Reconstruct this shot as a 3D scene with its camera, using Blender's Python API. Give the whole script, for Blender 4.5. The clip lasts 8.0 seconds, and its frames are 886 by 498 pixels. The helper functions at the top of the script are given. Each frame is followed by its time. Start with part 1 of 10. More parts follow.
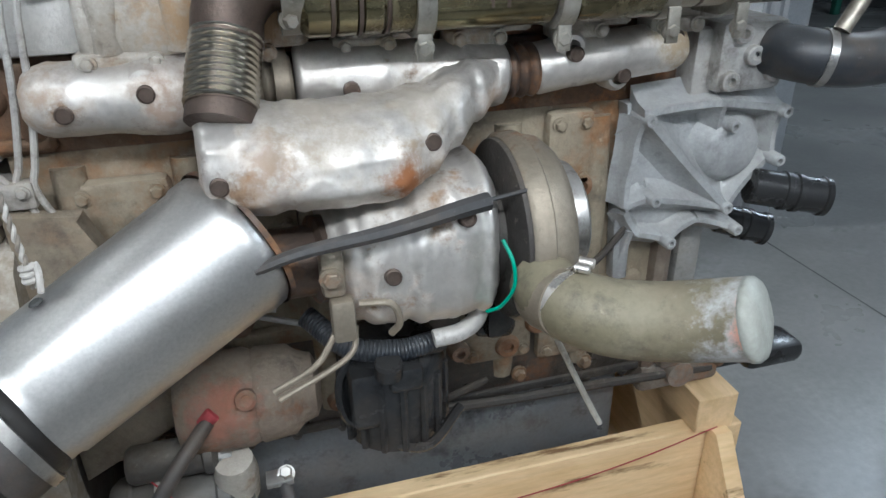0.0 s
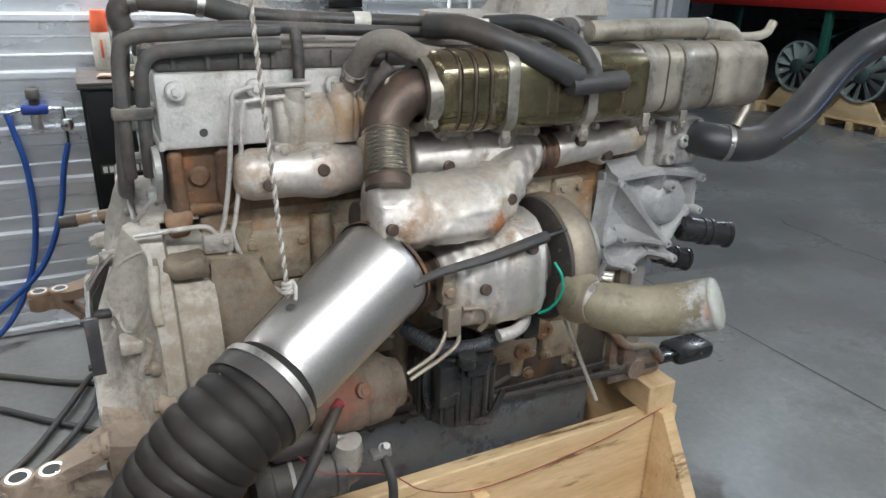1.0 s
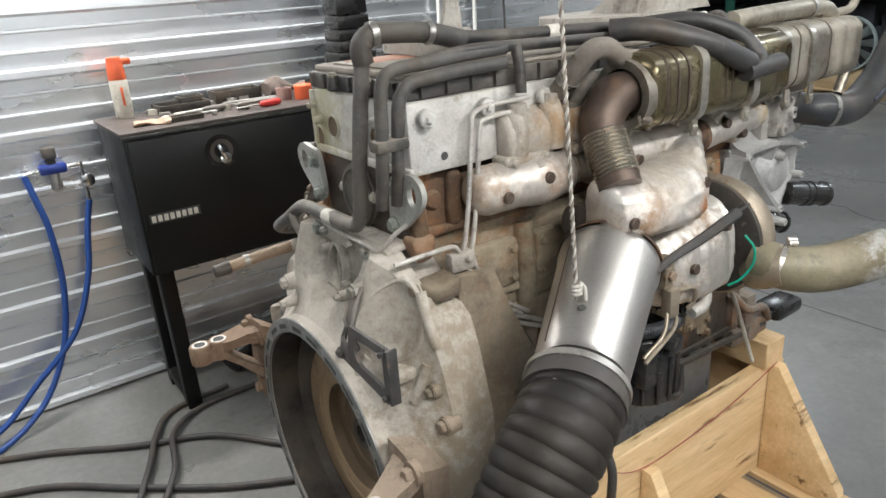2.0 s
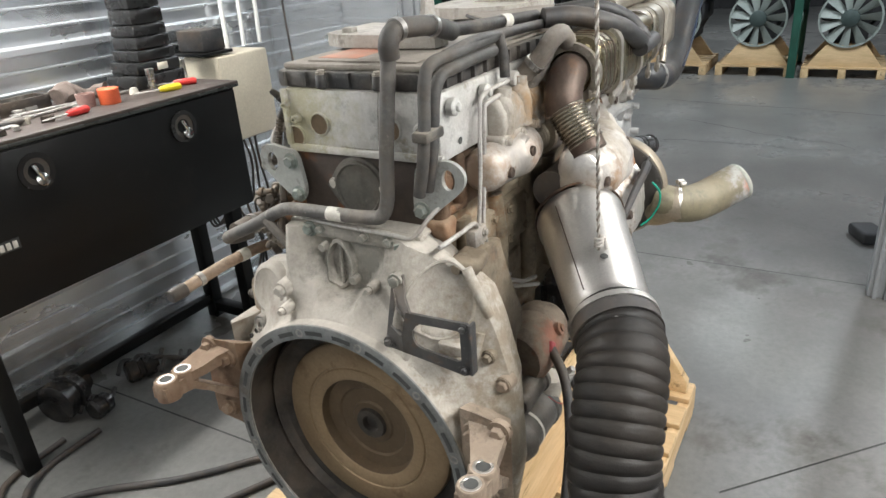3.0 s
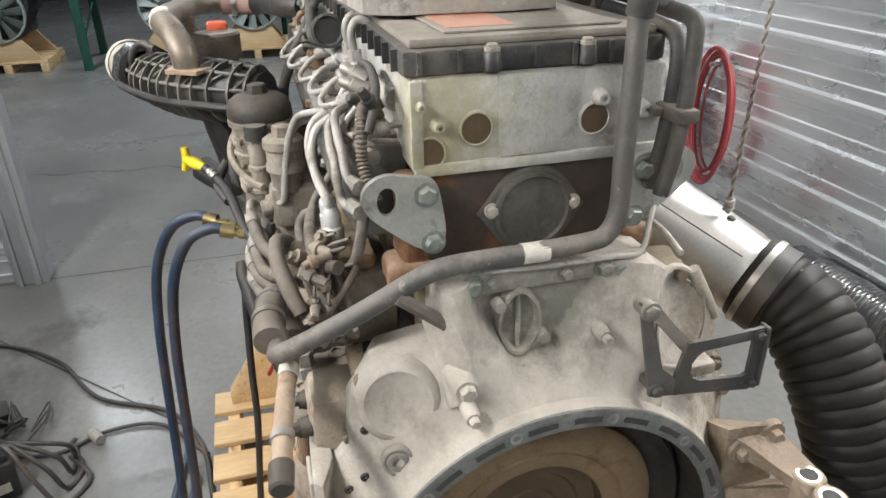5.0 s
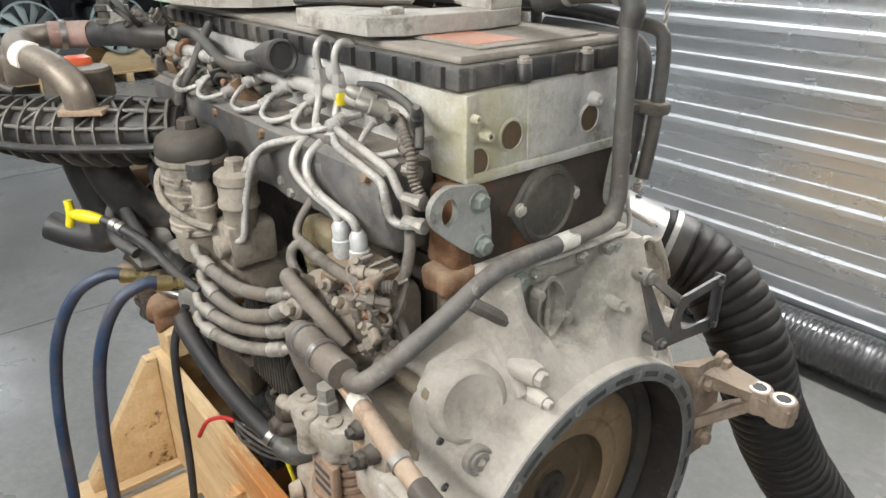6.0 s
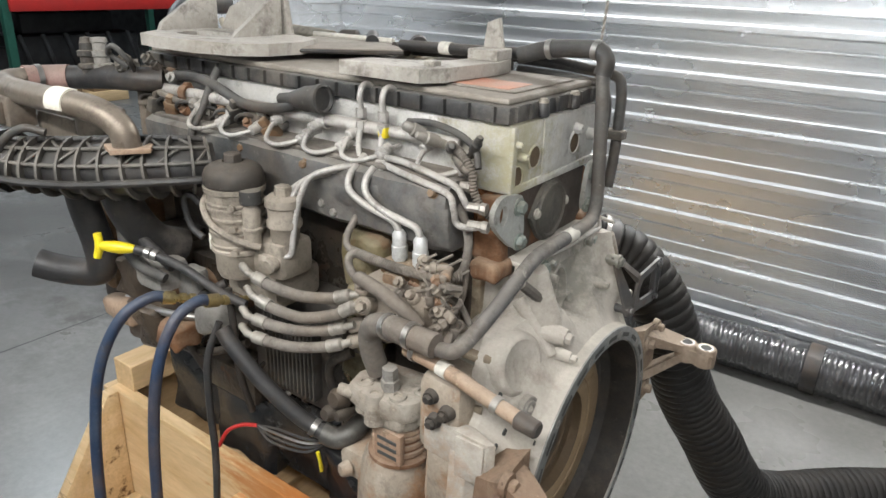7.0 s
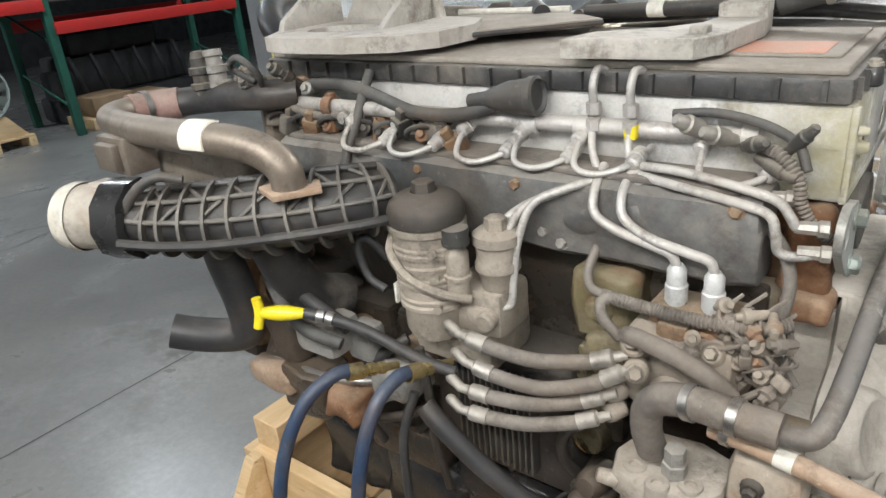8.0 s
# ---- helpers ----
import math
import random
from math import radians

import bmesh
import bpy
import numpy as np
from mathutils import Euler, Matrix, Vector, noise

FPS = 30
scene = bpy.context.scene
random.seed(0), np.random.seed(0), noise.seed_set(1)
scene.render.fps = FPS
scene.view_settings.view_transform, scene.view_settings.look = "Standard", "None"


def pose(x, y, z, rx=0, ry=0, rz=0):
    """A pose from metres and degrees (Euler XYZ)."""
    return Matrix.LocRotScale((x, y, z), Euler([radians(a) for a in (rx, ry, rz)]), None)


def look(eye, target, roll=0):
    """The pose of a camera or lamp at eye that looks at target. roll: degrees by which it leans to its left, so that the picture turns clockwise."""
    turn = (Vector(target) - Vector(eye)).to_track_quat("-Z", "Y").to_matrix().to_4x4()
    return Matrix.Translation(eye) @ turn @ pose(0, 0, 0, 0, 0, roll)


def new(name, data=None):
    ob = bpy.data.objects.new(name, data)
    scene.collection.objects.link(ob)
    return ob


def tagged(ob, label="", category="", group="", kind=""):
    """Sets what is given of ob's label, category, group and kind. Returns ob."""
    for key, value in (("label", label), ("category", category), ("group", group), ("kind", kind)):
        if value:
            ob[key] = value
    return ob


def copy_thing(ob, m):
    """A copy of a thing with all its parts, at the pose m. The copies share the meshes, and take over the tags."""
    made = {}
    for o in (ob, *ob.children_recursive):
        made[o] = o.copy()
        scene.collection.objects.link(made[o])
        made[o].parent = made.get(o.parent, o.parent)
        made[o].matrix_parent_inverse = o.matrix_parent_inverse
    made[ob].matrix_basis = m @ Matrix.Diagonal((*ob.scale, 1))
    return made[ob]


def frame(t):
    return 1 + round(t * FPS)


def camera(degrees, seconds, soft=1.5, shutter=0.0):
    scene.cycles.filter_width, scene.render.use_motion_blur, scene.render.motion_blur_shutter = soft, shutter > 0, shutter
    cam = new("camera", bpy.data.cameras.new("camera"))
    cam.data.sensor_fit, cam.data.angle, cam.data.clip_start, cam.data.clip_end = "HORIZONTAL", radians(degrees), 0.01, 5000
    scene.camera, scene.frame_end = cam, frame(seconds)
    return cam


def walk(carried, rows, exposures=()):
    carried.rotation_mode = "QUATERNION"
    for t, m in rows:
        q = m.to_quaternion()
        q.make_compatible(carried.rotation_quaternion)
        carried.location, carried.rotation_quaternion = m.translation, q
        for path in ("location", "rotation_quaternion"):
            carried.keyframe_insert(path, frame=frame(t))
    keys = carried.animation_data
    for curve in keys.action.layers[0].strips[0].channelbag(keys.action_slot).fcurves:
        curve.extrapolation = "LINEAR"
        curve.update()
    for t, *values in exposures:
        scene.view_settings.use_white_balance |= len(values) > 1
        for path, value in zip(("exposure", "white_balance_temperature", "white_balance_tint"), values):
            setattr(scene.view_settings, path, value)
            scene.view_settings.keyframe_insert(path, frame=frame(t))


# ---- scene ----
cam = camera(65.4, 8.0)
PATH = [
    (0, (0.369, -1.116, 1.479), (0.84, 0.603, 0.572), -1.0),
    (0.5, (0.215, -1.321, 1.545), (0.802, 0.402, 0.717), 1.4),
    (1, (-0.085, -1.372, 1.592), (0.758, 0.288, 0.862), 1.6),
    (1.5, (-0.323, -1.303, 1.607), (0.607, 0.304, 0.864), -0.1),
    (1.7, (-0.429, -1.235, 1.602), (0.521, 0.372, 0.885), -2.0),
    (2.8, (-0.957, -0.847, 1.672), (0.53, 0.239, 0.891), -5.2),
    (3, (-1.007, -0.78, 1.67), (0.564, 0.162, 0.867), -4.1),
    (3.5, (-1.02, -0.557, 1.645), (0.625, 0.177, 0.776), -2.7),
    (4, (-0.874, -0.237, 1.629), (0.837, 0.267, 0.723), -2.2),
    (4.5, (-0.805, 0.021, 1.603), (0.96, 0.134, 0.669), -1.3),
    (4.7, (-0.816, 0.166, 1.61), (0.96, 0.018, 0.702), -0.4),
    (5.8, (-0.677, 0.643, 1.641), (0.804, -0.377, 0.765), -1.9),
    (6, (-0.649, 0.73, 1.625), (0.755, -0.425, 0.791), 0.1),
    (6.5, (-0.605, 0.999, 1.654), (0.514, -0.45, 0.849), 2.0),
    (7, (-0.568, 1.165, 1.676), (0.495, -0.357, 0.934), 2.2),
    (7.5, (-0.38, 1.177, 1.662), (0.761, -0.266, 0.876), -2.0),
    (8, (-0.112, 1.074, 1.654), (1.047, -0.342, 0.847), -5.4),
]
walk(cam, [(t, look(eye, target, roll)) for t, eye, target, roll in PATH],
     [(0, -0.22, 5650, 5), (0.5, -0.08, 5650, 6), (1, -0.25, 6000, 7), (1.5, -0.17, 6350, 8), (3, 0.25, 6400, 8), (4.5, 0.28, 6450, 9), (6.5, 0.18, 6350, 7), (7, 0.06, 6350, 8), (8, 0.15, 6350, 8)])

# ---------------------------------------------------------------- light
world = bpy.data.worlds.new("hall_world")
world.use_nodes = True
world.node_tree.nodes["Background"].inputs[0].default_value = (0.55, 0.62, 0.72, 1)
world.node_tree.nodes["Background"].inputs[1].default_value = 0.028
scene.world = world
scene.view_settings.exposure = 0.0

WPLACE = {}


def lamp_panel(x, y, z, sx, sy, watts, color=(1.0, 0.97, 0.94)):
    """A ceiling light: white housing, glowing diffuser and the lamp just under it."""
    base = tagged(new("ceiling_light"), "white fluorescent ceiling light assumed out of view under the ceiling", "light", "ceiling lights")
    base.location = (x, y, z)
    WPLACE[base] = Matrix.Translation((x, y, z))
    bm = bmesh.new()
    box(bm, x - sx / 2, x + sx / 2, y - sy / 2, y + sy / 2, z, z + 0.06, 0.01)
    part("housing", bm, M["white_paint"], base)
    bm = bmesh.new()
    box(bm, x - sx / 2 + 0.02, x + sx / 2 - 0.02, y - sy / 2 + 0.02, y + sy / 2 - 0.02, z - 0.012, z - 0.002, 0.002)
    part("diffuser", bm, M["lamp_glow"], base)
    for f in (-0.4, 0.4):
        bm = bmesh.new()
        px, py = (x + f * sx, y) if sx > sy else (x, y + f * sy)
        cyl(bm, (px, py, z + 0.055), (px, py, 4.61), 0.008, seg=8)
        part("hanger_rod", bm, M["white_paint"], base)
    data = bpy.data.lights.new("tube_light", "AREA")
    data.shape, data.size, data.size_y, data.energy, data.color = "RECTANGLE", sx, sy, watts, color
    ob = new("tube_light", data)
    ob.location = (x, y, z - 0.03)
    return base


# ---------------------------------------------------------------- mesh helpers
def part(name, bm, material, parent=None, label="", smooth=0.7, place=None):
    """Links a bmesh, whose points are in world metres, as one mesh object under a thing or a part."""
    bmesh.ops.recalc_face_normals(bm, faces=bm.faces[:])
    for f in bm.faces:
        f.smooth = True
    for e in bm.edges:
        if len(e.link_faces) == 2 and e.calc_face_angle(0) > smooth:
            e.smooth = False
    me = bpy.data.meshes.new(name)
    bm.to_mesh(me)
    bm.free()
    me.materials.append(material)
    ob = new(name, me)
    if parent is not None:
        ob.parent = parent
        ob.matrix_parent_inverse = WPLACE.get(parent, Matrix()).inverted()
    if label:
        ob["label"] = label
    return ob


def everything():
    return set(bpy.data.objects)


def moved(before, offset):
    """Slides all top-level things made since before by the offset."""
    for ob in everything() - before:
        if ob.parent is None:
            ob.location += Vector(offset)


def thing(name, label, category, at=(0, 0, 0), group="", kind=""):
    ob = tagged(new(name), label, category, group, kind)
    ob.location = at
    WPLACE[ob] = Matrix.Translation(at)
    return ob


def box(bm, x0, x1, y0, y1, z0, z1, bevel=0.0, m=None, seg=2):
    r = bmesh.ops.create_cube(bm, size=1.0)
    vs = r["verts"]
    for v in vs:
        v.co = Vector((x0 + (v.co.x + 0.5) * (x1 - x0), y0 + (v.co.y + 0.5) * (y1 - y0), z0 + (v.co.z + 0.5) * (z1 - z0)))
        if m is not None:
            v.co = m @ v.co
    if bevel:
        es = list({e for v in vs for e in v.link_edges})
        bmesh.ops.bevel(bm, geom=es, offset=bevel, segments=seg, affect="EDGES", profile=0.5)


def frame_of(d):
    d = Vector(d).normalized()
    u = d.cross(Vector((0, 0, 1)) if abs(d.z) < 0.95 else Vector((1, 0, 0))).normalized()
    return d, u, d.cross(u)


def lathe(bm, p, d, profile, seg=24, a0=0.0):
    """Turns (distance along d from p, radius) rows round the axis."""
    d, u, w = frame_of(d)
    p = Vector(p)
    rings = []
    for h, r in profile:
        if r < 1e-5:
            rings.append([bm.verts.new(p + d * h)])
        else:
            rings.append([bm.verts.new(p + d * h + (u * math.cos(a0 + 2 * math.pi * k / seg) + w * math.sin(a0 + 2 * math.pi * k / seg)) * r) for k in range(seg)])
    for a, b in zip(rings, rings[1:]):
        for k in range(seg):
            j = (k + 1) % seg
            if len(a) == 1 and len(b) == 1:
                break
            if len(a) == 1:
                bm.faces.new((a[0], b[k], b[j]))
            elif len(b) == 1:
                bm.faces.new((a[k], a[j], b[0]))
            else:
                bm.faces.new((a[k], a[j], b[j], b[k]))


def cyl(bm, p, q, r, r2=None, seg=16, bevel=0.0):
    p, q = Vector(p), Vector(q)
    n = (q - p).length
    r2 = r if r2 is None else r2
    c = bevel
    rows = [(0, 0), (0, r - c), (c, r), (n - c, r2), (n, r2 - c), (n, 0)] if c else [(0, 0), (0, r), (n, r2), (n, 0)]
    lathe(bm, p, q - p, rows, seg)


def glide(pts, steps=8):
    """A Catmull-Rom line through the points."""
    P = [Vector(p) for p in pts]
    if len(P) < 3:
        return P
    P = [2 * P[0] - P[1]] + P + [2 * P[-1] - P[-2]]
    out = []
    for i in range(1, len(P) - 2):
        a, b, c, e = P[i - 1:i + 3]
        for k in range(steps):
            t = k / steps
            out.append(0.5 * (2 * b + (c - a) * t + (2 * a - 5 * b + 4 * c - e) * t * t + (3 * b - a - 3 * c + e) * t ** 3))
    out.append(P[-2])
    return out


def tube(bm, pts, r, seg=10, steps=8, bellows=None, cap=True, smooth_line=True):
    """A hose or pipe along the points. r: a radius or a function of the share of the length. bellows: (pitch, depth)."""
    line = glide(pts, steps) if smooth_line else [Vector(p) for p in pts]
    if bellows:
        pitch = bellows[0]
        dense, left = [], 0.0
        profile = bellows[2] if len(bellows) > 2 else (0, 0.25, 1, 0.25)
        step = pitch / len(profile)
        for a, b in zip(line, line[1:]):
            n = (b - a).length
            while left < n:
                dense.append(a.lerp(b, left / n))
                left += step
            left -= n
        line = dense
    total = sum((b - a).length for a, b in zip(line, line[1:])) or 1
    run, rings, u = 0.0, [], None
    for i, p in enumerate(line):
        d = (line[min(i + 1, len(line) - 1)] - line[max(i - 1, 0)]).normalized()
        if u is None:
            _, u, _ = frame_of(d)
        u = (u - d * u.dot(d)).normalized()
        w = d.cross(u)
        if i:
            run += (p - line[i - 1]).length
        rr = r(run / total) if callable(r) else r
        if bellows:
            rr -= profile[i % len(profile)] * bellows[1]
        rings.append([bm.verts.new(p + (u * math.cos(2 * math.pi * k / seg) + w * math.sin(2 * math.pi * k / seg)) * rr) for k in range(seg)])
    for a, b in zip(rings, rings[1:]):
        for k in range(seg):
            j = (k + 1) % seg
            bm.faces.new((a[k], a[j], b[j], b[k]))
    if cap:
        bm.faces.new(rings[0][::-1])
        bm.faces.new(rings[-1])


def prism(bm, poly, origin, ax, ay, depth, bevel=0.0):
    """A plate: a polygon in the plane of ax, ay at origin, made thick along ax x ay."""
    ax, ay, o = Vector(ax), Vector(ay), Vector(origin)
    n = ax.cross(ay).normalized()
    lo = [bm.verts.new(o + ax * a + ay * b) for a, b in poly]
    hi = [bm.verts.new(o + ax * a + ay * b + n * depth) for a, b in poly]
    f0, f1 = bm.faces.new(lo[::-1]), bm.faces.new(hi)
    k = len(poly)
    for i in range(k):
        bm.faces.new((lo[i], lo[(i + 1) % k], hi[(i + 1) % k], hi[i]))
    if bevel:
        es = list(set(f0.edges) | set(f1.edges))
        bmesh.ops.bevel(bm, geom=es, offset=bevel, segments=2, affect="EDGES", profile=0.5)


def plate_hole(bm, outer, hole, origin, ax, ay, depth):
    """A plate with one opening: outer and hole are outlines with the same number of points."""
    ax, ay, o = Vector(ax), Vector(ay), Vector(origin)
    n = ax.cross(ay).normalized()
    L = [[bm.verts.new(o + ax * a + ay * b + n * h) for a, b in ring] for ring, h in ((outer, 0), (hole, 0), (hole, depth), (outer, depth))]
    k = len(outer)
    for a, b in ((0, 1), (1, 2), (2, 3), (3, 0)):
        for i in range(k):
            j = (i + 1) % k
            bm.faces.new((L[a][i], L[a][j], L[b][j], L[b][i]))


def arc(cx, cy, r, a0, a1, n):
    return [(cx + r * math.cos(radians(a0 + (a1 - a0) * k / (n - 1))), cy + r * math.sin(radians(a0 + (a1 - a0) * k / (n - 1)))) for k in range(n)]


def knobby(bm, amount, cut=0.018):
    bmesh.ops.bevel(bm, geom=[e for e in bm.edges if len(e.link_faces) == 2 and e.calc_face_angle(0) > 0.6], offset=0.004, segments=2, affect="EDGES", profile=0.5)
    bmesh.ops.subdivide_edges(bm, edges=[e for e in bm.edges if e.calc_length() > cut], cuts=2, use_grid_fill=True)
    for v in bm.verts:
        v.co += Vector((noise.noise(v.co * 26), noise.noise(v.co * 26 + Vector((9, 3, 1))), noise.noise(v.co * 26 + Vector((2, 8, 5))))) * amount


def bolt(bm, p, d, r=0.009, h=0.008, washer=True):
    """A hexagon head on a washer."""
    if washer:
        lathe(bm, p, d, [(-0.004, 0), (-0.004, r * 1.35), (0.0015, r * 1.35), (0.0015, 0)], 14)
    lathe(bm, p, d, [(0, 0), (0, r), (h * 0.8, r), (h, r * 0.8), (h, 0)], 6, random.random())


# ---------------------------------------------------------------- materials
def mat(name, color, rough=0.6, metal=0.0, second=None, share=0.5, scale=14.0, fine=120.0, bump=0.25, dust=None, dust_up=0.0, dust_share=0.35,
        rust=None, rust_share=0.0, rust_scale=7.0, coat=0.0, stretch=None, rough_var=0.15, spread=0.0,
        grime=0.6, relief=0.6, stains=(), spec=0.5):
    """A procedural surface: two-scale colour change, optional dust (more of it on faces that look up), rust blooms and fine relief."""
    m = bpy.data.materials.new(name)
    m.use_nodes = True
    nt = m.node_tree
    N, L = nt.nodes, nt.links
    b = N["Principled BSDF"]
    tc = N.new("ShaderNodeTexCoord")
    src = tc.outputs["Object"]
    if stretch:
        mp = N.new("ShaderNodeMapping")
        mp.inputs["Scale"].default_value = stretch
        L.new(src, mp.inputs["Vector"])
        src = mp.outputs[0]

    def noise_at(s, detail=6.0, rgh=0.6, lo=0.35, hi=0.65):
        n = N.new("ShaderNodeTexNoise")
        n.inputs["Scale"].default_value, n.inputs["Detail"].default_value, n.inputs["Roughness"].default_value = s, detail, rgh
        L.new(src, n.inputs["Vector"])
        r = N.new("ShaderNodeMapRange")
        r.inputs[1].default_value, r.inputs[2].default_value = lo, hi
        L.new(n.outputs["Fac"], r.inputs[0])
        return n.outputs["Fac"], r.outputs[0]

    def mix(fac, a, c):
        x = N.new("ShaderNodeMix")
        x.data_type = "RGBA"
        for sock, val in ((x.inputs[0], fac), (x.inputs[6], a), (x.inputs[7], c)):
            if hasattr(val, "is_linked") or hasattr(val, "links"):
                L.new(val, sock)
            else:
                sock.default_value = val
        return x.outputs[2]

    def rgb(c):
        return (c[0], c[1], c[2], 1)

    second = second or tuple(v * 0.65 for v in color)
    _, big = noise_at(scale, 5, 0.62, 0.5 - 0.28 * share, 0.5 + 0.28)
    raw, small = noise_at(fine, 4, 0.7, 0.3, 0.7)
    col = mix(big, rgb(color), rgb(second))
    m1 = N.new("ShaderNodeMath")
    m1.operation = "MULTIPLY"
    m1.inputs[1].default_value = 0.34
    L.new(small, m1.inputs[0])
    col = mix(m1.outputs[0], col, rgb(tuple(v * 0.55 for v in second)))
    rough_out = None
    rr = N.new("ShaderNodeMapRange")
    rr.inputs[3].default_value, rr.inputs[4].default_value = max(0.03, rough - rough_var), min(1, rough + rough_var)
    L.new(big, rr.inputs[0])
    rough_out = rr.outputs[0]
    metal_out = None
    if rust:
        _, ru = noise_at(rust_scale, 9, 0.68, 0.62 - 0.3 * rust_share, 0.70 - 0.25 * rust_share)
        _, ru2 = noise_at(rust_scale * 6, 6, 0.7, 0.35, 0.7)
        rc = mix(ru2, rgb(rust), rgb(tuple(v * 0.5 for v in rust)))
        col = mix(ru, col, rc)
        rough_out = mix_value(N, L, ru, rough_out, 0.9)
        if metal:
            metal_out = mix_value(N, L, ru, metal, 0.0)
    if dust:
        _, du = noise_at(6.5, 11, 0.72, 0.62 - 0.4 * dust_share, 0.9 - 0.4 * dust_share)
        fac = du
        if dust_up:
            g = N.new("ShaderNodeNewGeometry")
            sx = N.new("ShaderNodeSeparateXYZ")
            L.new(g.outputs["Normal"], sx.inputs[0])
            up = N.new("ShaderNodeMapRange")
            up.inputs[1].default_value, up.inputs[2].default_value, up.inputs[4].default_value = 0.15, 0.95, dust_up
            L.new(sx.outputs["Z"], up.inputs[0])
            ad = N.new("ShaderNodeMath")
            ad.use_clamp = True
            L.new(du, ad.inputs[0])
            L.new(up.outputs[0], ad.inputs[1])
            fac = ad.outputs[0]
        sc = N.new("ShaderNodeMath")
        sc.operation = "MULTIPLY"
        sc.inputs[1].default_value = 0.85
        L.new(fac, sc.inputs[0])
        fac = sc.outputs[0]
        col = mix(fac, col, rgb(dust))
        rough_out = mix_value(N, L, fac, rough_out, 0.95)
        if metal:
            metal_out = mix_value(N, L, fac, metal_out if metal_out is not None else metal, 0.0)
    if dust and grime:
        _, gr = noise_at(15.0, 10, 0.74, 0.53, 0.68)
        gs = N.new("ShaderNodeMath")
        gs.operation = "MULTIPLY"
        gs.inputs[1].default_value = grime
        L.new(gr, gs.inputs[0])
        col = mix(gs.outputs[0], col, rgb((0.060, 0.048, 0.037)))
        _, soil = noise_at(4.2, 9, 0.7, 0.47, 0.66)
        so = N.new("ShaderNodeMath")
        so.operation = "MULTIPLY"
        so.inputs[1].default_value = grime * 0.62
        L.new(soil, so.inputs[0])
        col = mix(so.outputs[0], col, rgb((0.150, 0.102, 0.062)))
        _, pale = noise_at(70.0, 6, 0.7, 0.62, 0.74)
        ps = N.new("ShaderNodeMath")
        ps.operation = "MULTIPLY"
        ps.inputs[1].default_value = grime * 0.8
        L.new(pale, ps.inputs[0])
        col = mix(ps.outputs[0], col, rgb(tuple(min(0.8, v * 1.35) for v in dust)))
    for centre, radius, tint, strength in stains:
        ds = N.new("ShaderNodeVectorMath")
        ds.operation = "DISTANCE"
        ds.inputs[1].default_value = centre
        L.new(tc.outputs["Object"], ds.inputs[0])
        edge, _ = noise_at(38.0 if radius < 0.42 else 3.5, 7, 0.7)
        sm = N.new("ShaderNodeMath")
        sm.operation = "MULTIPLY_ADD"
        sm.inputs[1].default_value = -2.4 * radius
        L.new(edge, sm.inputs[0])
        L.new(ds.outputs["Value"], sm.inputs[2])
        fade = N.new("ShaderNodeMapRange")
        fade.inputs[1].default_value, fade.inputs[2].default_value = -0.35 * radius, -1.0 * radius
        fade.inputs[4].default_value = strength
        L.new(sm.outputs[0], fade.inputs[0])
        col = mix(fade.outputs[0], col, rgb(tint))
        rough_out = mix_value(N, L, fade.outputs[0], rough_out, 0.85)
        if metal:
            metal_out = mix_value(N, L, fade.outputs[0], metal_out if metal_out is not None else metal, 0.0)
    if spread:
        oi = N.new("ShaderNodeObjectInfo")
        hs = N.new("ShaderNodeHueSaturation")
        vr = N.new("ShaderNodeMapRange")
        vr.inputs[3].default_value, vr.inputs[4].default_value = 1 - spread, 1 + spread
        L.new(oi.outputs["Random"], vr.inputs[0])
        L.new(vr.outputs[0], hs.inputs["Value"])
        L.new(col, hs.inputs["Color"])
        col = hs.outputs[0]
    L.new(col, b.inputs["Base Color"])
    L.new(rough_out, b.inputs["Roughness"])
    if metal_out is not None:
        L.new(metal_out, b.inputs["Metallic"])
    else:
        b.inputs["Metallic"].default_value = metal
    b.inputs["Coat Weight"].default_value = coat
    b.inputs["Specular IOR Level"].default_value = spec
    if bump:
        bp = N.new("ShaderNodeBump")
        bp.inputs["Strength"].default_value, bp.inputs["Distance"].default_value = bump, 0.004
        if relief and dust:
            lump, _ = noise_at(34.0, 5, 0.6)
            mu = N.new("ShaderNodeMath")
            mu.operation = "MULTIPLY_ADD"
            mu.inputs[1].default_value = relief * 3.0
            L.new(lump, mu.inputs[0])
            L.new(raw, mu.inputs[2])
            L.new(mu.outputs[0], bp.inputs["Height"])
        else:
            L.new(raw, bp.inputs["Height"])
        L.new(bp.outputs[0], b.inputs["Normal"])
    return m


def mix_value(N, L, fac, a, c):
    x = N.new("ShaderNodeMix")
    L.new(fac, x.inputs[0])
    for sock, val in ((x.inputs[2], a), (x.inputs[3], c)):
        if isinstance(val, (int, float)):
            sock.default_value = val
        else:
            L.new(val, sock)
    return x.outputs[0]


def glow(name, color, strength):
    m = bpy.data.materials.new(name)
    m.use_nodes = True
    b = m.node_tree.nodes["Principled BSDF"]
    b.inputs["Base Color"].default_value = (*color, 1)
    b.inputs["Emission Color"].default_value = (*color, 1)
    b.inputs["Emission Strength"].default_value = strength
    return m


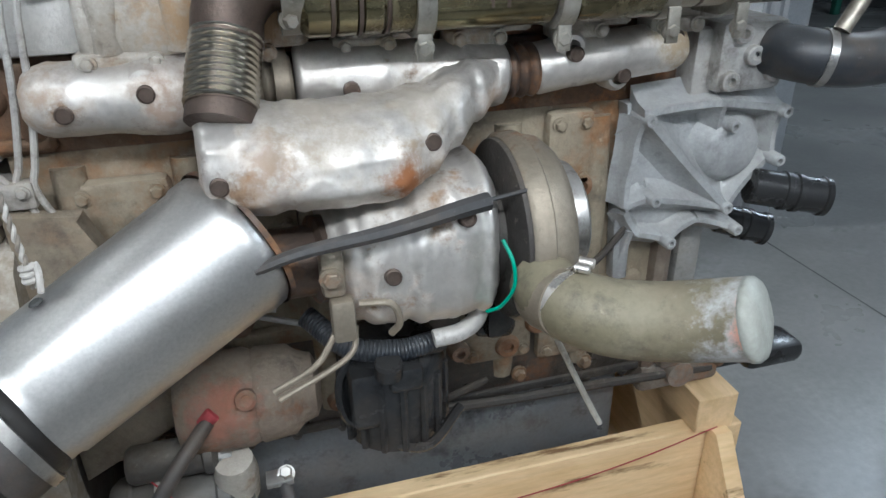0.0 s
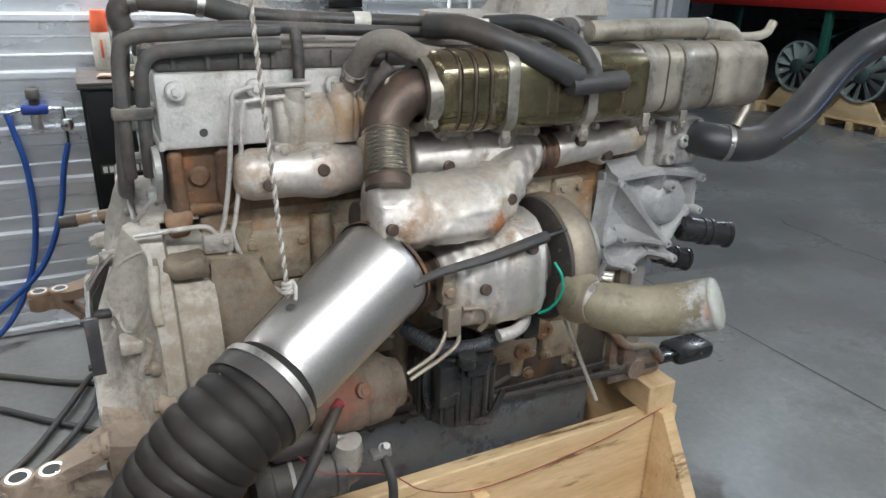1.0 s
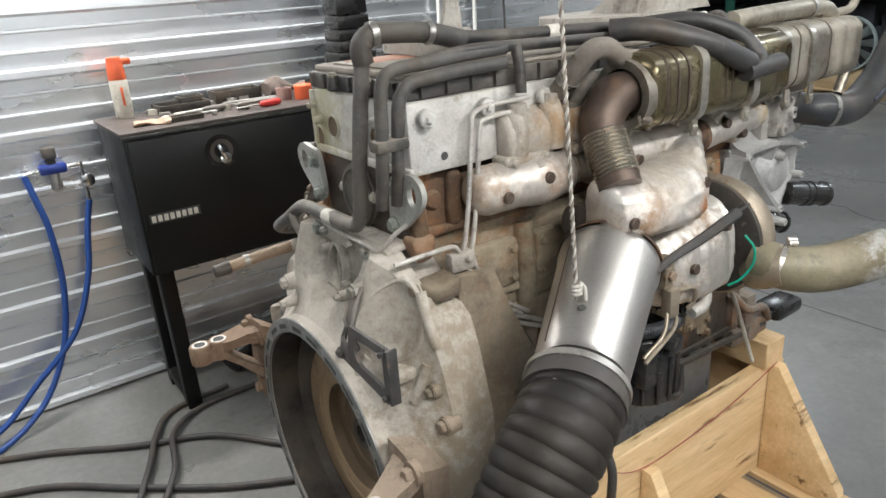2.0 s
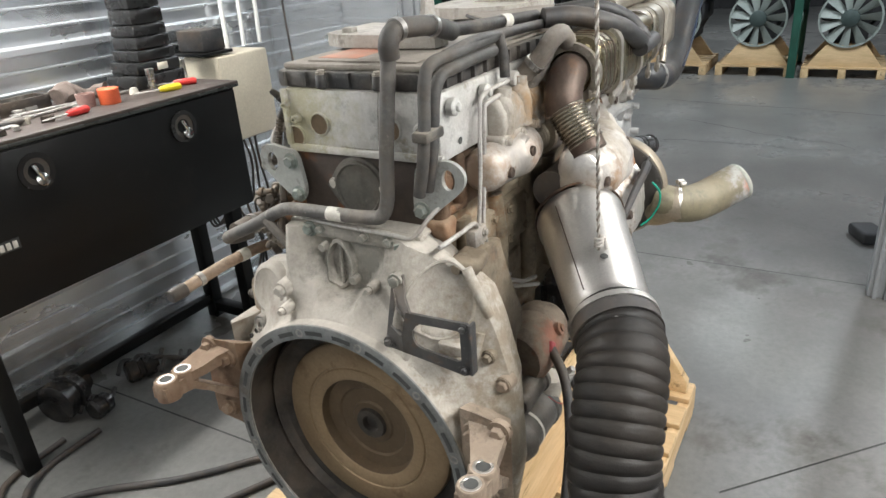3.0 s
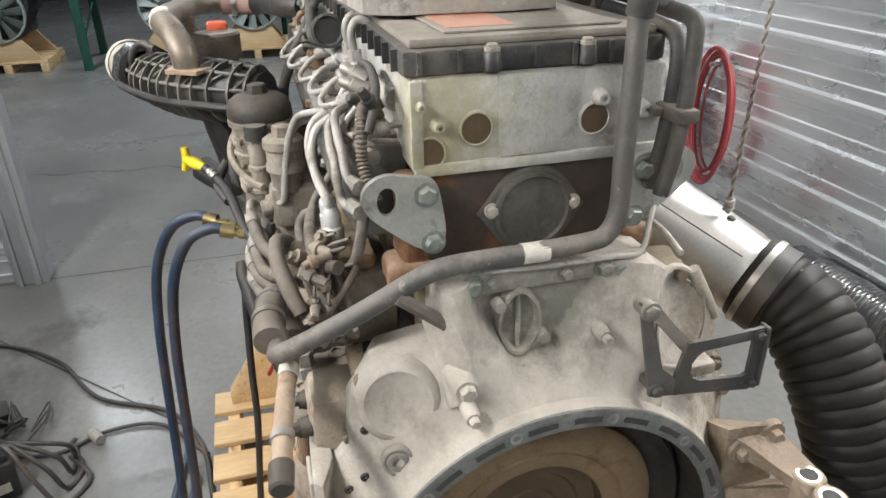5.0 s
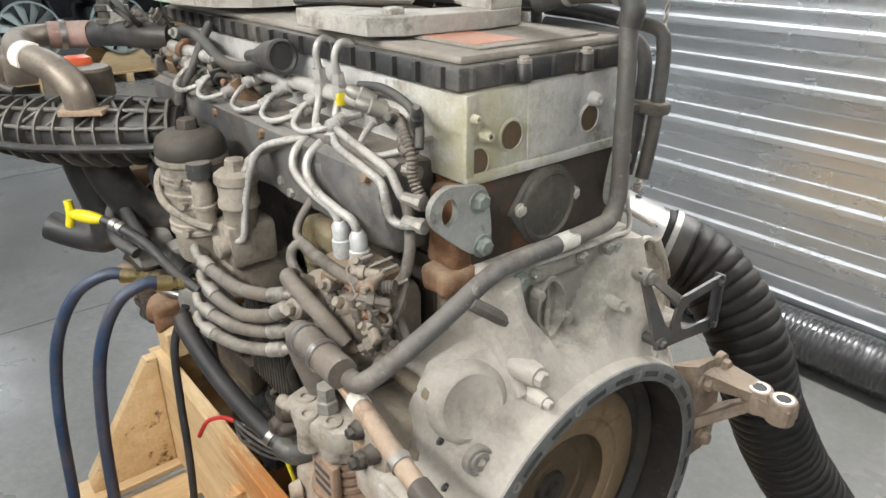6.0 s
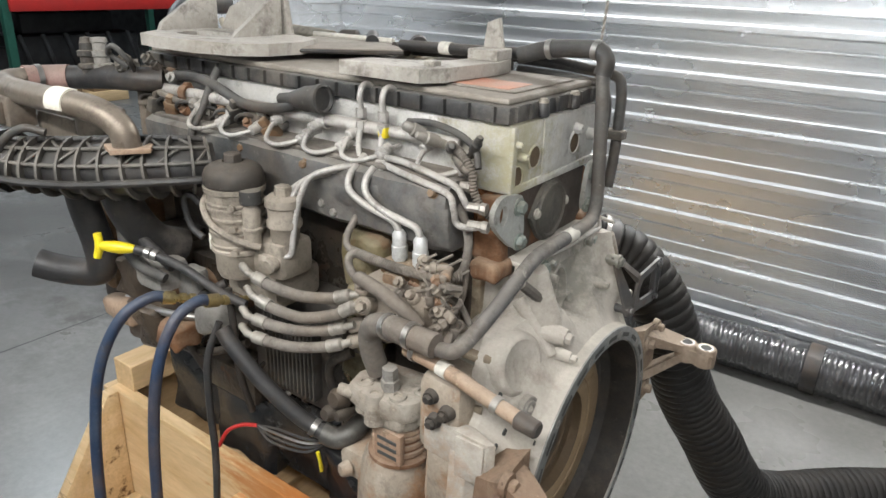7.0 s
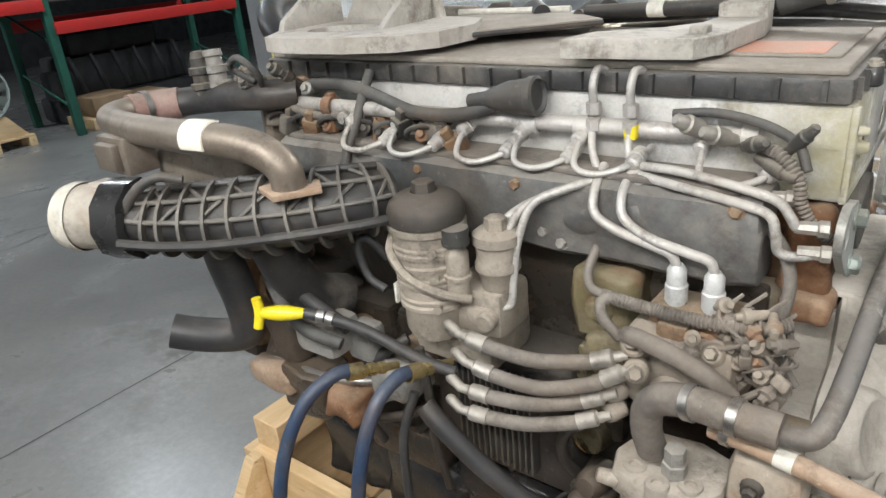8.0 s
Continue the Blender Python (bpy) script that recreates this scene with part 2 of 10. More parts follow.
def glassy(name, color=(1, 1, 1), rough=0.08):
    m = bpy.data.materials.new(name)
    m.use_nodes = True
    b = m.node_tree.nodes["Principled BSDF"]
    b.inputs["Base Color"].default_value = (*color, 1)
    b.inputs["Roughness"].default_value = rough
    b.inputs["Transmission Weight"].default_value = 0.9
    return m


DUST = (0.30, 0.265, 0.22)
M = {}
M["white_paint"] = mat("white_paint", (0.75, 0.75, 0.73), 0.5, second=(0.65, 0.65, 0.62), bump=0.05)
M["lamp_glow"] = glow("lamp_glow", (1.0, 0.96, 0.9), 6.0)
# wide dark floor patches: soft shade painted in together with real stains
M["concrete"] = mat("concrete", (0.225, 0.222, 0.210), 0.33, second=(0.105, 0.105, 0.100), scale=0.95, fine=35, bump=0.08, rust=(0.155, 0.150, 0.140), rust_share=0.22, rust_scale=1.1, rough_var=0.07, stains=(((2.75, 0.15, 0), 0.60, (0.115, 0.112, 0.104), 0.45), ((2.20, -0.20, 0), 0.45, (0.120, 0.117, 0.108), 0.40), ((3.60, 0.85, 0), 0.55, (0.125, 0.122, 0.114), 0.40)))
M["galvanised"] = mat("galvanised", (0.86, 0.89, 0.92), 0.28, 0.78, second=(0.80, 0.83, 0.86), scale=0.9, fine=1.6, bump=0.0, rough_var=0.02, stretch=(1, 1, 2))
M["column_steel"] = mat("column_steel", (0.50, 0.52, 0.54), 0.45, 0.5, second=(0.40, 0.42, 0.44), scale=4.0, bump=0.06)
M["ceiling_paint"] = mat("ceiling_paint", (0.55, 0.55, 0.55), 0.8, second=(0.42, 0.42, 0.42), scale=1.5, bump=0.05)
M["wood"] = mat("wood", (0.77, 0.575, 0.335), 0.7, second=(0.55, 0.355, 0.16), scale=9, fine=55, bump=0.25, stretch=(0.25, 1.6, 1.6), rust=(0.22, 0.12, 0.05), rust_share=0.12, rust_scale=12, spread=0.12, stains=(((0.40, 0.28, 0.50), 0.40, (0.42, 0.13, 0.02), 0.95), ((0.14, 0.28, 0.48), 0.40, (0.40, 0.14, 0.03), 0.9), ((0.56, 0.28, 0.50), 0.16, (0.46, 0.20, 0.06), 0.7)))
M["wood_cross"] = mat("wood_cross", (0.70, 0.50, 0.28), 0.7, second=(0.50, 0.34, 0.17), scale=9, fine=55, bump=0.25, stretch=(1.6, 0.25, 1.6), spread=0.15)
M["alu"] = mat("alu", (0.52, 0.51, 0.49), 0.55, 0.55, second=(0.38, 0.37, 0.35), scale=11, fine=140, bump=0.3, dust=(0.46, 0.42, 0.36), dust_up=0.4, dust_share=0.45)
M["bracket_alu"] = mat("bracket_alu", (0.46, 0.465, 0.46), 0.58, 0.35, second=(0.30, 0.305, 0.30), scale=10, fine=150, bump=0.35, dust=(0.43, 0.42, 0.395), dust_up=0.3, dust_share=0.3, grime=0.35)
# pocket stains below the top flange: oily dirt plus the hollow's painted shade
M["housing_alu"] = mat("housing_alu", (0.44, 0.405, 0.355), 0.72, 0.12, second=(0.33, 0.30, 0.255), scale=5, fine=120, bump=0.35, dust=(0.58, 0.54, 0.475), dust_up=0.35, dust_share=0.45, rust=(0.30, 0.25, 0.195), rust_share=0.14, rust_scale=3.4, grime=0.14, stains=(((-0.042, -0.035, 1.115), 0.11, (0.17, 0.165, 0.145), 0.75), ((-0.045, 0.065, 1.10), 0.06, (0.17, 0.16, 0.14), 0.7), ((-0.042, 0.01, 1.16), 0.11, (0.24, 0.23, 0.205), 0.6), ((-0.03, -0.10, 1.18), 0.08, (0.24, 0.22, 0.19), 0.5), ((0.02, -0.36, 0.80), 0.34, (0.22, 0.175, 0.12), 0.75), ((0.02, -0.31, 1.03), 0.22, (0.23, 0.185, 0.13), 0.7), ((0.02, -0.34, 0.58), 0.26, (0.22, 0.17, 0.115), 0.7), ((0.04, 0.32, 0.80), 0.16, (0.34, 0.21, 0.12), 0.6), ((0.14, 0.33, 0.72), 0.12, (0.36, 0.23, 0.14), 0.6)))
M["head_alu"] = mat("head_alu", (0.64, 0.635, 0.61), 0.6, 0.3, second=(0.44, 0.43, 0.40), scale=14, fine=170, bump=0.4, dust=(0.62, 0.595, 0.55), dust_up=0.4, dust_share=0.42, rust=(0.33, 0.30, 0.22), rust_share=0.16, rust_scale=8, grime=0.45, stains=(((0.0, 0.120, 1.40), 0.16, (0.37, 0.34, 0.205), 0.65), ((0.0, 0.13, 1.35), 0.10, (0.33, 0.30, 0.18), 0.6), ((0.02, -0.03, 1.325), 0.05, (0.34, 0.31, 0.25), 0.5), ((0.55, -0.19, 1.36), 0.10, (0.36, 0.20, 0.09), 0.7)))
M["block_iron"] = mat("block_iron", (0.22, 0.18, 0.14), 0.75, 0.2, second=(0.12, 0.095, 0.075), scale=7, fine=90, bump=0.4, dust=DUST, dust_up=0.5, dust_share=0.45, rust=(0.26, 0.11, 0.04), rust_share=0.3, rust_scale=5)
M["block_tan"] = mat("block_tan", (0.30, 0.25, 0.175), 0.75, 0.1, second=(0.15, 0.115, 0.075), scale=5, fine=90, bump=0.45, dust=(0.40, 0.345, 0.255), dust_up=0.5, dust_share=0.40, rust=(0.25, 0.125, 0.05), rust_share=0.24, rust_scale=5, grime=0.6)
M["rust"] = mat("rust", (0.25, 0.14, 0.07), 0.85, 0.15, second=(0.12, 0.075, 0.045), scale=12, fine=120, bump=0.45, dust=(0.38, 0.315, 0.23), dust_up=0.5, dust_share=0.35)
M["upper_rust"] = mat("upper_rust", (0.17, 0.085, 0.042), 0.85, 0.1, second=(0.045, 0.032, 0.024), scale=9, fine=120, bump=0.45, dust=(0.30, 0.225, 0.155), dust_up=0.4, dust_share=0.28, rust=(0.30, 0.12, 0.04), rust_share=0.3, rust_scale=11, grime=0.8)
M["bracket_iron"] = mat("bracket_iron", (0.25, 0.165, 0.105), 0.8, 0.2, second=(0.17, 0.10, 0.065), scale=10, fine=130, bump=0.45, dust=(0.40, 0.315, 0.235), dust_up=0.25, dust_share=0.3)
M["dark_iron"] = mat("dark_iron", (0.055, 0.048, 0.042), 0.7, 0.3, second=(0.03, 0.027, 0.025), scale=9, bump=0.35, dust=DUST, dust_up=0.25, dust_share=0.18)
M["black_plastic"] = mat("black_plastic", (0.026, 0.026, 0.027), 0.5, second=(0.016, 0.016, 0.016), scale=10, bump=0.2, dust=(0.24, 0.21, 0.18), dust_up=0.4, dust_share=0.22, grime=0.2)
M["dusty_plastic"] = mat("dusty_plastic", (0.05, 0.048, 0.045), 0.65, second=(0.03, 0.03, 0.028), scale=10, bump=0.25, dust=(0.27, 0.24, 0.20), dust_up=0.7, dust_share=0.4)
M["skirt_plastic"] = mat("skirt_plastic", (0.042, 0.042, 0.042), 0.55, second=(0.026, 0.026, 0.026), scale=12, bump=0.2, dust=(0.22, 0.20, 0.175), dust_up=0.5, dust_share=0.34, grime=0.4)
M["rubber"] = mat("rubber", (0.035, 0.035, 0.036), 0.55, second=(0.022, 0.022, 0.023), scale=12, bump=0.15, dust=(0.11, 0.10, 0.093), dust_up=0.3, dust_share=0.25, relief=0.12)
M["dusty_hose"] = mat("dusty_hose", (0.14, 0.125, 0.11), 0.8, second=(0.09, 0.08, 0.07), scale=18, bump=0.25, dust=(0.28, 0.25, 0.215), dust_up=0.5, dust_share=0.45, relief=0.12)
M["duct_cloth"] = mat("duct_cloth", (0.014, 0.013, 0.0125), 0.5, second=(0.010, 0.0095, 0.009), scale=9, fine=300, bump=0.2, dust=(0.032, 0.028, 0.024), dust_up=0.2, dust_share=0.3, grime=0.1, relief=0.1, spec=0.28)
M["can_steel"] = mat("can_steel", (0.60, 0.585, 0.56), 0.40, 0.95, second=(0.48, 0.465, 0.44), scale=4, fine=220, bump=0.05, rough_var=0.1, rust=(0.40, 0.35, 0.29), rust_share=0.04, rust_scale=7)
M["steel"] = mat("steel", (0.56, 0.55, 0.53), 0.38, 0.95, second=(0.42, 0.41, 0.39), scale=14, bump=0.1, dust=DUST, dust_up=0.25, dust_share=0.15, relief=0.12)
M["line_steel"] = mat("line_steel", (0.58, 0.565, 0.54), 0.5, 0.45, second=(0.43, 0.41, 0.385), scale=14, bump=0.1, dust=(0.46, 0.425, 0.375), dust_up=0.45, dust_share=0.42, relief=0.12)
M["zinc_white"] = mat("zinc_white", (0.66, 0.665, 0.65), 0.5, 0.35, second=(0.55, 0.55, 0.53), scale=20, bump=0.1, dust=(0.50, 0.47, 0.42), dust_up=0.3, dust_share=0.2, grime=0.3, relief=0.1)
M["bolt_zinc"] = mat("bolt_zinc", (0.36, 0.365, 0.335), 0.5, 0.6, second=(0.32, 0.33, 0.29), scale=30, bump=0.15, dust=(0.45, 0.41, 0.35), dust_up=0.4, dust_share=0.35, relief=0.12)
M["shield"] = mat("shield", (0.76, 0.73, 0.685), 0.47, 0.78, second=(0.56, 0.52, 0.47), scale=6, fine=45, bump=0.14, rust=(0.27, 0.17, 0.10), rust_share=0.12, rust_scale=9, dust=(0.46, 0.39, 0.32), dust_up=0.12, dust_share=0.14, grime=0.25, relief=0.25, stains=(((0.545, -0.380, 1.175), 0.080, (0.30, 0.20, 0.11), 0.5), ((0.528, -0.392, 1.190), 0.040, (0.22, 0.075, 0.018), 0.95), ((0.545, -0.380, 1.170), 0.036, (0.24, 0.085, 0.02), 0.9), ((0.372, -0.398, 1.235), 0.055, (0.27, 0.16, 0.085), 0.6), ((0.365, -0.398, 1.195), 0.050, (0.28, 0.175, 0.10), 0.5), ((0.30, -0.36, 1.19), 0.055, (0.30, 0.19, 0.11), 0.6), ((0.44, -0.35, 1.272), 0.110, (0.32, 0.26, 0.18), 0.6), ((0.56, -0.32, 1.268), 0.090, (0.32, 0.26, 0.18), 0.6), ((0.28, -0.235, 1.265), 0.070, (0.28, 0.17, 0.10), 0.7), ((0.105, -0.185, 1.27), 0.11, (0.33, 0.23, 0.15), 0.8), ((0.985, -0.22, 1.29), 0.085, (0.33, 0.24, 0.13), 0.8), ((0.44, -0.36, 1.02), 0.080, (0.30, 0.19, 0.11), 0.5), ((0.66, -0.26, 1.235), 0.05, (0.30, 0.17, 0.08), 0.6)))
M["cooler_brass"] = mat("cooler_brass", (0.25, 0.22, 0.13), 0.25, 0.9, second=(0.10, 0.08, 0.04), scale=7, fine=60, bump=0.1, dust=(0.30, 0.26, 0.19), dust_up=0.25, dust_share=0.24, relief=0.12)
M["cooler_grey"] = mat("cooler_grey", (0.47, 0.44, 0.375), 0.45, 0.8, second=(0.28, 0.25, 0.20), scale=6, fine=60, bump=0.1, dust=(0.42, 0.38, 0.31), dust_up=0.4, dust_share=0.4, relief=0.12)
M["olive_pipe"] = mat("olive_pipe", (0.20, 0.175, 0.11), 0.6, 0.1, second=(0.14, 0.12, 0.075), scale=9, bump=0.12, dust=(0.30, 0.265, 0.19), dust_up=0.3, dust_share=0.25, relief=0.1, stains=(((0.865, -0.585, 1.065), 0.070, (0.50, 0.50, 0.50), 0.85), ((0.860, -0.585, 1.025), 0.062, (0.48, 0.48, 0.48), 0.8), ((0.850, -0.606, 1.075), 0.032, (0.58, 0.16, 0.06), 0.95), ((0.850, -0.610, 1.055), 0.032, (0.58, 0.16, 0.06), 0.95)))
M["turbo_iron"] = mat("turbo_iron", (0.36, 0.31, 0.24), 0.55, 0.6, second=(0.25, 0.21, 0.16), scale=10, bump=0.25, rust=(0.26, 0.14, 0.07), rust_share=0.15)
M["scorched"] = mat("scorched", (0.13, 0.095, 0.075), 0.55, 0.7, second=(0.08, 0.06, 0.05), scale=14, bump=0.25, rust=(0.22, 0.11, 0.05), rust_share=0.25)
M["black_paint"] = mat("black_paint", (0.006, 0.007, 0.007), 0.42, second=(0.008, 0.008, 0.008), scale=3, bump=0.04, dust=(0.03, 0.028, 0.026), dust_up=0.3, dust_share=0.1, relief=0.0, grime=0.0, spec=0.25)
M["cream_paint"] = mat("cream_paint", (0.66, 0.60, 0.47), 0.55, second=(0.56, 0.50, 0.39), scale=4, bump=0.05)
M["rope"] = mat("rope", (0.54, 0.51, 0.47), 0.85, second=(0.38, 0.35, 0.31), scale=60, bump=0.3)
M["rope_dark"] = mat("rope_dark", (0.26, 0.225, 0.185), 0.9, second=(0.17, 0.145, 0.12), scale=60, bump=0.3)
M["blue_hose"] = mat("blue_hose", (0.020, 0.040, 0.085), 0.5, second=(0.014, 0.028, 0.060), scale=12, bump=0.1, dust=(0.10, 0.12, 0.15), dust_up=0.3, dust_share=0.25, relief=0.1)
M["brass"] = mat("brass", (0.40, 0.31, 0.13), 0.42, 0.85, second=(0.26, 0.20, 0.09), scale=20, bump=0.1, dust=(0.30, 0.26, 0.20), dust_up=0.3, dust_share=0.25, relief=0.1)
M["yellow"] = mat("yellow", (0.80, 0.66, 0.02), 0.45, second=(0.66, 0.52, 0.02), scale=20, bump=0.1)
M["red"] = mat("red", (0.62, 0.035, 0.03), 0.45, second=(0.45, 0.025, 0.02), scale=14, bump=0.1)
M["red_orange"] = mat("red_orange", (0.75, 0.14, 0.05), 0.5, second=(0.6, 0.1, 0.04), scale=14, bump=0.1)
M["green"] = mat("green", (0.0, 0.35, 0.22), 0.5, second=(0.0, 0.25, 0.16), scale=20, bump=0.05)
M["white_plastic"] = mat("white_plastic", (0.60, 0.575, 0.50), 0.55, second=(0.46, 0.43, 0.36), scale=14, bump=0.1, dust=(0.42, 0.38, 0.31), dust_up=0.2, dust_share=0.15, relief=0.1)
M["label_white"] = mat("label_white", (0.72, 0.69, 0.62), 0.7, second=(0.55, 0.52, 0.45), scale=30, bump=0.1)
M["rack_green"] = mat("rack_green", (0.03, 0.13, 0.09), 0.5, second=(0.02, 0.09, 0.06), scale=6, bump=0.06)
M["rack_red"] = mat("rack_red", (0.55, 0.03, 0.025), 0.5, second=(0.42, 0.025, 0.02), scale=6, bump=0.06)
M["far_dark"] = mat("far_dark", (0.05, 0.05, 0.052), 0.7, 0.2, second=(0.025, 0.025, 0.026), scale=5, bump=0.2)
M["fan_grey"] = mat("fan_grey", (0.36, 0.40, 0.37), 0.6, second=(0.25, 0.285, 0.26), scale=8, bump=0.05)
M["cardboard"] = mat("cardboard", (0.27, 0.18, 0.10), 0.8, second=(0.20, 0.13, 0.07), scale=6, bump=0.08)
M["fly_tan"] = mat("fly_tan", (0.36, 0.255, 0.15), 0.6, 0.4, second=(0.26, 0.18, 0.10), scale=5, bump=0.12, rust=(0.20, 0.115, 0.055), rust_share=0.2, rust_scale=4)
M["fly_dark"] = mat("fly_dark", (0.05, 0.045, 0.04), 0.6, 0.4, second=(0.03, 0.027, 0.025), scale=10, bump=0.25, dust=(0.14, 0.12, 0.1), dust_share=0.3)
M["red_wire"] = M["red"]
M["plastic_film"] = glassy("plastic_film", (0.9, 0.92, 0.95), 0.15)
M["cover_dust"] = mat("cover_dust", (0.36, 0.325, 0.28), 0.9, second=(0.22, 0.19, 0.16), scale=8, fine=90, bump=0.2)
M["sticker_red"] = mat("sticker_red", (0.52, 0.22, 0.14), 0.8, second=(0.42, 0.33, 0.26), scale=16, bump=0.1)
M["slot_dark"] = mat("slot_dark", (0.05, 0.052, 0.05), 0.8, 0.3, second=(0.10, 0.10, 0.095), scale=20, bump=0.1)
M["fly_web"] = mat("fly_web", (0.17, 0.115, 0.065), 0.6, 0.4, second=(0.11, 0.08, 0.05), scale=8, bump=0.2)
M["rust_orange"] = mat("rust_orange", (0.24, 0.105, 0.042), 0.85, 0.1, second=(0.11, 0.058, 0.030), scale=14, fine=160, bump=0.4, dust=(0.40, 0.30, 0.21), dust_up=0.4, dust_share=0.35)
M["brass_steel"] = mat("brass_steel", (0.60, 0.48, 0.28), 0.32, 0.95, second=(0.40, 0.29, 0.15), scale=16, bump=0.08)
M["bellows_brass"] = mat("bellows_brass", (0.56, 0.53, 0.47), 0.26, 1.0, second=(0.40, 0.36, 0.30), scale=16, fine=40, bump=0.0, rough_var=0.05)
M["radiator_rubber"] = mat("radiator_rubber", (0.028, 0.032, 0.037), 0.42, second=(0.020, 0.022, 0.026), scale=9, bump=0.1, dust=(0.12, 0.12, 0.12), dust_up=0.35, dust_share=0.1, relief=0.1)
M["oily_black"] = mat("oily_black", (0.011, 0.012, 0.014), 0.22, second=(0.030, 0.030, 0.030), scale=14, bump=0.3, dust=(0.10, 0.09, 0.075), dust_up=0.1, dust_share=0.08, grime=0.25, relief=0.3)
M["dusty_grey"] = mat("dusty_grey", (0.36, 0.35, 0.33), 0.7, 0.3, second=(0.25, 0.24, 0.22), scale=12, bump=0.3, dust=(0.40, 0.37, 0.32), dust_up=0.4, dust_share=0.3)
M["port_cast"] = mat("port_cast", (0.50, 0.475, 0.43), 0.65, 0.2, second=(0.33, 0.29, 0.235), scale=12, fine=150, bump=0.35, dust=(0.50, 0.46, 0.40), dust_up=0.4, dust_share=0.3, rust=(0.27, 0.17, 0.09), rust_share=0.14, rust_scale=10, stains=(((0.315, -0.22, 1.36), 0.085, (0.29, 0.185, 0.095), 0.9), ((0.40, -0.22, 1.36), 0.09, (0.27, 0.17, 0.085), 0.9), ((0.62, -0.22, 1.36), 0.12, (0.29, 0.19, 0.10), 0.8)))
M["rear_dark"] = mat("rear_dark", (0.12, 0.115, 0.10), 0.7, 0.3, second=(0.08, 0.075, 0.065), scale=12, bump=0.25, dust=(0.22, 0.2, 0.17), dust_share=0.25)
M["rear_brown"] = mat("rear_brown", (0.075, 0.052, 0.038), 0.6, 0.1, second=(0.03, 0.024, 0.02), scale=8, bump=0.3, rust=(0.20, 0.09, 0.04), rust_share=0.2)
M["plate_grey"] = mat("plate_grey", (0.47, 0.475, 0.445), 0.55, 0.35, second=(0.38, 0.39, 0.36), scale=9, bump=0.12, dust=(0.42, 0.39, 0.34), dust_share=0.25)
M["bolt_green"] = mat("bolt_green", (0.31, 0.355, 0.325), 0.5, 0.4, second=(0.22, 0.25, 0.225), scale=30, bump=0.15, dust=(0.45, 0.42, 0.36), dust_up=0.3, dust_share=0.25, relief=0.12)
M["housing_tan"] = mat("housing_tan", (0.44, 0.37, 0.28), 0.8, 0.05, second=(0.33, 0.26, 0.19), scale=8, bump=0.3, dust=(0.50, 0.43, 0.35), dust_up=0.4, dust_share=0.4)
M["bracket_black"] = mat("bracket_black", (0.06, 0.06, 0.062), 0.5, 0.4, second=(0.13, 0.125, 0.12), scale=10, bump=0.15, rust=(0.2, 0.13, 0.09), rust_share=0.15, dust=(0.24, 0.22, 0.2), dust_share=0.2)
M["bracket_dusty"] = mat("bracket_dusty", (0.25, 0.185, 0.13), 0.8, 0.1, second=(0.17, 0.125, 0.09), scale=10, bump=0.3, dust=(0.42, 0.345, 0.27), dust_up=0.4, dust_share=0.45)
M["bright_wear"] = mat("bright_wear", (0.62, 0.59, 0.55), 0.4, 0.75, second=(0.6, 0.55, 0.5), scale=40, bump=0.05)
M["pipe_grey"] = mat("pipe_grey", (0.11, 0.108, 0.105), 0.6, 0.2, second=(0.11, 0.105, 0.10), scale=14, bump=0.12, dust=(0.33, 0.30, 0.26), dust_up=0.4, dust_share=0.35, relief=0.12)
M["rubber_dusty"] = mat("rubber_dusty", (0.05, 0.049, 0.048), 0.6, second=(0.035, 0.034, 0.033), scale=14, bump=0.12, dust=(0.15, 0.145, 0.135), dust_up=0.5, dust_share=0.4, relief=0.12)
M["filter_alu"] = mat("filter_alu", (0.31, 0.27, 0.22), 0.7, 0.2, second=(0.20, 0.175, 0.145), scale=12, bump=0.3, dust=(0.40, 0.35, 0.29), dust_up=0.4, dust_share=0.42)
M["cap_black"] = mat("cap_black", (0.055, 0.048, 0.041), 0.65, second=(0.038, 0.033, 0.028), scale=12, bump=0.2, dust=(0.19, 0.165, 0.14), dust_up=0.35, dust_share=0.35)
M["rusty_tan"] = mat("rusty_tan", (0.42, 0.30, 0.21), 0.8, 0.1, second=(0.28, 0.17, 0.10), scale=14, bump=0.3, dust=(0.48, 0.40, 0.32), dust_up=0.3, dust_share=0.3)
M["pale_cast"] = mat("pale_cast", (0.41, 0.38, 0.33), 0.7, 0.2, second=(0.28, 0.25, 0.205), scale=14, bump=0.35, dust=(0.47, 0.425, 0.365), dust_up=0.4, dust_share=0.4, rust=(0.25, 0.15, 0.085), rust_share=0.2)
M["rust_light"] = mat("rust_light", (0.40, 0.24, 0.15), 0.85, 0.1, second=(0.30, 0.22, 0.16), scale=9, bump=0.3, dust=(0.50, 0.42, 0.34), dust_up=0.3, dust_share=0.4)
M["dark_grey_cast"] = mat("dark_grey_cast", (0.095, 0.092, 0.086), 0.5, 0.3, second=(0.05, 0.048, 0.045), scale=12, bump=0.2, dust=(0.22, 0.20, 0.17), dust_up=0.3, dust_share=0.2)
M["gloss_black"] = mat("gloss_black", (0.018, 0.018, 0.018), 0.3, second=(0.03, 0.03, 0.03), scale=8, bump=0.05)
M["egr_tan"] = mat("egr_tan", (0.29, 0.25, 0.205), 0.45, 0.6, second=(0.21, 0.175, 0.14), scale=8, bump=0.12, dust=(0.32, 0.28, 0.235), dust_up=0.3, dust_share=0.28, relief=0.12)
M["paper_bright"] = mat("paper_bright", (0.80, 0.76, 0.66), 0.8, second=(0.70, 0.66, 0.56), scale=30, bump=0.05)
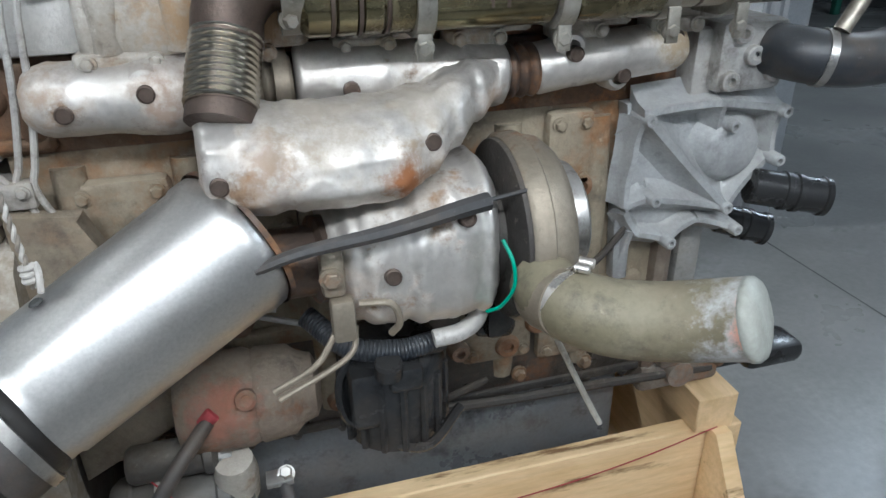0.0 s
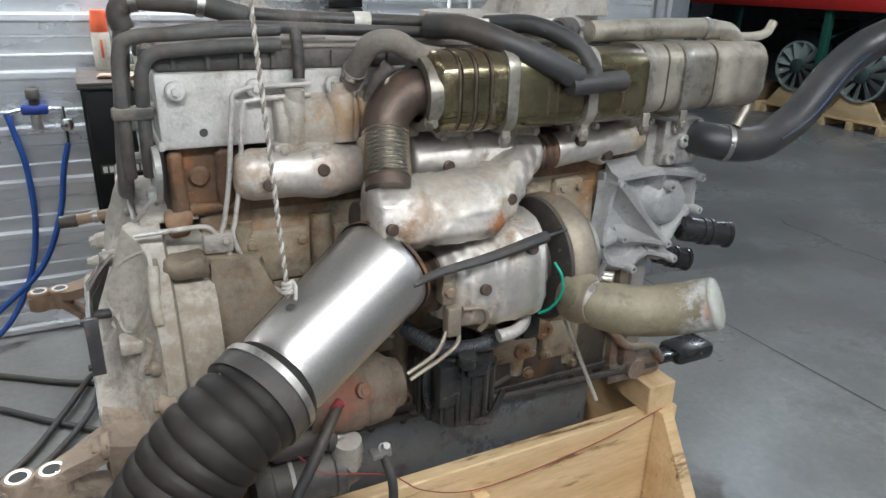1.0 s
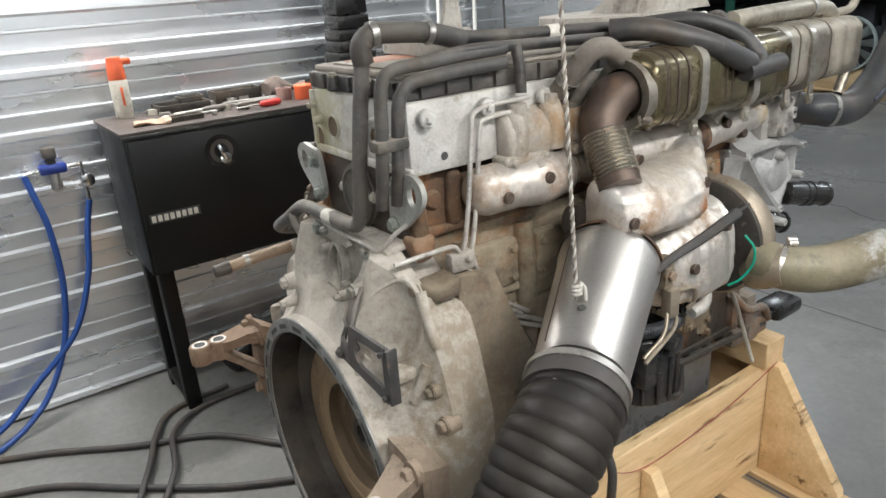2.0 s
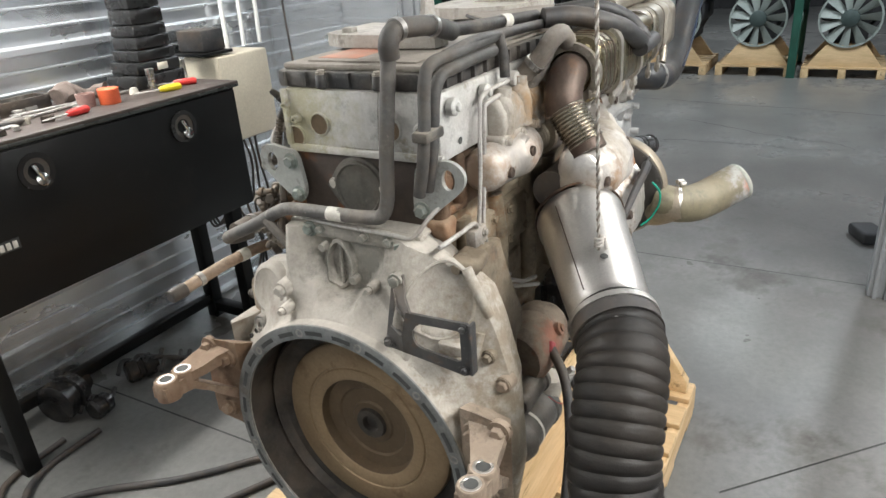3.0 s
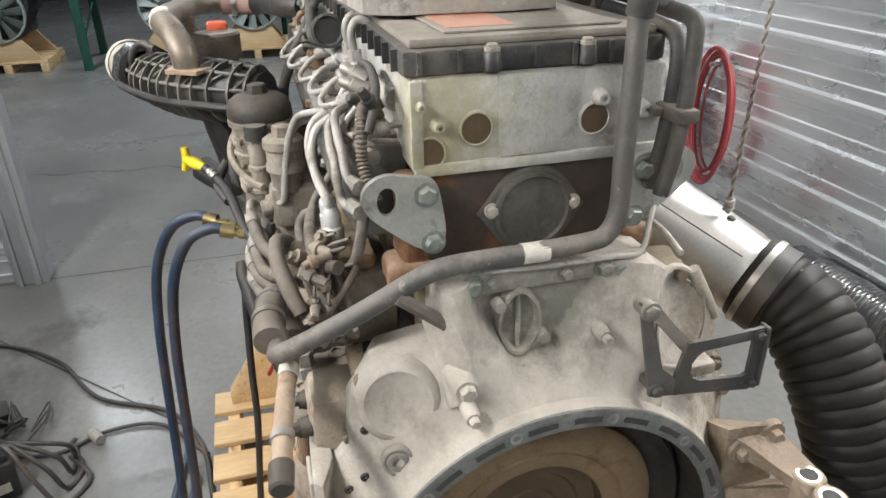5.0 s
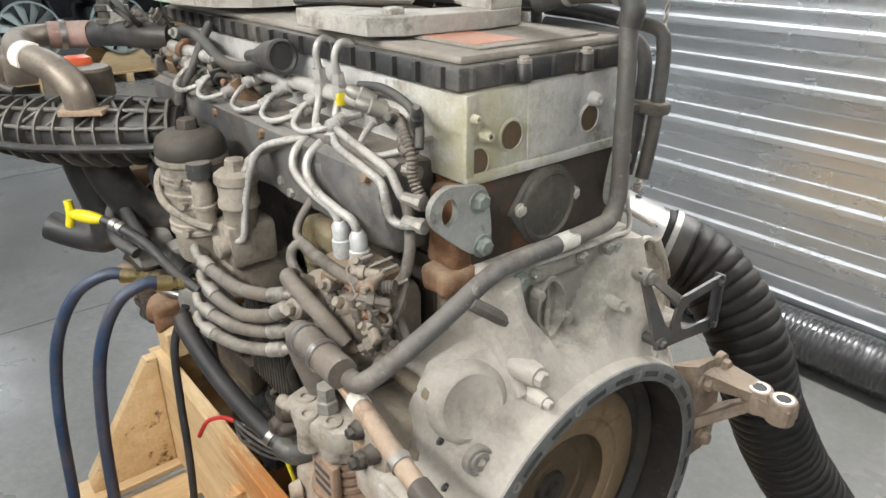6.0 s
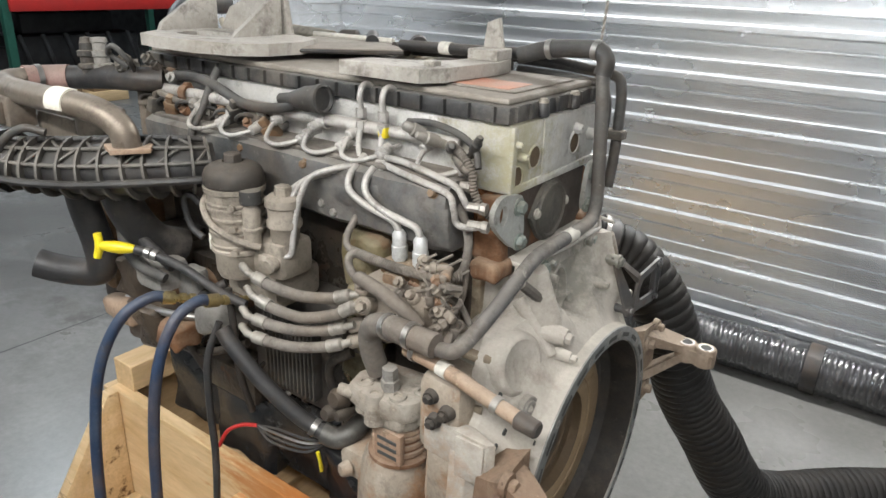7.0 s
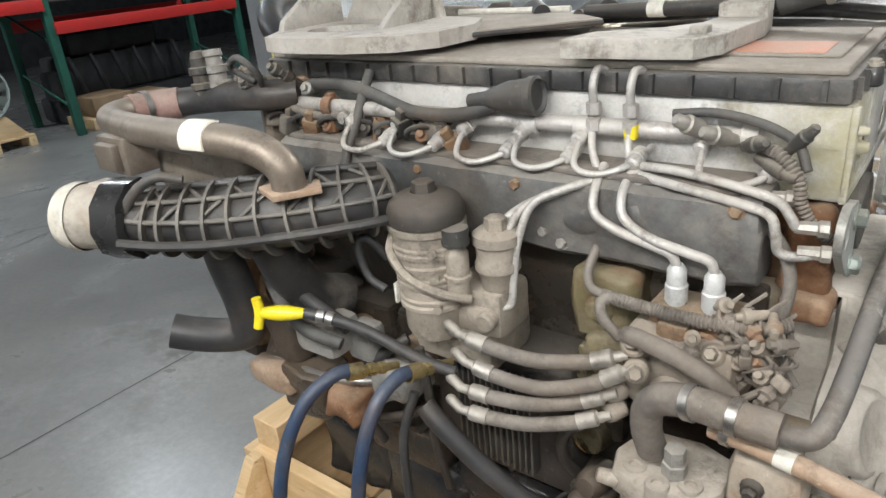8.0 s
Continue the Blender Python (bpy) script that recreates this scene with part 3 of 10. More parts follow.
M["faded_pink"] = mat("faded_pink", (0.36, 0.22, 0.19), 0.7, second=(0.28, 0.16, 0.14), scale=12, bump=0.15, dust=(0.34, 0.29, 0.25), dust_up=0.4, dust_share=0.3)
M["bracket_dust"] = mat("bracket_dust", (0.48, 0.455, 0.41), 0.85, 0.05, second=(0.33, 0.305, 0.265), scale=9, bump=0.3, dust=(0.54, 0.51, 0.465), dust_up=0.4, dust_share=0.4)
M["strap_grey"] = mat("strap_grey", (0.46, 0.44, 0.39), 0.42, 0.85, second=(0.26, 0.24, 0.20), scale=9, bump=0.08, dust=(0.42, 0.38, 0.32), dust_up=0.3, dust_share=0.25, relief=0.12)
M["film_black"] = mat("film_black", (0.03, 0.03, 0.032), 0.22, second=(0.06, 0.06, 0.065), scale=18, fine=40, bump=0.9, coat=1.0, rough_var=0.12)
M["bench_top"] = mat("bench_top", (0.045, 0.035, 0.03), 0.55, second=(0.08, 0.06, 0.05), scale=9, bump=0.15)
M["black_edge"] = mat("black_edge", (0.05, 0.055, 0.052), 0.35, second=(0.03, 0.032, 0.03), scale=8, bump=0.05)
M["chrome"] = mat("chrome", (0.75, 0.75, 0.75), 0.15, 1.0, second=(0.6, 0.6, 0.6), scale=20, bump=0.03, rough_var=0.05)
M["rag_brown"] = mat("rag_brown", (0.17, 0.13, 0.11), 0.95, second=(0.10, 0.08, 0.07), scale=20, bump=0.4)
M["regulator_blue"] = mat("regulator_blue", (0.02, 0.05, 0.28), 0.4, second=(0.015, 0.035, 0.2), scale=12, bump=0.05)
M["air_blue"] = mat("air_blue", (0.02, 0.075, 0.30), 0.45, second=(0.015, 0.055, 0.22), scale=12, bump=0.05)
M["hose_red"] = mat("hose_red", (0.36, 0.05, 0.055), 0.5, second=(0.26, 0.035, 0.04), scale=12, bump=0.08)
M["yellow_pale"] = mat("yellow_pale", (0.62, 0.56, 0.22), 0.7, second=(0.5, 0.45, 0.18), scale=20, bump=0.1)
M["fan_dark"] = mat("fan_dark", (0.06, 0.085, 0.08), 0.6, second=(0.04, 0.06, 0.055), scale=8, bump=0.1)
M["rust_brown"] = mat("rust_brown", (0.22, 0.105, 0.05), 0.85, 0.1, second=(0.12, 0.065, 0.038), scale=12, fine=130, bump=0.4, dust=(0.42, 0.33, 0.25), dust_up=0.4, dust_share=0.4)
M["olive_cast"] = mat("olive_cast", (0.21, 0.175, 0.085), 0.6, 0.15, second=(0.075, 0.062, 0.036), scale=10, fine=120, bump=0.4, dust=(0.27, 0.235, 0.165), dust_up=0.4, dust_share=0.3, rust=(0.17, 0.085, 0.035), rust_share=0.25, rust_scale=12)
M["rib_dusty"] = mat("rib_dusty", (0.10, 0.095, 0.085), 0.55, second=(0.05, 0.048, 0.045), scale=20, bump=0.2, dust=(0.24, 0.22, 0.19), dust_up=0.25, dust_share=0.35, grime=0.3, relief=0.1)
M["ring_grey"] = mat("ring_grey", (0.27, 0.28, 0.275), 0.45, 0.55, second=(0.14, 0.15, 0.15), scale=16, fine=150, bump=0.2, dust=(0.42, 0.40, 0.36), dust_up=0.3, dust_share=0.28, grime=0.5, relief=0.2)
M["pump_rust"] = mat("pump_rust", (0.24, 0.19, 0.145), 0.75, 0.15, second=(0.12, 0.085, 0.06), scale=8, fine=120, bump=0.4, dust=(0.33, 0.28, 0.215), dust_up=0.4, dust_share=0.3, rust=(0.20, 0.09, 0.04), rust_share=0.25, rust_scale=9, grime=0.6, stains=(((0.265, -0.295, 0.83), 0.075, (0.30, 0.115, 0.075), 0.65),))
M["pump_dirt"] = mat("pump_dirt", (0.27, 0.235, 0.19), 0.75, 0.1, second=(0.15, 0.125, 0.10), scale=20, bump=0.35, dust=(0.40, 0.355, 0.295), dust_up=0.4, dust_share=0.35, rust=(0.22, 0.12, 0.06), rust_share=0.3, rust_scale=18, grime=0.5)
M["crimp_steel"] = mat("crimp_steel", (0.42, 0.40, 0.37), 0.5, 0.7, second=(0.27, 0.25, 0.22), scale=25, bump=0.15, dust=(0.40, 0.365, 0.31), dust_up=0.4, dust_share=0.45, grime=0.4, relief=0.12)
M["manifold_black"] = mat("manifold_black", (0.028, 0.028, 0.029), 0.55, second=(0.018, 0.018, 0.018), scale=10, bump=0.15, dust=(0.15, 0.135, 0.115), dust_up=0.2, dust_share=0.15, grime=0.2, relief=0.1)
M["chest_grey"] = mat("chest_grey", (0.105, 0.11, 0.112), 0.55, 0.2, second=(0.07, 0.072, 0.073), scale=9, bump=0.2, dust=(0.27, 0.25, 0.22), dust_up=0.6, dust_share=0.45, relief=0.5)
M["oily_block"] = mat("oily_block", (0.055, 0.046, 0.037), 0.4, 0.2, second=(0.04, 0.034, 0.028), scale=7, fine=90, bump=0.4, dust=(0.20, 0.17, 0.135), dust_up=0.3, dust_share=0.2, rust=(0.20, 0.09, 0.04), rust_share=0.14, rust_scale=5)
M["film_grey"] = mat("film_grey", (0.40, 0.41, 0.37), 0.5, second=(0.27, 0.27, 0.23), scale=18, bump=0.25)
M["pan_grey"] = mat("pan_grey", (0.19, 0.195, 0.20), 0.38, 0.3, second=(0.11, 0.112, 0.115), scale=4, bump=0.12, dust=(0.17, 0.165, 0.155), dust_up=0.3, dust_share=0.25, rust=(0.02, 0.019, 0.018), rust_share=0.25, rust_scale=3, relief=0.1)
M["breather_blue"] = mat("breather_blue", (0.020, 0.024, 0.031), 0.42, second=(0.014, 0.017, 0.022), scale=12, bump=0.1, dust=(0.14, 0.14, 0.14), dust_up=0.3, dust_share=0.2, relief=0.1)
M["housing_side"] = mat("housing_side", (0.215, 0.178, 0.128), 0.78, 0.08, second=(0.13, 0.105, 0.076), scale=6, fine=110, bump=0.4, dust=(0.30, 0.25, 0.182), dust_up=0.4, dust_share=0.38, rust=(0.17, 0.105, 0.06), rust_share=0.28, rust_scale=5, grime=0.6)
M["rusty_housing"] = mat("rusty_housing", (0.36, 0.31, 0.25), 0.78, 0.08, second=(0.22, 0.165, 0.115), scale=6, fine=110, bump=0.4, dust=(0.44, 0.385, 0.315), dust_up=0.4, dust_share=0.38, rust=(0.31, 0.165, 0.08), rust_share=0.42, rust_scale=6)

# ---------------------------------------------------------------- the bay
def corrugated(name, start, along, length, height, inward, label, pitch=0.2195, phase=0.183):
    """A wall of ribbed sheet: tall ribs run level with two low ones between, and a plain back sheet 60 mm behind."""
    bm = bmesh.new()
    a, n = Vector(along).normalized(), Vector(inward).normalized()
    o = Vector(start)
    rows, z = [(0.0, 0.0)], phase - pitch
    while z < height:
        for dz, d in ((-0.022, 0.0), (-0.012, 0.022), (0.010, 0.022), (0.020, 0.0), (pitch / 3 - 0.006, 0.0), (pitch / 3 - 0.001, 0.011), (pitch / 3 + 0.005, 0.011), (pitch / 3 + 0.010, 0.0), (2 * pitch / 3 - 0.006, 0.0), (2 * pitch / 3 - 0.001, 0.011), (2 * pitch / 3 + 0.005, 0.011), (2 * pitch / 3 + 0.010, 0.0)):
            if 0 < z + dz < height:
                rows.append((z + dz, d))
        z += pitch
    rows.append((height, 0.0))
    steps = max(2, int(length / 0.6))
    grid = [[bm.verts.new(o + a * (length * k / steps) + Vector((0, 0, h)) + n * d) for h, d in rows] for k in range(steps + 1)]
    for c0, c1 in zip(grid, grid[1:]):
        for i in range(len(rows) - 1):
            bm.faces.new((c0[i], c1[i], c1[i + 1], c0[i + 1]))
    back = [[bm.verts.new(o + a * s + Vector((0, 0, h)) - n * 0.06) for h in (0, height)] for s in (0, length)]
    bm.faces.new((back[0][0], back[0][1], back[1][1], back[1][0]))
    ob = part(name, bm, M["galvanised"], smooth=0.2)
    return tagged(ob, label, "wall", kind="structure")


WALL_N, WALL_S, WALL_F, FRONT_S = 2.03, -2.12, 2.65, 2.56
corrugated("wall_north", (-3.0, WALL_N, 0), (1, 0, 0), 5.67, 3.2, (0, -1, 0), "galvanised corrugated steel wall with level ribs", 0.2295, 0.2535)
corrugated("wall_south", (-3.0, WALL_S, 0), (1, 0, 0), 5.56, 3.2, (0, 1, 0), "galvanised corrugated steel wall with level ribs and a duct at its foot")
corrugated("wall_front_north", (WALL_F, 1.56, 0), (0, 1, 0), 0.47, 3.2, (-1, 0, 0), "short galvanised corrugated wall beside the bay opening")
corrugated("wall_front_south", (FRONT_S, WALL_S, 0), (0, 1, 0), 0.99, 3.2, (-1, 0, 0), "galvanised corrugated wall beside the bay opening")


def slab(name, x0, x1, y0, y1, z0, z1, material, label, category):
    bm = bmesh.new()
    box(bm, x0, x1, y0, y1, z0, z1)
    return tagged(part(name, bm, M[material]), label, category, kind="structure")


slab("floor", -9, 24, -14, 14, -0.15, 0.0, "concrete", "grey polished concrete floor with stains, painted soft shade and joints", "floor")
slab("ceiling", -9, 24, -14, 14, 4.6, 4.7, "ceiling_paint", "dark ceiling of the hall, far above", "ceiling")
slab("wall_back", -3.12, -3.0, -2.3, 2.16, 0, 3.2, "column_steel", "plain steel wall at the end of the bay", "wall")
slab("wall_hall_far", 16.0, 16.2, -14, 14, 0, 4.6, "far_dark", "dark far wall of the hall", "wall")
slab("wall_hall_north", -9, 16, 13.8, 14, 0, 4.6, "column_steel", "grey side wall of the hall", "wall")
slab("wall_hall_south", -9, 16, -14, -13.8, 0, 4.6, "column_steel", "grey side wall of the hall", "wall")
slab("wall_hall_back", -9, -8.8, -14, 14, 0, 4.6, "column_steel", "grey back wall of the hall", "wall")


def column(name, x, y, wx, wy):
    """A folded steel door post with a return lip."""
    bm = bmesh.new()
    box(bm, x - wx / 2, x + wx / 2, y - wy / 2, y + wy / 2, 0, 3.2, 0.006)
    ob = tagged(part(name, bm, M["column_steel"]), "folded galvanised steel door post of the bay opening", "post", kind="structure")
    for y0, y1 in ((y - wy / 2 + 0.03, y - wy / 2 + 0.06), (y + wy / 2 - 0.04, y + wy / 2 - 0.02)):
        bm = bmesh.new()
        box(bm, x - wx / 2 - 0.02, x - wx / 2 + 0.002, y0, y1, 0, 3.2, 0.003)
        part("lip", bm, M["column_steel"], ob)
    return ob


column("post_1", WALL_F, 1.495, 0.12, 0.15)
column("post_2", FRONT_S, -1.085, 0.12, 0.13)

lamp_panel(0.25, -1.82, 2.55, 2.6, 0.10, 90)
lamp_panel(-0.15, 1.74, 2.55, 2.6, 0.10, 91)
# added fill lamp, no known source there; brightens the housing's rear face
lamp_panel(-1.9, -0.2, 3.05, 0.25, 2.0, 7)
for hx, hy in ((6.0, -1.5), (6.0, 2.5), (6.0, -6.0), (11.0, 0.5)):
    lamp_panel(hx, hy, 4.3, 1.6, 0.3, 130, (0.86, 0.93, 1.0))

# ---------------------------------------------------------------- the engine: castings
engine = thing("diesel_engine", "dusty used six-cylinder truck diesel engine strapped on a wooden cradle", "engine", (0.5, 0, 0.45))
CY, CZ = 0.0, 0.741  # crank centre


def casting(name, material, x0, x1, y0, y1, z0, z1, bevel=0.01, label=""):
    bm = bmesh.new()
    box(bm, x0, x1, y0, y1, z0, z1, bevel)
    return part(name, bm, M[material], engine, label)


head = casting("cylinder_head", "head_alu", 0.0, 1.03, -0.187, 0.158, 1.318, 1.442, 0.008, "white-grey dusty cast cylinder head")
block = casting("cylinder_block", "block_tan", 0.05, 1.03, -0.15, 0.15, 0.66, 1.20, 0.012)
pan = casting("oil_pan", "pan_grey", 0.10, 1.0, -0.14, 0.15, 0.40, 0.665, 0.03, "dark grey oily oil pan")
deck_block = casting("upper_block", "upper_rust", 0.012, 1.03, -0.155, 0.145, 1.19, 1.325, 0.006, "rust-brown upper block")

# valve cover: ribbed black skirt with a dusty lid
bm = bmesh.new()
box(bm, 0.004, 1.04, -0.182, 0.168, 1.442, 1.474, 0.006)
for k in range(20):
    x = 0.03 + k * 0.052
    for y in (-0.186, 0.172):
        box(bm, x, x + 0.006, y - 0.004, y + 0.004, 1.446, 1.472)
for k in range(7):
    y = -0.155 + k * 0.05
    box(bm, -0.002, 0.006, y, y + 0.006, 1.446, 1.472)
cover = part("valve_cover", bm, M["skirt_plastic"], engine, "black plastic valve cover skirt")
bm = bmesh.new()
box(bm, 0.012, 1.03, -0.172, 0.158, 1.474, 1.486, 0.005)
box(bm, 0.03, 0.30, -0.13, 0.11, 1.486, 1.490, 0.003)
part("cover_lid", bm, M["cover_dust"], cover, "beige dust on the cover's lid")
bm = bmesh.new()
box(bm, 0.05, 0.20, 0.01, 0.10, 1.4895, 1.4912, 0.001)
part("faded_sticker", bm, M["sticker_red"], cover, "faded red sticker")
for y in (0.058, -0.068):
    bm = bmesh.new()
    cyl(bm, (0.000, y, 1.444), (0.000, y, 1.472), 0.0125, 0.0105, seg=14, bevel=0.003)
    part("cover_boss", bm, M["black_plastic"], cover)
    bm = bmesh.new()
    bolt(bm, (0.000, y, 1.472), (0, 0, 1), 0.0075, 0.006)
    part("cover_bolt", bm, M["pale_cast"], cover)

# flywheel housing: bell from the outline to the ring
OUT = [(-0.155, 1.190), (0.145, 1.190), (0.152, 1.10), (0.235, 1.085), (0.270, 1.03), (0.280, 0.95), (0.330, 0.90), (0.338, 0.75), (0.31, 0.55),
       (0.22, 0.42), (0.0, 0.37), (-0.22, 0.42), (-0.31, 0.55), (-0.345, 0.75), (-0.335, 0.92), (-0.30, 1.04), (-0.275, 1.10), (-0.20, 1.155)]


def outline_radius(a):
    """Distance from the crank centre to the housing's outline along the angle a."""
    d = (math.cos(a), math.sin(a))
    best = 0.3
    for (y0, z0), (y1, z1) in zip(OUT, OUT[1:] + OUT[:1]):
        ex, ey = y1 - y0, z1 - z0
        det = d[0] * -ey + d[1] * ex
        if abs(det) < 1e-9:
            continue
        ox, oy = y0 - CY, z0 - CZ
        s = (ox * -ey + oy * ex) / det
        t = (d[0] * oy - d[1] * ox) / det
        if s > 0 and -1e-6 <= t <= 1 + 1e-6:
            best = max(best, s)
    return best


RING_X = -0.150


def ease(t):
    t = max(0.0, min(1.0, t))
    return t * t * (3 - 2 * t)


def bell_x(y, z):
    """Rear surface of the bell: a cone from the ring to the rim with a flat hollow under the top flange and a ridge on each side of it."""
    r, a = math.hypot(y - CY, z - CZ), math.atan2(z - CZ, y - CY)
    f = max(0.0, min(1.0, (r - 0.289) / max(0.02, outline_radius(a) - 0.289)))
    x = -0.128 + 0.083 * f ** 0.85
    if z > 1.02:
        half = 0.048 + 0.052 * ease((z - 1.055) / 0.10)
        inside = ease((half - abs(y - 0.008)) / 0.020) * ease((z - 1.036 - 2.2 * (y - 0.008) ** 2) / 0.030)
        x += (max(x, -0.040) - x) * inside
        for yr in (0.128, -0.150):
            x -= 0.026 * math.exp(-((y - yr) / 0.026) ** 2) * ease((z - 1.02) / 0.05)
    x += 0.014 * ease((1 - math.hypot((y + 0.208) / 0.056, (z - 1.088) / 0.066)) / 0.35)
    x += 0.006 * noise.noise(Vector((y * 9, z * 9, 3))) + 0.002 * noise.noise(Vector((y * 30, z * 30, 5)))
    return x


bm = bmesh.new()
NA = 260
rings = []
for k in range(NA):
    a = 2 * math.pi * k / NA
    ro = outline_radius(a)
    rows = [(RING_X, 0.256), (RING_X, 0.287), (-0.130, 0.289)]
    for i in range(1, 23):
        r = 0.289 + (ro - 0.289) * i / 22.5
        rows.append((bell_x(CY + r * math.cos(a), CZ + r * math.sin(a)), r))
    rows += [(-0.036, ro), (-0.016, ro), (-0.010, ro - 0.028), (0.055, ro - 0.034), (0.055, 0.256)]
    rings.append([bm.verts.new((x, CY + r * math.cos(a), CZ + r * math.sin(a))) for x, r in rows])
for k in range(NA):
    A, B = rings[k], rings[(k + 1) % NA]
    n = len(A)
    for i in range(n):
        j = (i + 1) % n
        bm.faces.new((A[i], B[i], B[j], A[j]))
housing = part("flywheel_housing", bm, M["housing_alu"], engine, "pale dusty cast aluminium flywheel housing", smooth=0.6)

# ring flange: worn machined face with dark slots and bolt holes
bm = bmesh.new()
lathe(bm, (0, CY, CZ), (1, 0, 0), [(RING_X + 0.004, 0.2565), (RING_X - 0.0035, 0.2570), (RING_X - 0.0040, 0.2575), (RING_X - 0.0040, 0.2845), (RING_X - 0.0030, 0.2862), (RING_X + 0.004, 0.2866)], 120)
part("ring_face", bm, M["ring_grey"], housing, "worn blue-grey machined ring face")
for k in range(24):
    a0 = math.radians(15 * k + 2.5)
    a1 = math.radians(15 * k + 12.5)
    if k % 2:
        a0 += 0.02
    else:
        a1 -= 0.02
    bm = bmesh.new()
    vs = []
    for r in (0.2655, 0.2745):
        vs.append([bm.verts.new((RING_X - 0.0050, CY + r * math.cos(a0 + (a1 - a0) * i / 4), CZ + r * math.sin(a0 + (a1 - a0) * i / 4))) for i in range(5)])
    for i in range(4):
        bm.faces.new((vs[0][i], vs[0][i + 1], vs[1][i + 1], vs[1][i]))
    part("ring_slot", bm, M["slot_dark"], housing)
for k in range(12):
    a = math.radians(15 + 30 * k)
    bm = bmesh.new()
    p = Vector((RING_X - 0.0045, CY + 0.2695 * math.cos(a), CZ + 0.2695 * math.sin(a)))
    lathe(bm, p, (1, 0, 0), [(0.0006, 0.0), (0.0006, 0.0045), (0, 0.0055), (0, 0.009), (0.003, 0.009)], 12)
    part("ring_hole", bm, M["dusty_grey"], housing)
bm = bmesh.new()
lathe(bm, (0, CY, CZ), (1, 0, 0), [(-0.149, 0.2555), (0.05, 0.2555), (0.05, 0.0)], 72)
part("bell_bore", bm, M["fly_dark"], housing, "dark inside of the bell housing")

# flywheel
bm = bmesh.new()
lathe(bm, (0, CY, CZ), (1, 0, 0), [(0.03, 0.250), (-0.085, 0.250), (-0.09, 0.243), (-0.070, 0.232), (-0.070, 0.222), (-0.062, 0.212), (-0.062, 0.204)], 80)
flywheel = part("flywheel", bm, M["fly_dark"], engine, "dark steel flywheel rim")
bm = bmesh.new()
lathe(bm, (0, CY, CZ), (1, 0, 0), [(-0.055, 0.206), (-0.076, 0.203), (-0.080, 0.197), (-0.080, 0.152), (-0.0775, 0.150), (-0.0775, 0.147), (-0.080, 0.145), (-0.080, 0.124), (-0.076, 0.118)], 80)
part("friction_face", bm, M["fly_tan"], flywheel, "golden-tan rust-filmed friction face")
bm = bmesh.new()
lathe(bm, (0, CY, CZ), (1, 0, 0), [(-0.075, 0.1185), (-0.056, 0.114), (-0.054, 0.108), (-0.054, 0.086), (-0.050, 0.082), (-0.050, 0.052), (-0.054, 0.048), (-0.054, 0.036)], 72)
part("web", bm, M["fly_web"], flywheel, "brown flywheel web")
bm = bmesh.new()
lathe(bm, (0, CY, CZ), (1, 0, 0), [(-0.052, 0.037), (-0.062, 0.034), (-0.062, 0.020), (-0.050, 0.017), (-0.046, 0.0)], 48)
part("hub", bm, M["fly_dark"], flywheel, "dark hub")

# ---------------------------------------------------------------- the engine: exhaust side
def crumple(bm, amount, scale, seed=0.0):
    """Dents and wrinkles of thin sheet."""
    bm.normal_update()
    for v in bm.verts:
        p = v.co * scale + Vector((seed, seed * 1.7, -seed))
        crease = max(0.0, 1 - 7 * abs(noise.noise(p * 1.2 + Vector((3, 1, 7))))) - 0.7 * max(0.0, 1 - 8 * abs(noise.noise(p * 1.9)))
        v.co += v.normal * amount * (0.50 * noise.noise(p * 0.5) + 0.22 * crease)


def bulge(f, r, e0=0.1, e1=0.1, low=0.35):
    """A radius that closes in roundly at both ends."""
    a = min(1, f / e0) if e0 else 1
    b = min(1, (1 - f) / e1) if e1 else 1
    s = min(math.sqrt(max(0, 1 - (1 - a) ** 2)), math.sqrt(max(0, 1 - (1 - b) ** 2)))
    return r * (low + (1 - low) * s)


def sheet_tube(name, pts, r, parent, material="shield", amount=0.006, seed=0.0, e0=0.08, e1=0.08, low=0.5, label="", seg=36, bands=()):
    """Dented sheet rolled round a bent axis."""
    bm = bmesh.new()

    def rad(f):
        k = bulge(f, r, e0, e1, low)
        for c, w, h in bands:
            k += h * math.exp(-((f - c) / w) ** 2)
        return k
    tube(bm, pts, rad, seg=int(seg * 1.6), steps=22)
    crumple(bm, amount, 16, seed)
    return part(name, bm, M[material], parent, label, smooth=1.1)


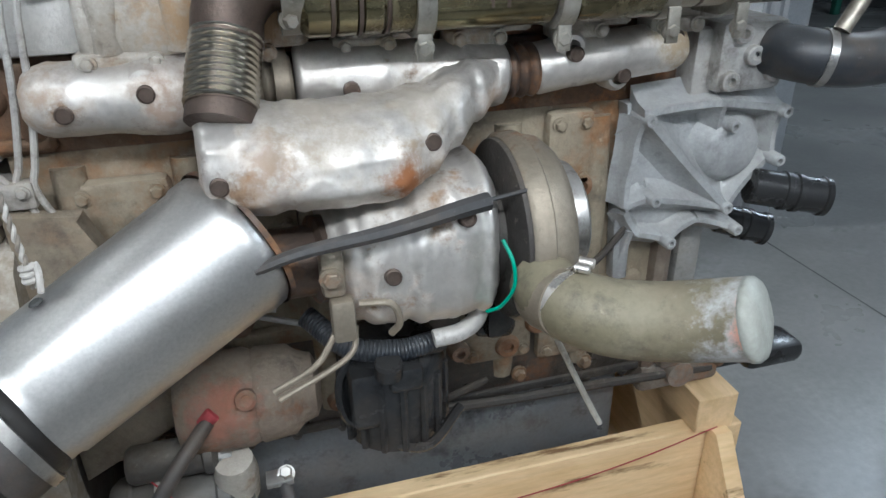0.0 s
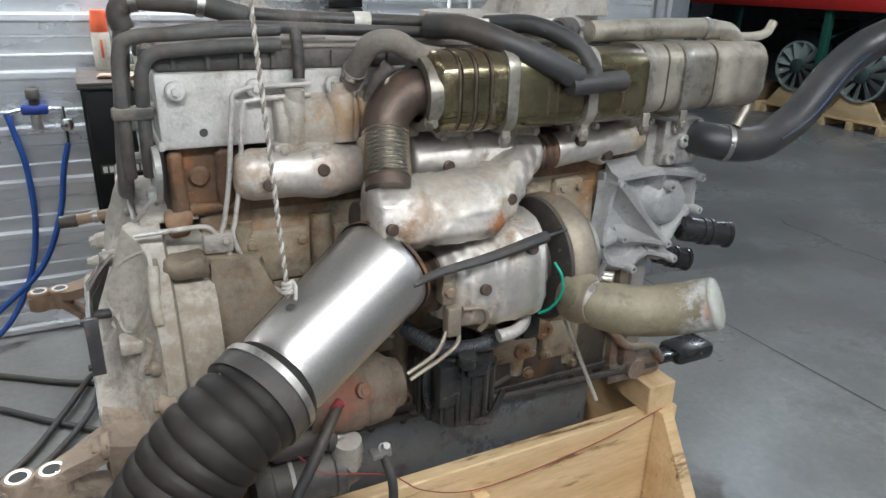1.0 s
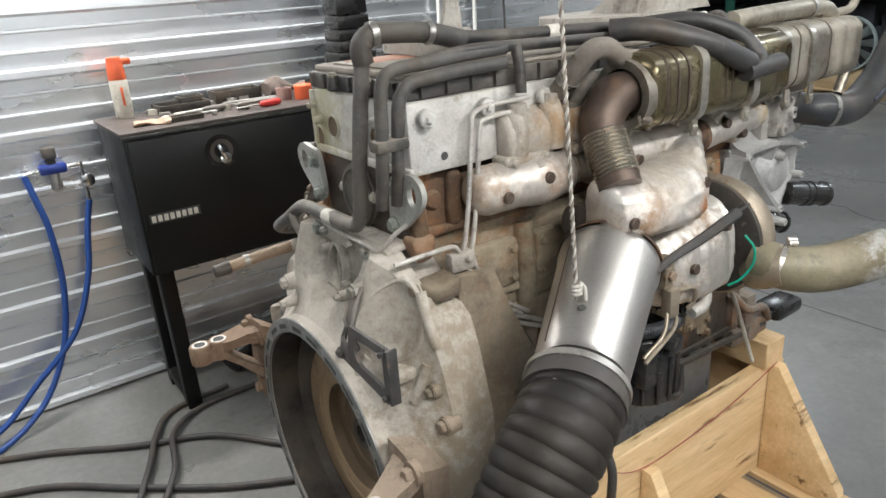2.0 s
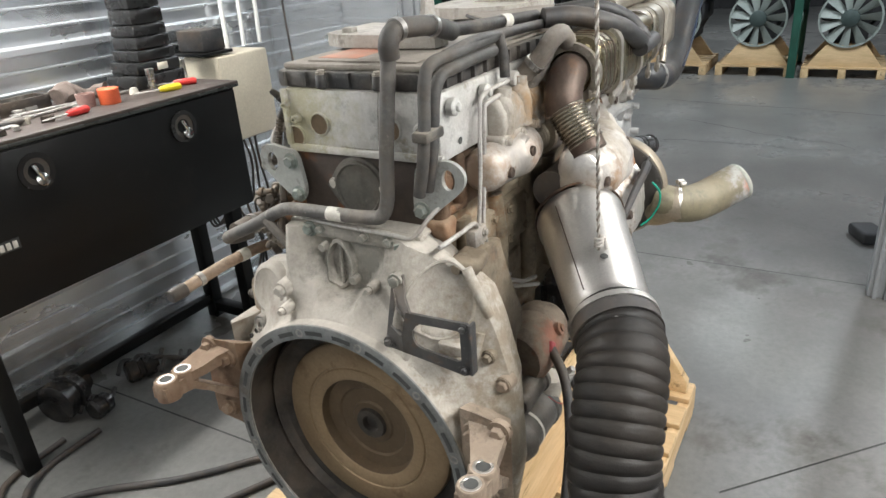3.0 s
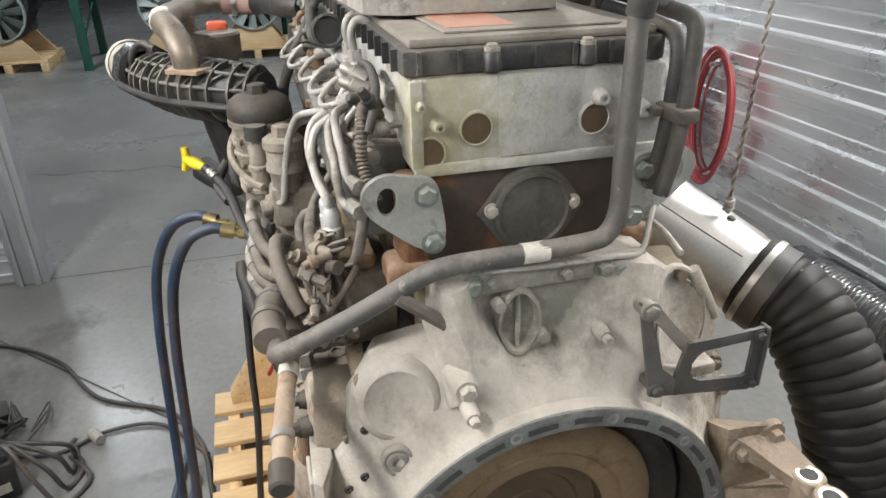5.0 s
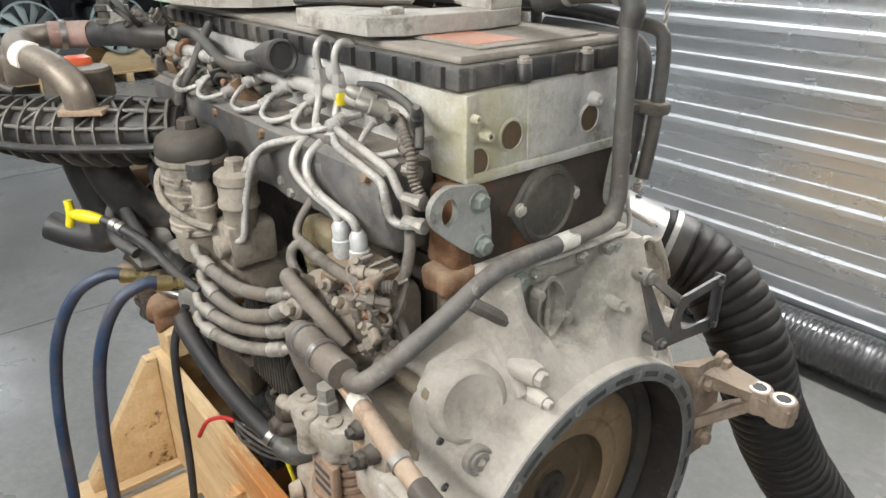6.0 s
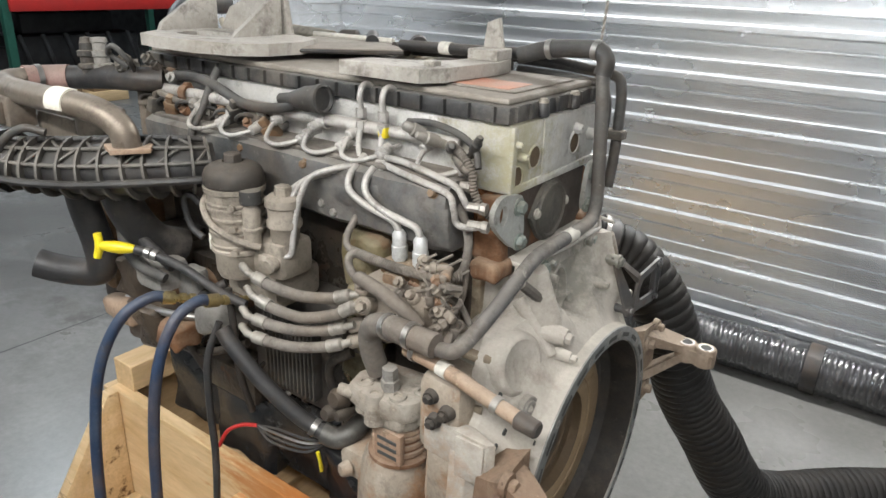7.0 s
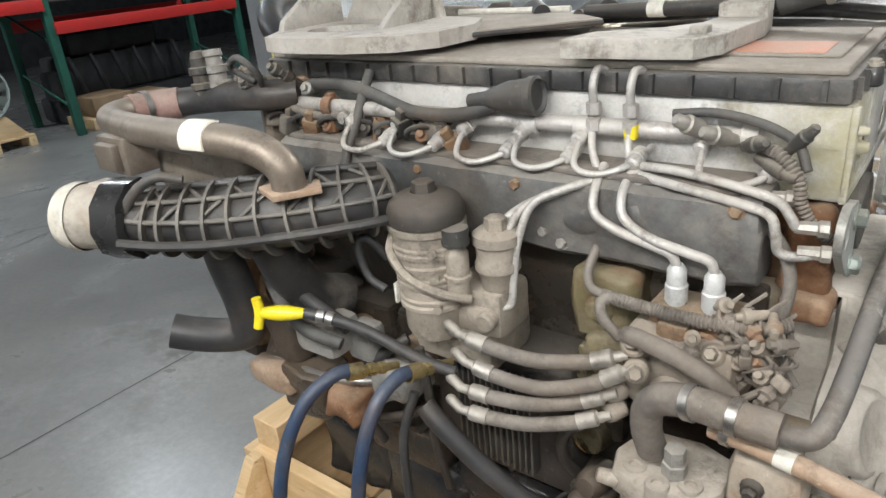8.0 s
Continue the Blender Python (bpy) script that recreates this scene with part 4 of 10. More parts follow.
def sheet_box(name, stations, parent, amount, seed, label, bands=(), material="shield", around=84, along=70):
    """Pressed sheet over a boxy form. stations: (x, y outside, y inside, z top, z bottom, upper chamfer, lower chamfer)."""
    bm = bmesh.new()
    rings = []
    xs = [st[0] for st in stations]
    for k in range(along + 1):
        x = xs[0] + (xs[-1] - xs[0]) * k / along
        i = max(j for j in range(len(xs) - 1) if xs[j] <= x + 1e-9)
        f = (x - xs[i]) / (xs[i + 1] - xs[i])
        f = f * f * (3 - 2 * f)
        yo, yi, zt, zb, ct, cb = (a + (b - a) * f for a, b in zip(stations[i][1:], stations[i + 1][1:]))
        poly = [(yi, zt), (yo + ct * 1.1, zt), (yo + ct * 0.25, zt - ct * 0.7), (yo, zt - ct * 1.5), (yo, zb + cb), (yo + cb, zb), (yi, zb)]
        for _ in range(2):
            poly = [q for (y0, z0), (y1, z1) in zip(poly, poly[1:] + poly[:1]) for q in ((0.78 * y0 + 0.22 * y1, 0.78 * z0 + 0.22 * z1), (0.22 * y0 + 0.78 * y1, 0.22 * z0 + 0.78 * z1))]
        edge = [math.dist(a, b) for a, b in zip(poly, poly[1:] + poly[:1])]
        push = sum(h * math.exp(-((x - c) / w) ** 2) for c, w, h in bands)
        cy, cz = (yo + yi) / 2, (zt + zb) / 2
        ring, left, run = [], sum(edge) / around, 0.0
        for (a, b), n in zip(zip(poly, poly[1:] + poly[:1]), edge):
            while run < n - 1e-9 and len(ring) < around:
                y, z = a[0] + (b[0] - a[0]) * run / n, a[1] + (b[1] - a[1]) * run / n
                r = math.hypot(y - cy, z - cz) or 1
                ring.append(bm.verts.new((x, y + (y - cy) / r * push, z + (z - cz) / r * push)))
                run += left
            run -= n
        rings.append(ring)
    n = min(len(r) for r in rings)
    for a, b in zip(rings, rings[1:]):
        for k in range(n):
            bm.faces.new((a[k], a[(k + 1) % n], b[(k + 1) % n], b[k]))
    for ring in (rings[0][::-1], rings[-1]):
        bm.faces.new(ring)
    crumple(bm, amount, 16, seed)
    return part(name, bm, M[material], parent, label, smooth=0.9)


def shield_bolt(p, d, parent):
    bm = bmesh.new()
    lathe(bm, Vector(p), d, [(0.0045, 0.0), (0.0045, 0.0080), (0.0055, 0.0088), (0.0045, 0.0105), (-0.008, 0.0115)], 18)
    part("bolt_recess", bm, M["scorched"], parent, "dark bolt recess")


mani = sheet_tube("exhaust_manifold", [(0.34, -0.165, 1.262), (0.55, -0.17, 1.262), (0.80, -0.17, 1.265)], 0.04, engine, "scorched", 0.002, 1, label="rusty exhaust manifold under the heat shields")
shield_l = sheet_tube("heat_shield", [(0.108, -0.200, 1.272), (0.18, -0.203, 1.270), (0.27, -0.205, 1.268), (0.335, -0.200, 1.268)], 0.044, engine, "shield", 0.005, 3, 0.16, 0.05, 0.5, "silvery dented heat shield over the manifold", bands=((0.68, 0.16, 0.006),))
shield_m = sheet_tube("heat_shield", [(0.425, -0.205, 1.272), (0.52, -0.208, 1.270), (0.62, -0.208, 1.266), (0.705, -0.205, 1.262)], 0.046, engine, "shield", 0.006, 7, 0.04, 0.05, 0.85, "silvery dented heat shield over the manifold")
shield_r = sheet_tube("heat_shield", [(0.750, -0.205, 1.262), (0.83, -0.207, 1.272), (0.91, -0.206, 1.276), (0.985, -0.200, 1.280)], 0.036, engine, "shield", 0.004, 11, 0.04, 0.14, 0.75, "silvery heat shield with a tan burnt end")
for p, par in (((0.157, -0.246, 1.262), shield_l), ((0.25, -0.252, 1.280), shield_l), ((0.49, -0.255, 1.266), shield_m), ((0.655, -0.254, 1.275), shield_m), ((0.80, -0.245, 1.287), shield_r), ((0.88, -0.236, 1.250), shield_r), ((0.965, -0.226, 1.296), shield_r)):
    shield_bolt(p, (0, -1, 0.05), par)
for p, r, par in (((0.25, -0.235, 1.287), 0.026, shield_l), ((0.80, -0.226, 1.292), 0.024, shield_r), ((0.88, -0.216, 1.246), 0.022, shield_r)):
    bm = bmesh.new()
    lathe(bm, p, (0, -1, 0.05), [(-0.03, r), (0.0, r), (0.009, r * 0.75), (0.0095, 0.012)], 20)
    part("bolt_boss", bm, M["shield"], par)
bm = bmesh.new()
tube(bm, [(0.335, -0.20, 1.268), (0.38, -0.202, 1.270), (0.425, -0.204, 1.272)], 0.033, seg=24, bellows=(0.014, 0.006))
lathe(bm, (0.398, -0.203, 1.271), (1, 0, 0), [(0, 0.030), (0, 0.043), (0.018, 0.043), (0.018, 0.030)], 28)
part("expansion_joint", bm, M["turbo_iron"], mani)
bm = bmesh.new()
tube(bm, [(0.700, -0.205, 1.262), (0.728, -0.205, 1.262), (0.756, -0.205, 1.263)], 0.038, seg=28, bellows=(0.016, 0.006))
part("expansion_joint", bm, M["scorched"], mani)

low = sheet_box("heat_shield", [(0.299, -0.362, -0.292, 1.262, 1.182, 0.030, 0.028), (0.307, -0.384, -0.284, 1.274, 1.164, 0.036, 0.030), (0.36, -0.399, -0.276, 1.276, 1.155, 0.044, 0.032), (0.45, -0.402, -0.268, 1.266, 1.150, 0.050, 0.032),
                                (0.52, -0.392, -0.252, 1.264, 1.152, 0.050, 0.030), (0.57, -0.362, -0.235, 1.272, 1.168, 0.044, 0.026), (0.61, -0.330, -0.21, 1.285, 1.190, 0.034, 0.022), (0.65, -0.292, -0.18, 1.292, 1.212, 0.026, 0.018), (0.685, -0.262, -0.18, 1.290, 1.232, 0.02, 0.016)],
                engine, 0.0105, 17, "large crumpled silvery heat shield with rust blooms", ((0.372, 0.010, 0.003), (0.395, 0.008, -0.003)))
bm = bmesh.new()
tube(bm, [(0.30, -0.272, 1.182), (0.36, -0.270, 1.180), (0.46, -0.262, 1.178), (0.58, -0.25, 1.19)], 0.040, seg=24)
tube(bm, [(0.336, -0.335, 1.250), (0.340, -0.320, 1.225), (0.350, -0.305, 1.20)], 0.034, seg=20)
part("hot_pipe", bm, M["dark_iron"], low, "black iron pipe inside the shield")
for p in ((0.322, -0.386, 1.206), (0.567, -0.356, 1.222)):
    shield_bolt(p, (0, -1, 0.1), low)
turbo = sheet_box("turbine_shield", [(0.430, -0.345, -0.20, 1.112, 1.005, 0.030, 0.030), (0.438, -0.362, -0.20, 1.128, 0.985, 0.034, 0.034), (0.47, -0.382, -0.20, 1.145, 0.972, 0.040, 0.040), (0.53, -0.390, -0.20, 1.156, 0.966, 0.042, 0.042),
                                     (0.59, -0.391, -0.20, 1.172, 0.966, 0.050, 0.040), (0.640, -0.382, -0.20, 1.172, 0.972, 0.048, 0.038), (0.660, -0.352, -0.20, 1.150, 0.995, 0.046, 0.036)],
                  engine, 0.009, 23, "crumpled silvery turbine heat shield", ((0.468, 0.006, -0.005), (0.484, 0.008, 0.003), (0.528, 0.007, -0.005), (0.545, 0.008, 0.003), (0.634, 0.006, 0.006)))
for p in ((0.600, -0.389, 1.132), (0.505, -0.388, 1.066)):
    shield_bolt(p, (0, -1, 0.2), turbo)

# turbocharger compressor
bm = bmesh.new()
lathe(bm, (-0.022, -0.298, 1.068), (1, 0, 0), [(0.655, 0.0), (0.655, 0.066), (0.684, 0.070), (0.687, 0.112), (0.692, 0.124), (0.700, 0.126), (0.700, 0.0)], 56)
comp = part("compressor_back", bm, M["dark_iron"], engine, "dark compressor back plate")
bm = bmesh.new()
lathe(bm, (-0.022, -0.298, 1.068), (1, 0, 0), [(0.698, 0.06), (0.698, 0.127), (0.704, 0.132), (0.724, 0.133), (0.728, 0.127), (0.732, 0.127), (0.750, 0.124), (0.764, 0.112), (0.770, 0.090), (0.770, 0.05)], 56)
comp = part("compressor_housing", bm, M["turbo_iron"], engine, "tan cast turbo compressor housing")
bm = bmesh.new()
lathe(bm, (-0.022, -0.298, 1.072), (1, 0, 0), [(0.768, 0.078), (0.775, 0.080), (0.795, 0.080), (0.800, 0.074), (0.800, 0.060), (0.775, 0.055), (0.770, 0.0)], 40)
part("inlet_ring", bm, M["steel"], comp, "bright steel inlet ring")
bm = bmesh.new()
tube(bm, [(0.735, -0.36, 1.01), (0.71, -0.40, 1.015), (0.700, -0.435, 1.03), (0.705, -0.462, 1.035)], lambda f: 0.052 - 0.008 * f, seg=24)
part("outlet", bm, M["turbo_iron"], comp)
pipe = sheet_tube("charge_pipe", [(0.690, -0.395, 1.046), (0.703, -0.445, 1.032), (0.745, -0.482, 1.022), (0.800, -0.508, 1.020), (0.842, -0.536, 1.030), (0.870, -0.564, 1.044), (0.880, -0.577, 1.050)], 0.0490, engine, "olive_pipe", 0.0015, 5, 0.85, 0, 0.80, "olive-green charge air pipe with a pale smeared end", 32)
bm = bmesh.new()
lathe(bm, (0.880, -0.577, 1.050), (0.60, -0.70, 0.36), [(-0.006, 0.0480), (-0.004, 0.0494), (0.002, 0.0490), (0.008, 0.044), (0.012, 0.030), (0.013, 0.012), (0.013, 0.0)], 36)
crumple(bm, 0.0025, 30, 4)
part("pipe_film", bm, M["film_grey"], pipe, "greyish film stretched over the open end")
bm = bmesh.new()
lathe(bm, (0.701, -0.440, 1.0335), (0.42, -0.86, -0.26), [(0, 0.0420), (0, 0.0462), (0.011, 0.0462), (0.011, 0.0420)], 36)
cyl(bm, (0.712, -0.456, 1.082), (0.728, -0.468, 1.081), 0.006, seg=10, bevel=0.0015)
cyl(bm, (0.722, -0.448, 1.084), (0.738, -0.460, 1.083), 0.0065, seg=10, bevel=0.0015)
part("pipe_clamp", bm, M["bright_wear"], pipe, "bright steel pipe clamp")

# EGR cooler with straps and hoses
def round_box(bm, x0, x1, yc, zc, w, h, r, rings, seg=8):
    """A lying box with round edges; rings: (share of length, swell)."""
    prof = []
    for cx, cz, a0 in ((w / 2 - r, h / 2 - r, 0), (-(w / 2 - r), h / 2 - r, 90), (-(w / 2 - r), -(h / 2 - r), 180), (w / 2 - r, -(h / 2 - r), 270)):
        prof += arc(cx, cz, r, a0, a0 + 90, seg)
    loops = []
    for f, s in rings:
        loops.append([bm.verts.new((x0 + (x1 - x0) * f, yc + a * (1 + s), zc + b * (1 + s))) for a, b in prof])
    k = len(prof)
    for A, B in zip(loops, loops[1:]):
        for i in range(k):
            bm.faces.new((A[i], A[(i + 1) % k], B[(i + 1) % k], B[i]))
    bm.faces.new(loops[0])
    bm.faces.new(loops[-1][::-1])


EY, EZ = -0.272, 1.408
bm = bmesh.new()
round_box(bm, 0.425, 0.56, EY, EZ, 0.125, 0.14, 0.045, [(0, -0.35), (0.03, -0.12), (0.10, 0.0), (0.28, 0.0), (0.30, -0.05), (0.33, -0.05), (0.35, 0), (0.50, 0), (0.52, -0.05), (0.55, -0.05), (0.57, 0.0), (0.72, 0.0), (0.74, -0.05), (0.77, -0.05), (0.79, 0), (1, 0)])
cooler = part("egr_cooler", bm, M["cooler_brass"], engine, "brassy EGR cooler with rounded ribbed end")
bm = bmesh.new()
round_box(bm, 0.555, 0.88, EY, EZ, 0.120, 0.136, 0.032, [(0, -0.10), (0.04, -0.10), (0.07, 0.0), (0.27, 0.01), (0.53, 0), (0.55, -0.10), (0.62, -0.10), (0.64, 0), (0.80, 0.01), (0.98, 0), (1, -0.05)])
part("core", bm, M["cooler_brass"], cooler)
bm = bmesh.new()
round_box(bm, 0.876, 1.245, EY + 0.02, EZ + 0.006, 0.120, 0.138, 0.036, [(0, 0), (0.3, 0), (0.31, 0.025), (0.36, 0.025), (0.37, 0), (0.55, 0), (0.57, -0.04), (0.60, -0.04), (0.62, 0), (0.72, 0.0), (0.74, -0.03), (0.77, -0.03), (0.79, 0), (0.94, -0.02), (1.0, -0.25)])
part("rear_core", bm, M["cooler_grey"], cooler, "dusty grey half of the cooler")
for x in (0.57, 0.745, 0.895, 0.995):
    bm = bmesh.new()
    round_box(bm, x - 0.011, x + 0.011, EY + (0.02 if x > 0.88 else 0), EZ, 0.134, 0.150, 0.040, [(0, 0), (0.5, 0.012), (1, 0)])
    bolt(bm, (x, EY - 0.045, EZ - 0.085), (0, -1, 0), 0.009, 0.008)
    box(bm, x - 0.009, x + 0.009, EY - 0.050, EY - 0.044, EZ - 0.100, EZ - 0.055, 0.002)
    part("strap", bm, M["strap_grey"], cooler, "steel strap round the cooler")
for x in (0.466, 0.497, 0.528, 0.648, 0.668, 0.820, 0.945, 1.075):
    bm = bmesh.new()
    dy = 0.02 if x > 0.88 else 0.0
    left = x < 0.56
    round_box(bm, x - 0.0022, x + 0.0022, EY + dy, EZ + (0.006 if dy else 0), 0.1215 if not left else 0.1262, 0.1375 if not left else 0.1412, 0.034 if not left else 0.0455, [(0, 0), (1, 0)])
    part("seam", bm, M["scorched"], cooler, "dark seam across the cooler")
bm = bmesh.new()
lathe(bm, (0.424, EY, EZ - 0.004), (-1, 0, 0), [(-0.012, 0.050), (-0.012, 0.064), (0.012, 0.064), (0.012, 0.048)], 44)
bolt(bm, (0.418, EY - 0.045, EZ - 0.045), (0.2, -1, 0), 0.008, 0.018)
part("v_clamp", bm, M["strap_grey"], cooler, "bright steel clamp ring")
bm = bmesh.new()
tube(bm, [(0.43, EY, EZ), (0.39, EY - 0.002, EZ - 0.004), (0.358, EY - 0.006, EZ - 0.035), (0.350, EY - 0.014, EZ - 0.075)], 0.040, seg=28, steps=10)
part("elbow", bm, M["scorched"], cooler, "scorched brown pipe elbow")
bm = bmesh.new()
tube(bm, [(0.350, -0.288, 1.342), (0.342, -0.310, 1.312), (0.334, -0.338, 1.276)], 0.041, seg=36, bellows=(0.0078, 0.0062))
part("bellows", bm, M["bellows_brass"], cooler, "ribbed steel bellows")
bm = bmesh.new()
tube(bm, [(0.336, -0.332, 1.281), (0.331, -0.345, 1.262)], 0.0385, seg=28)
part("bellows_cuff", bm, M["scorched"], cooler)


def hose(name, pts, r, material="rubber", parent=None, label="", seg=14, clamps=(), **kw):
    """A hose with steel clamps at the given shares of its length."""
    bm = bmesh.new()
    tube(bm, pts, r, seg=seg, steps=10, **kw)
    ob = part(name, bm, M[material], parent or engine, label)
    line = glide(pts, 10)
    for c in clamps:
        i = min(len(line) - 2, int(c * (len(line) - 1)))
        bm = bmesh.new()
        lathe(bm, line[i], line[i + 1] - line[i], [(-0.006, r * 0.98), (-0.006, r + 0.0025), (0.006, r + 0.0025), (0.006, r * 0.98)], 20)
        part("clamp", bm, M["steel"], ob, "steel clamp")
    return ob


hose("coolant_hose", [(0.47, -0.19, 1.512), (0.52, -0.25, 1.510), (0.60, -0.32, 1.478), (0.68, -0.342, 1.440), (0.70, -0.343, 1.432)], 0.022, label="black rubber coolant hose over the cooler")
hose("coolant_hose", [(0.60, -0.17, 1.512), (0.66, -0.24, 1.516), (0.715, -0.30, 1.488), (0.735, -0.338, 1.445), (0.725, -0.350, 1.425)], 0.017, label="black rubber coolant hose over the cooler")
hose("coolant_hose", [(0.68, -0.349, 1.418), (0.74, -0.352, 1.422), (0.80, -0.350, 1.424)], 0.019, label="black rubber hose stub along the cooler")
hose("vent_hose", [(0.315, -0.21, 1.42), (0.318, -0.245, 1.455), (0.335, -0.265, 1.488), (0.375, -0.268, 1.492), (0.42, -0.262, 1.470), (0.47, -0.255, 1.462)], 0.019, "dusty_hose", label="dusty grey bent hose", clamps=(0.12,))
hose("vent_hose", [(0.35, -0.20, 1.38), (0.36, -0.225, 1.42), (0.38, -0.235, 1.45)], 0.014, "dusty_plastic")
hose("water_pipe", [(0.80, -0.235, 1.502), (0.92, -0.238, 1.506), (1.06, -0.24, 1.508), (1.12, -0.245, 1.506)], 0.021, "cooler_grey", label="grey dusty water pipe on top of the cooler", clamps=(0.85,))
hose("water_pipe", [(1.10, -0.245, 1.508), (1.16, -0.25, 1.500), (1.19, -0.252, 1.47), (1.20, -0.25, 1.44)], 0.019, "cooler_grey")
hose("thin_pipe", [(1.13, -0.25, 1.492), (1.22, -0.255, 1.490), (1.27, -0.255, 1.497), (1.29, -0.255, 1.52)], 0.010, "cooler_grey")
hose("drain_pipe", [(1.21, -0.255, 1.46), (1.235, -0.27, 1.42), (1.23, -0.28, 1.36), (1.195, -0.285, 1.30)], 0.012, "cooler_grey", label="grey steel pipe bent down past the cooler's end")
bm = bmesh.new()
lathe(bm, (0.765, -0.225, 1.505), (-0.9, -0.4, 0), [(0, 0.016), (0.01, 0.024), (0.05, 0.024), (0.055, 0.019), (0.055, 0.012), (0.02, 0.010), (0.02, 0)], 20)
part("open_port", bm, M["dark_iron"], cooler)
rad = hose("radiator_hose", [(1.142, -0.215, 1.266), (1.160, -0.258, 1.264), (1.20, -0.280, 1.258), (1.24, -0.286, 1.256), (1.30, -0.288, 1.265), (1.39, -0.290, 1.315), (1.48, -0.290, 1.405), (1.57, -0.30, 1.470), (1.64, -0.36, 1.515), (1.70, -0.47, 1.54), (1.74, -0.62, 1.54)], 0.040, "radiator_rubber", label="thick black radiator hose with a painted bluish highlight", seg=24, clamps=(0.16,))
# bluish highlight on the black hose, put in as a coloured strip
bm = bmesh.new()
tube(bm, [(1.30, -0.327, 1.272), (1.39, -0.329, 1.322), (1.48, -0.329, 1.412), (1.57, -0.329, 1.476)], 0.0045, seg=6, steps=10)
part("blue_stripe", bm, M["blue_hose"], rad, "bluish highlight painted as a strip")

# front casting: thermostat block and ribbed bracket
bm = bmesh.new()
box(bm, 1.045, 1.165, -0.225, -0.10, 1.205, 1.312, 0.012)
thermo_bosses = ((1.065, -0.226, 1.225), (1.14, -0.226, 1.235), (1.145, -0.226, 1.29), (1.075, -0.226, 1.295), (1.10, -0.226, 1.262))
tube(bm, [(1.13, -0.19, 1.265), (1.142, -0.225, 1.266)], 0.036, seg=20)
box(bm, 1.02, 1.06, -0.20, -0.12, 1.19, 1.30, 0.008)
thermo = part("thermostat_block", bm, M["alu"], engine, "grey cast thermostat housing")
for p in thermo_bosses:
    bm = bmesh.new()
    lathe(bm, p, (0, -1, 0), [(-0.02, 0.017), (0.008, 0.015), (0.010, 0.013), (0.010, 0.007), (0.0, 0.006), (0.0, 0.0)], 16)
    part("boss", bm, M["alu"], thermo)
bm = bmesh.new()
PB = [(0.925, 1.190), (1.03, 1.200), (1.19, 1.178), (1.20, 1.085), (1.165, 1.04), (1.12, 0.985), (1.145, 0.955), (1.07, 0.976), (1.010, 0.948), (0.955, 0.975), (0.962, 0.875), (0.935, 0.872), (0.925, 1.01), (0.938, 1.105)]
prism(bm, PB, (0, -0.150, 0), (1, 0, 0), (0, 0, 1), 0.026, 0.003)
arm = part("accessory_bracket", bm, M["bracket_alu"], engine, "ribbed grey cast aluminium accessory bracket")


def web(a, b, top_a, top_b, wide, thin):
    """A cast web on the bracket: broad and filleted at its foot, thin along its crest, with a crest that may fall from a to b."""
    bm = bmesh.new()
    va, vb = Vector((a[0], 0, a[1])), Vector((b[0], 0, b[1]))
    side = Vector((va.z - vb.z, 0, vb.x - va.x)).normalized()
    rings = []
    for k in range(9):
        f = k / 8
        c = va.lerp(vb, f)
        top = top_a + (top_b - top_a) * f - 0.006 * math.sin(math.pi * f)
        ring = []
        for s_ in (-1, 1):
            for g in (0, 0.18, 0.5, 0.93, 1.0)[::-s_]:
                w = thin + (wide - thin) * (1 - g) ** 2.2 - (0.0015 if g == 1.0 else 0)
                ring.append(bm.verts.new(c + side * s_ * w + Vector((0, -0.170 - (top - 0.154) * g, 0))))
        rings.append(ring)
    for r0, r1 in zip(rings, rings[1:]):
        for k in range(10):
            bm.faces.new((r0[k], r0[(k + 1) % 10], r1[(k + 1) % 10], r1[k]))
    bm.faces.new(rings[0][::-1])
    bm.faces.new(rings[-1])
    part("web", bm, M["bracket_alu"], arm)


for a, b, ta, tb, wd, th in (((0.945, 1.172), (1.11, 1.007), 0.205, 0.202, 0.045, 0.007), ((0.940, 1.172), (0.936, 1.105), 0.198, 0.186, 0.022, 0.006), ((0.936, 1.105), (0.926, 1.025), 0.186, 0.192, 0.022, 0.006), ((0.926, 1.022), (0.968, 1.037), 0.190, 0.196, 0.025, 0.006),
                             ((0.968, 1.037), (1.11, 1.007), 0.196, 0.202, 0.034, 0.006), ((0.935, 1.183), (1.06, 1.192), 0.200, 0.210, 0.034, 0.007), ((1.06, 1.192), (1.19, 1.168), 0.210, 0.196, 0.034, 0.007), ((1.072, 1.186), (1.092, 1.10), 0.205, 0.180, 0.030, 0.006),
                             ((1.188, 1.165), (1.195, 1.085), 0.196, 0.185, 0.026, 0.006), ((1.195, 1.085), (1.11, 1.007), 0.185, 0.202, 0.030, 0.006), ((0.930, 1.015), (0.962, 0.968), 0.186, 0.182, 0.020, 0.006), ((0.962, 0.968), (1.012, 0.956), 0.182, 0.196, 0.022, 0.006),
                             ((1.012, 0.956), (1.07, 0.983), 0.196, 0.184, 0.022, 0.006), ((1.07, 0.983), (1.140, 0.963), 0.184, 0.200, 0.022, 0.006), ((0.950, 0.975), (0.948, 0.880), 0.180, 0.160, 0.014, 0.006)):
    web(a, b, ta, tb, wd, th)
bm = bmesh.new()
lathe(bm, (1.112, -0.174, 1.105), (0, -1, 0), [(0, 0.072), (0.012, 0.058), (0.028, 0.050), (0.034, 0.042), (0.035, 0.0)], 28)
part("round_pad", bm, M["bracket_alu"], arm, "round raised pad of the casting")
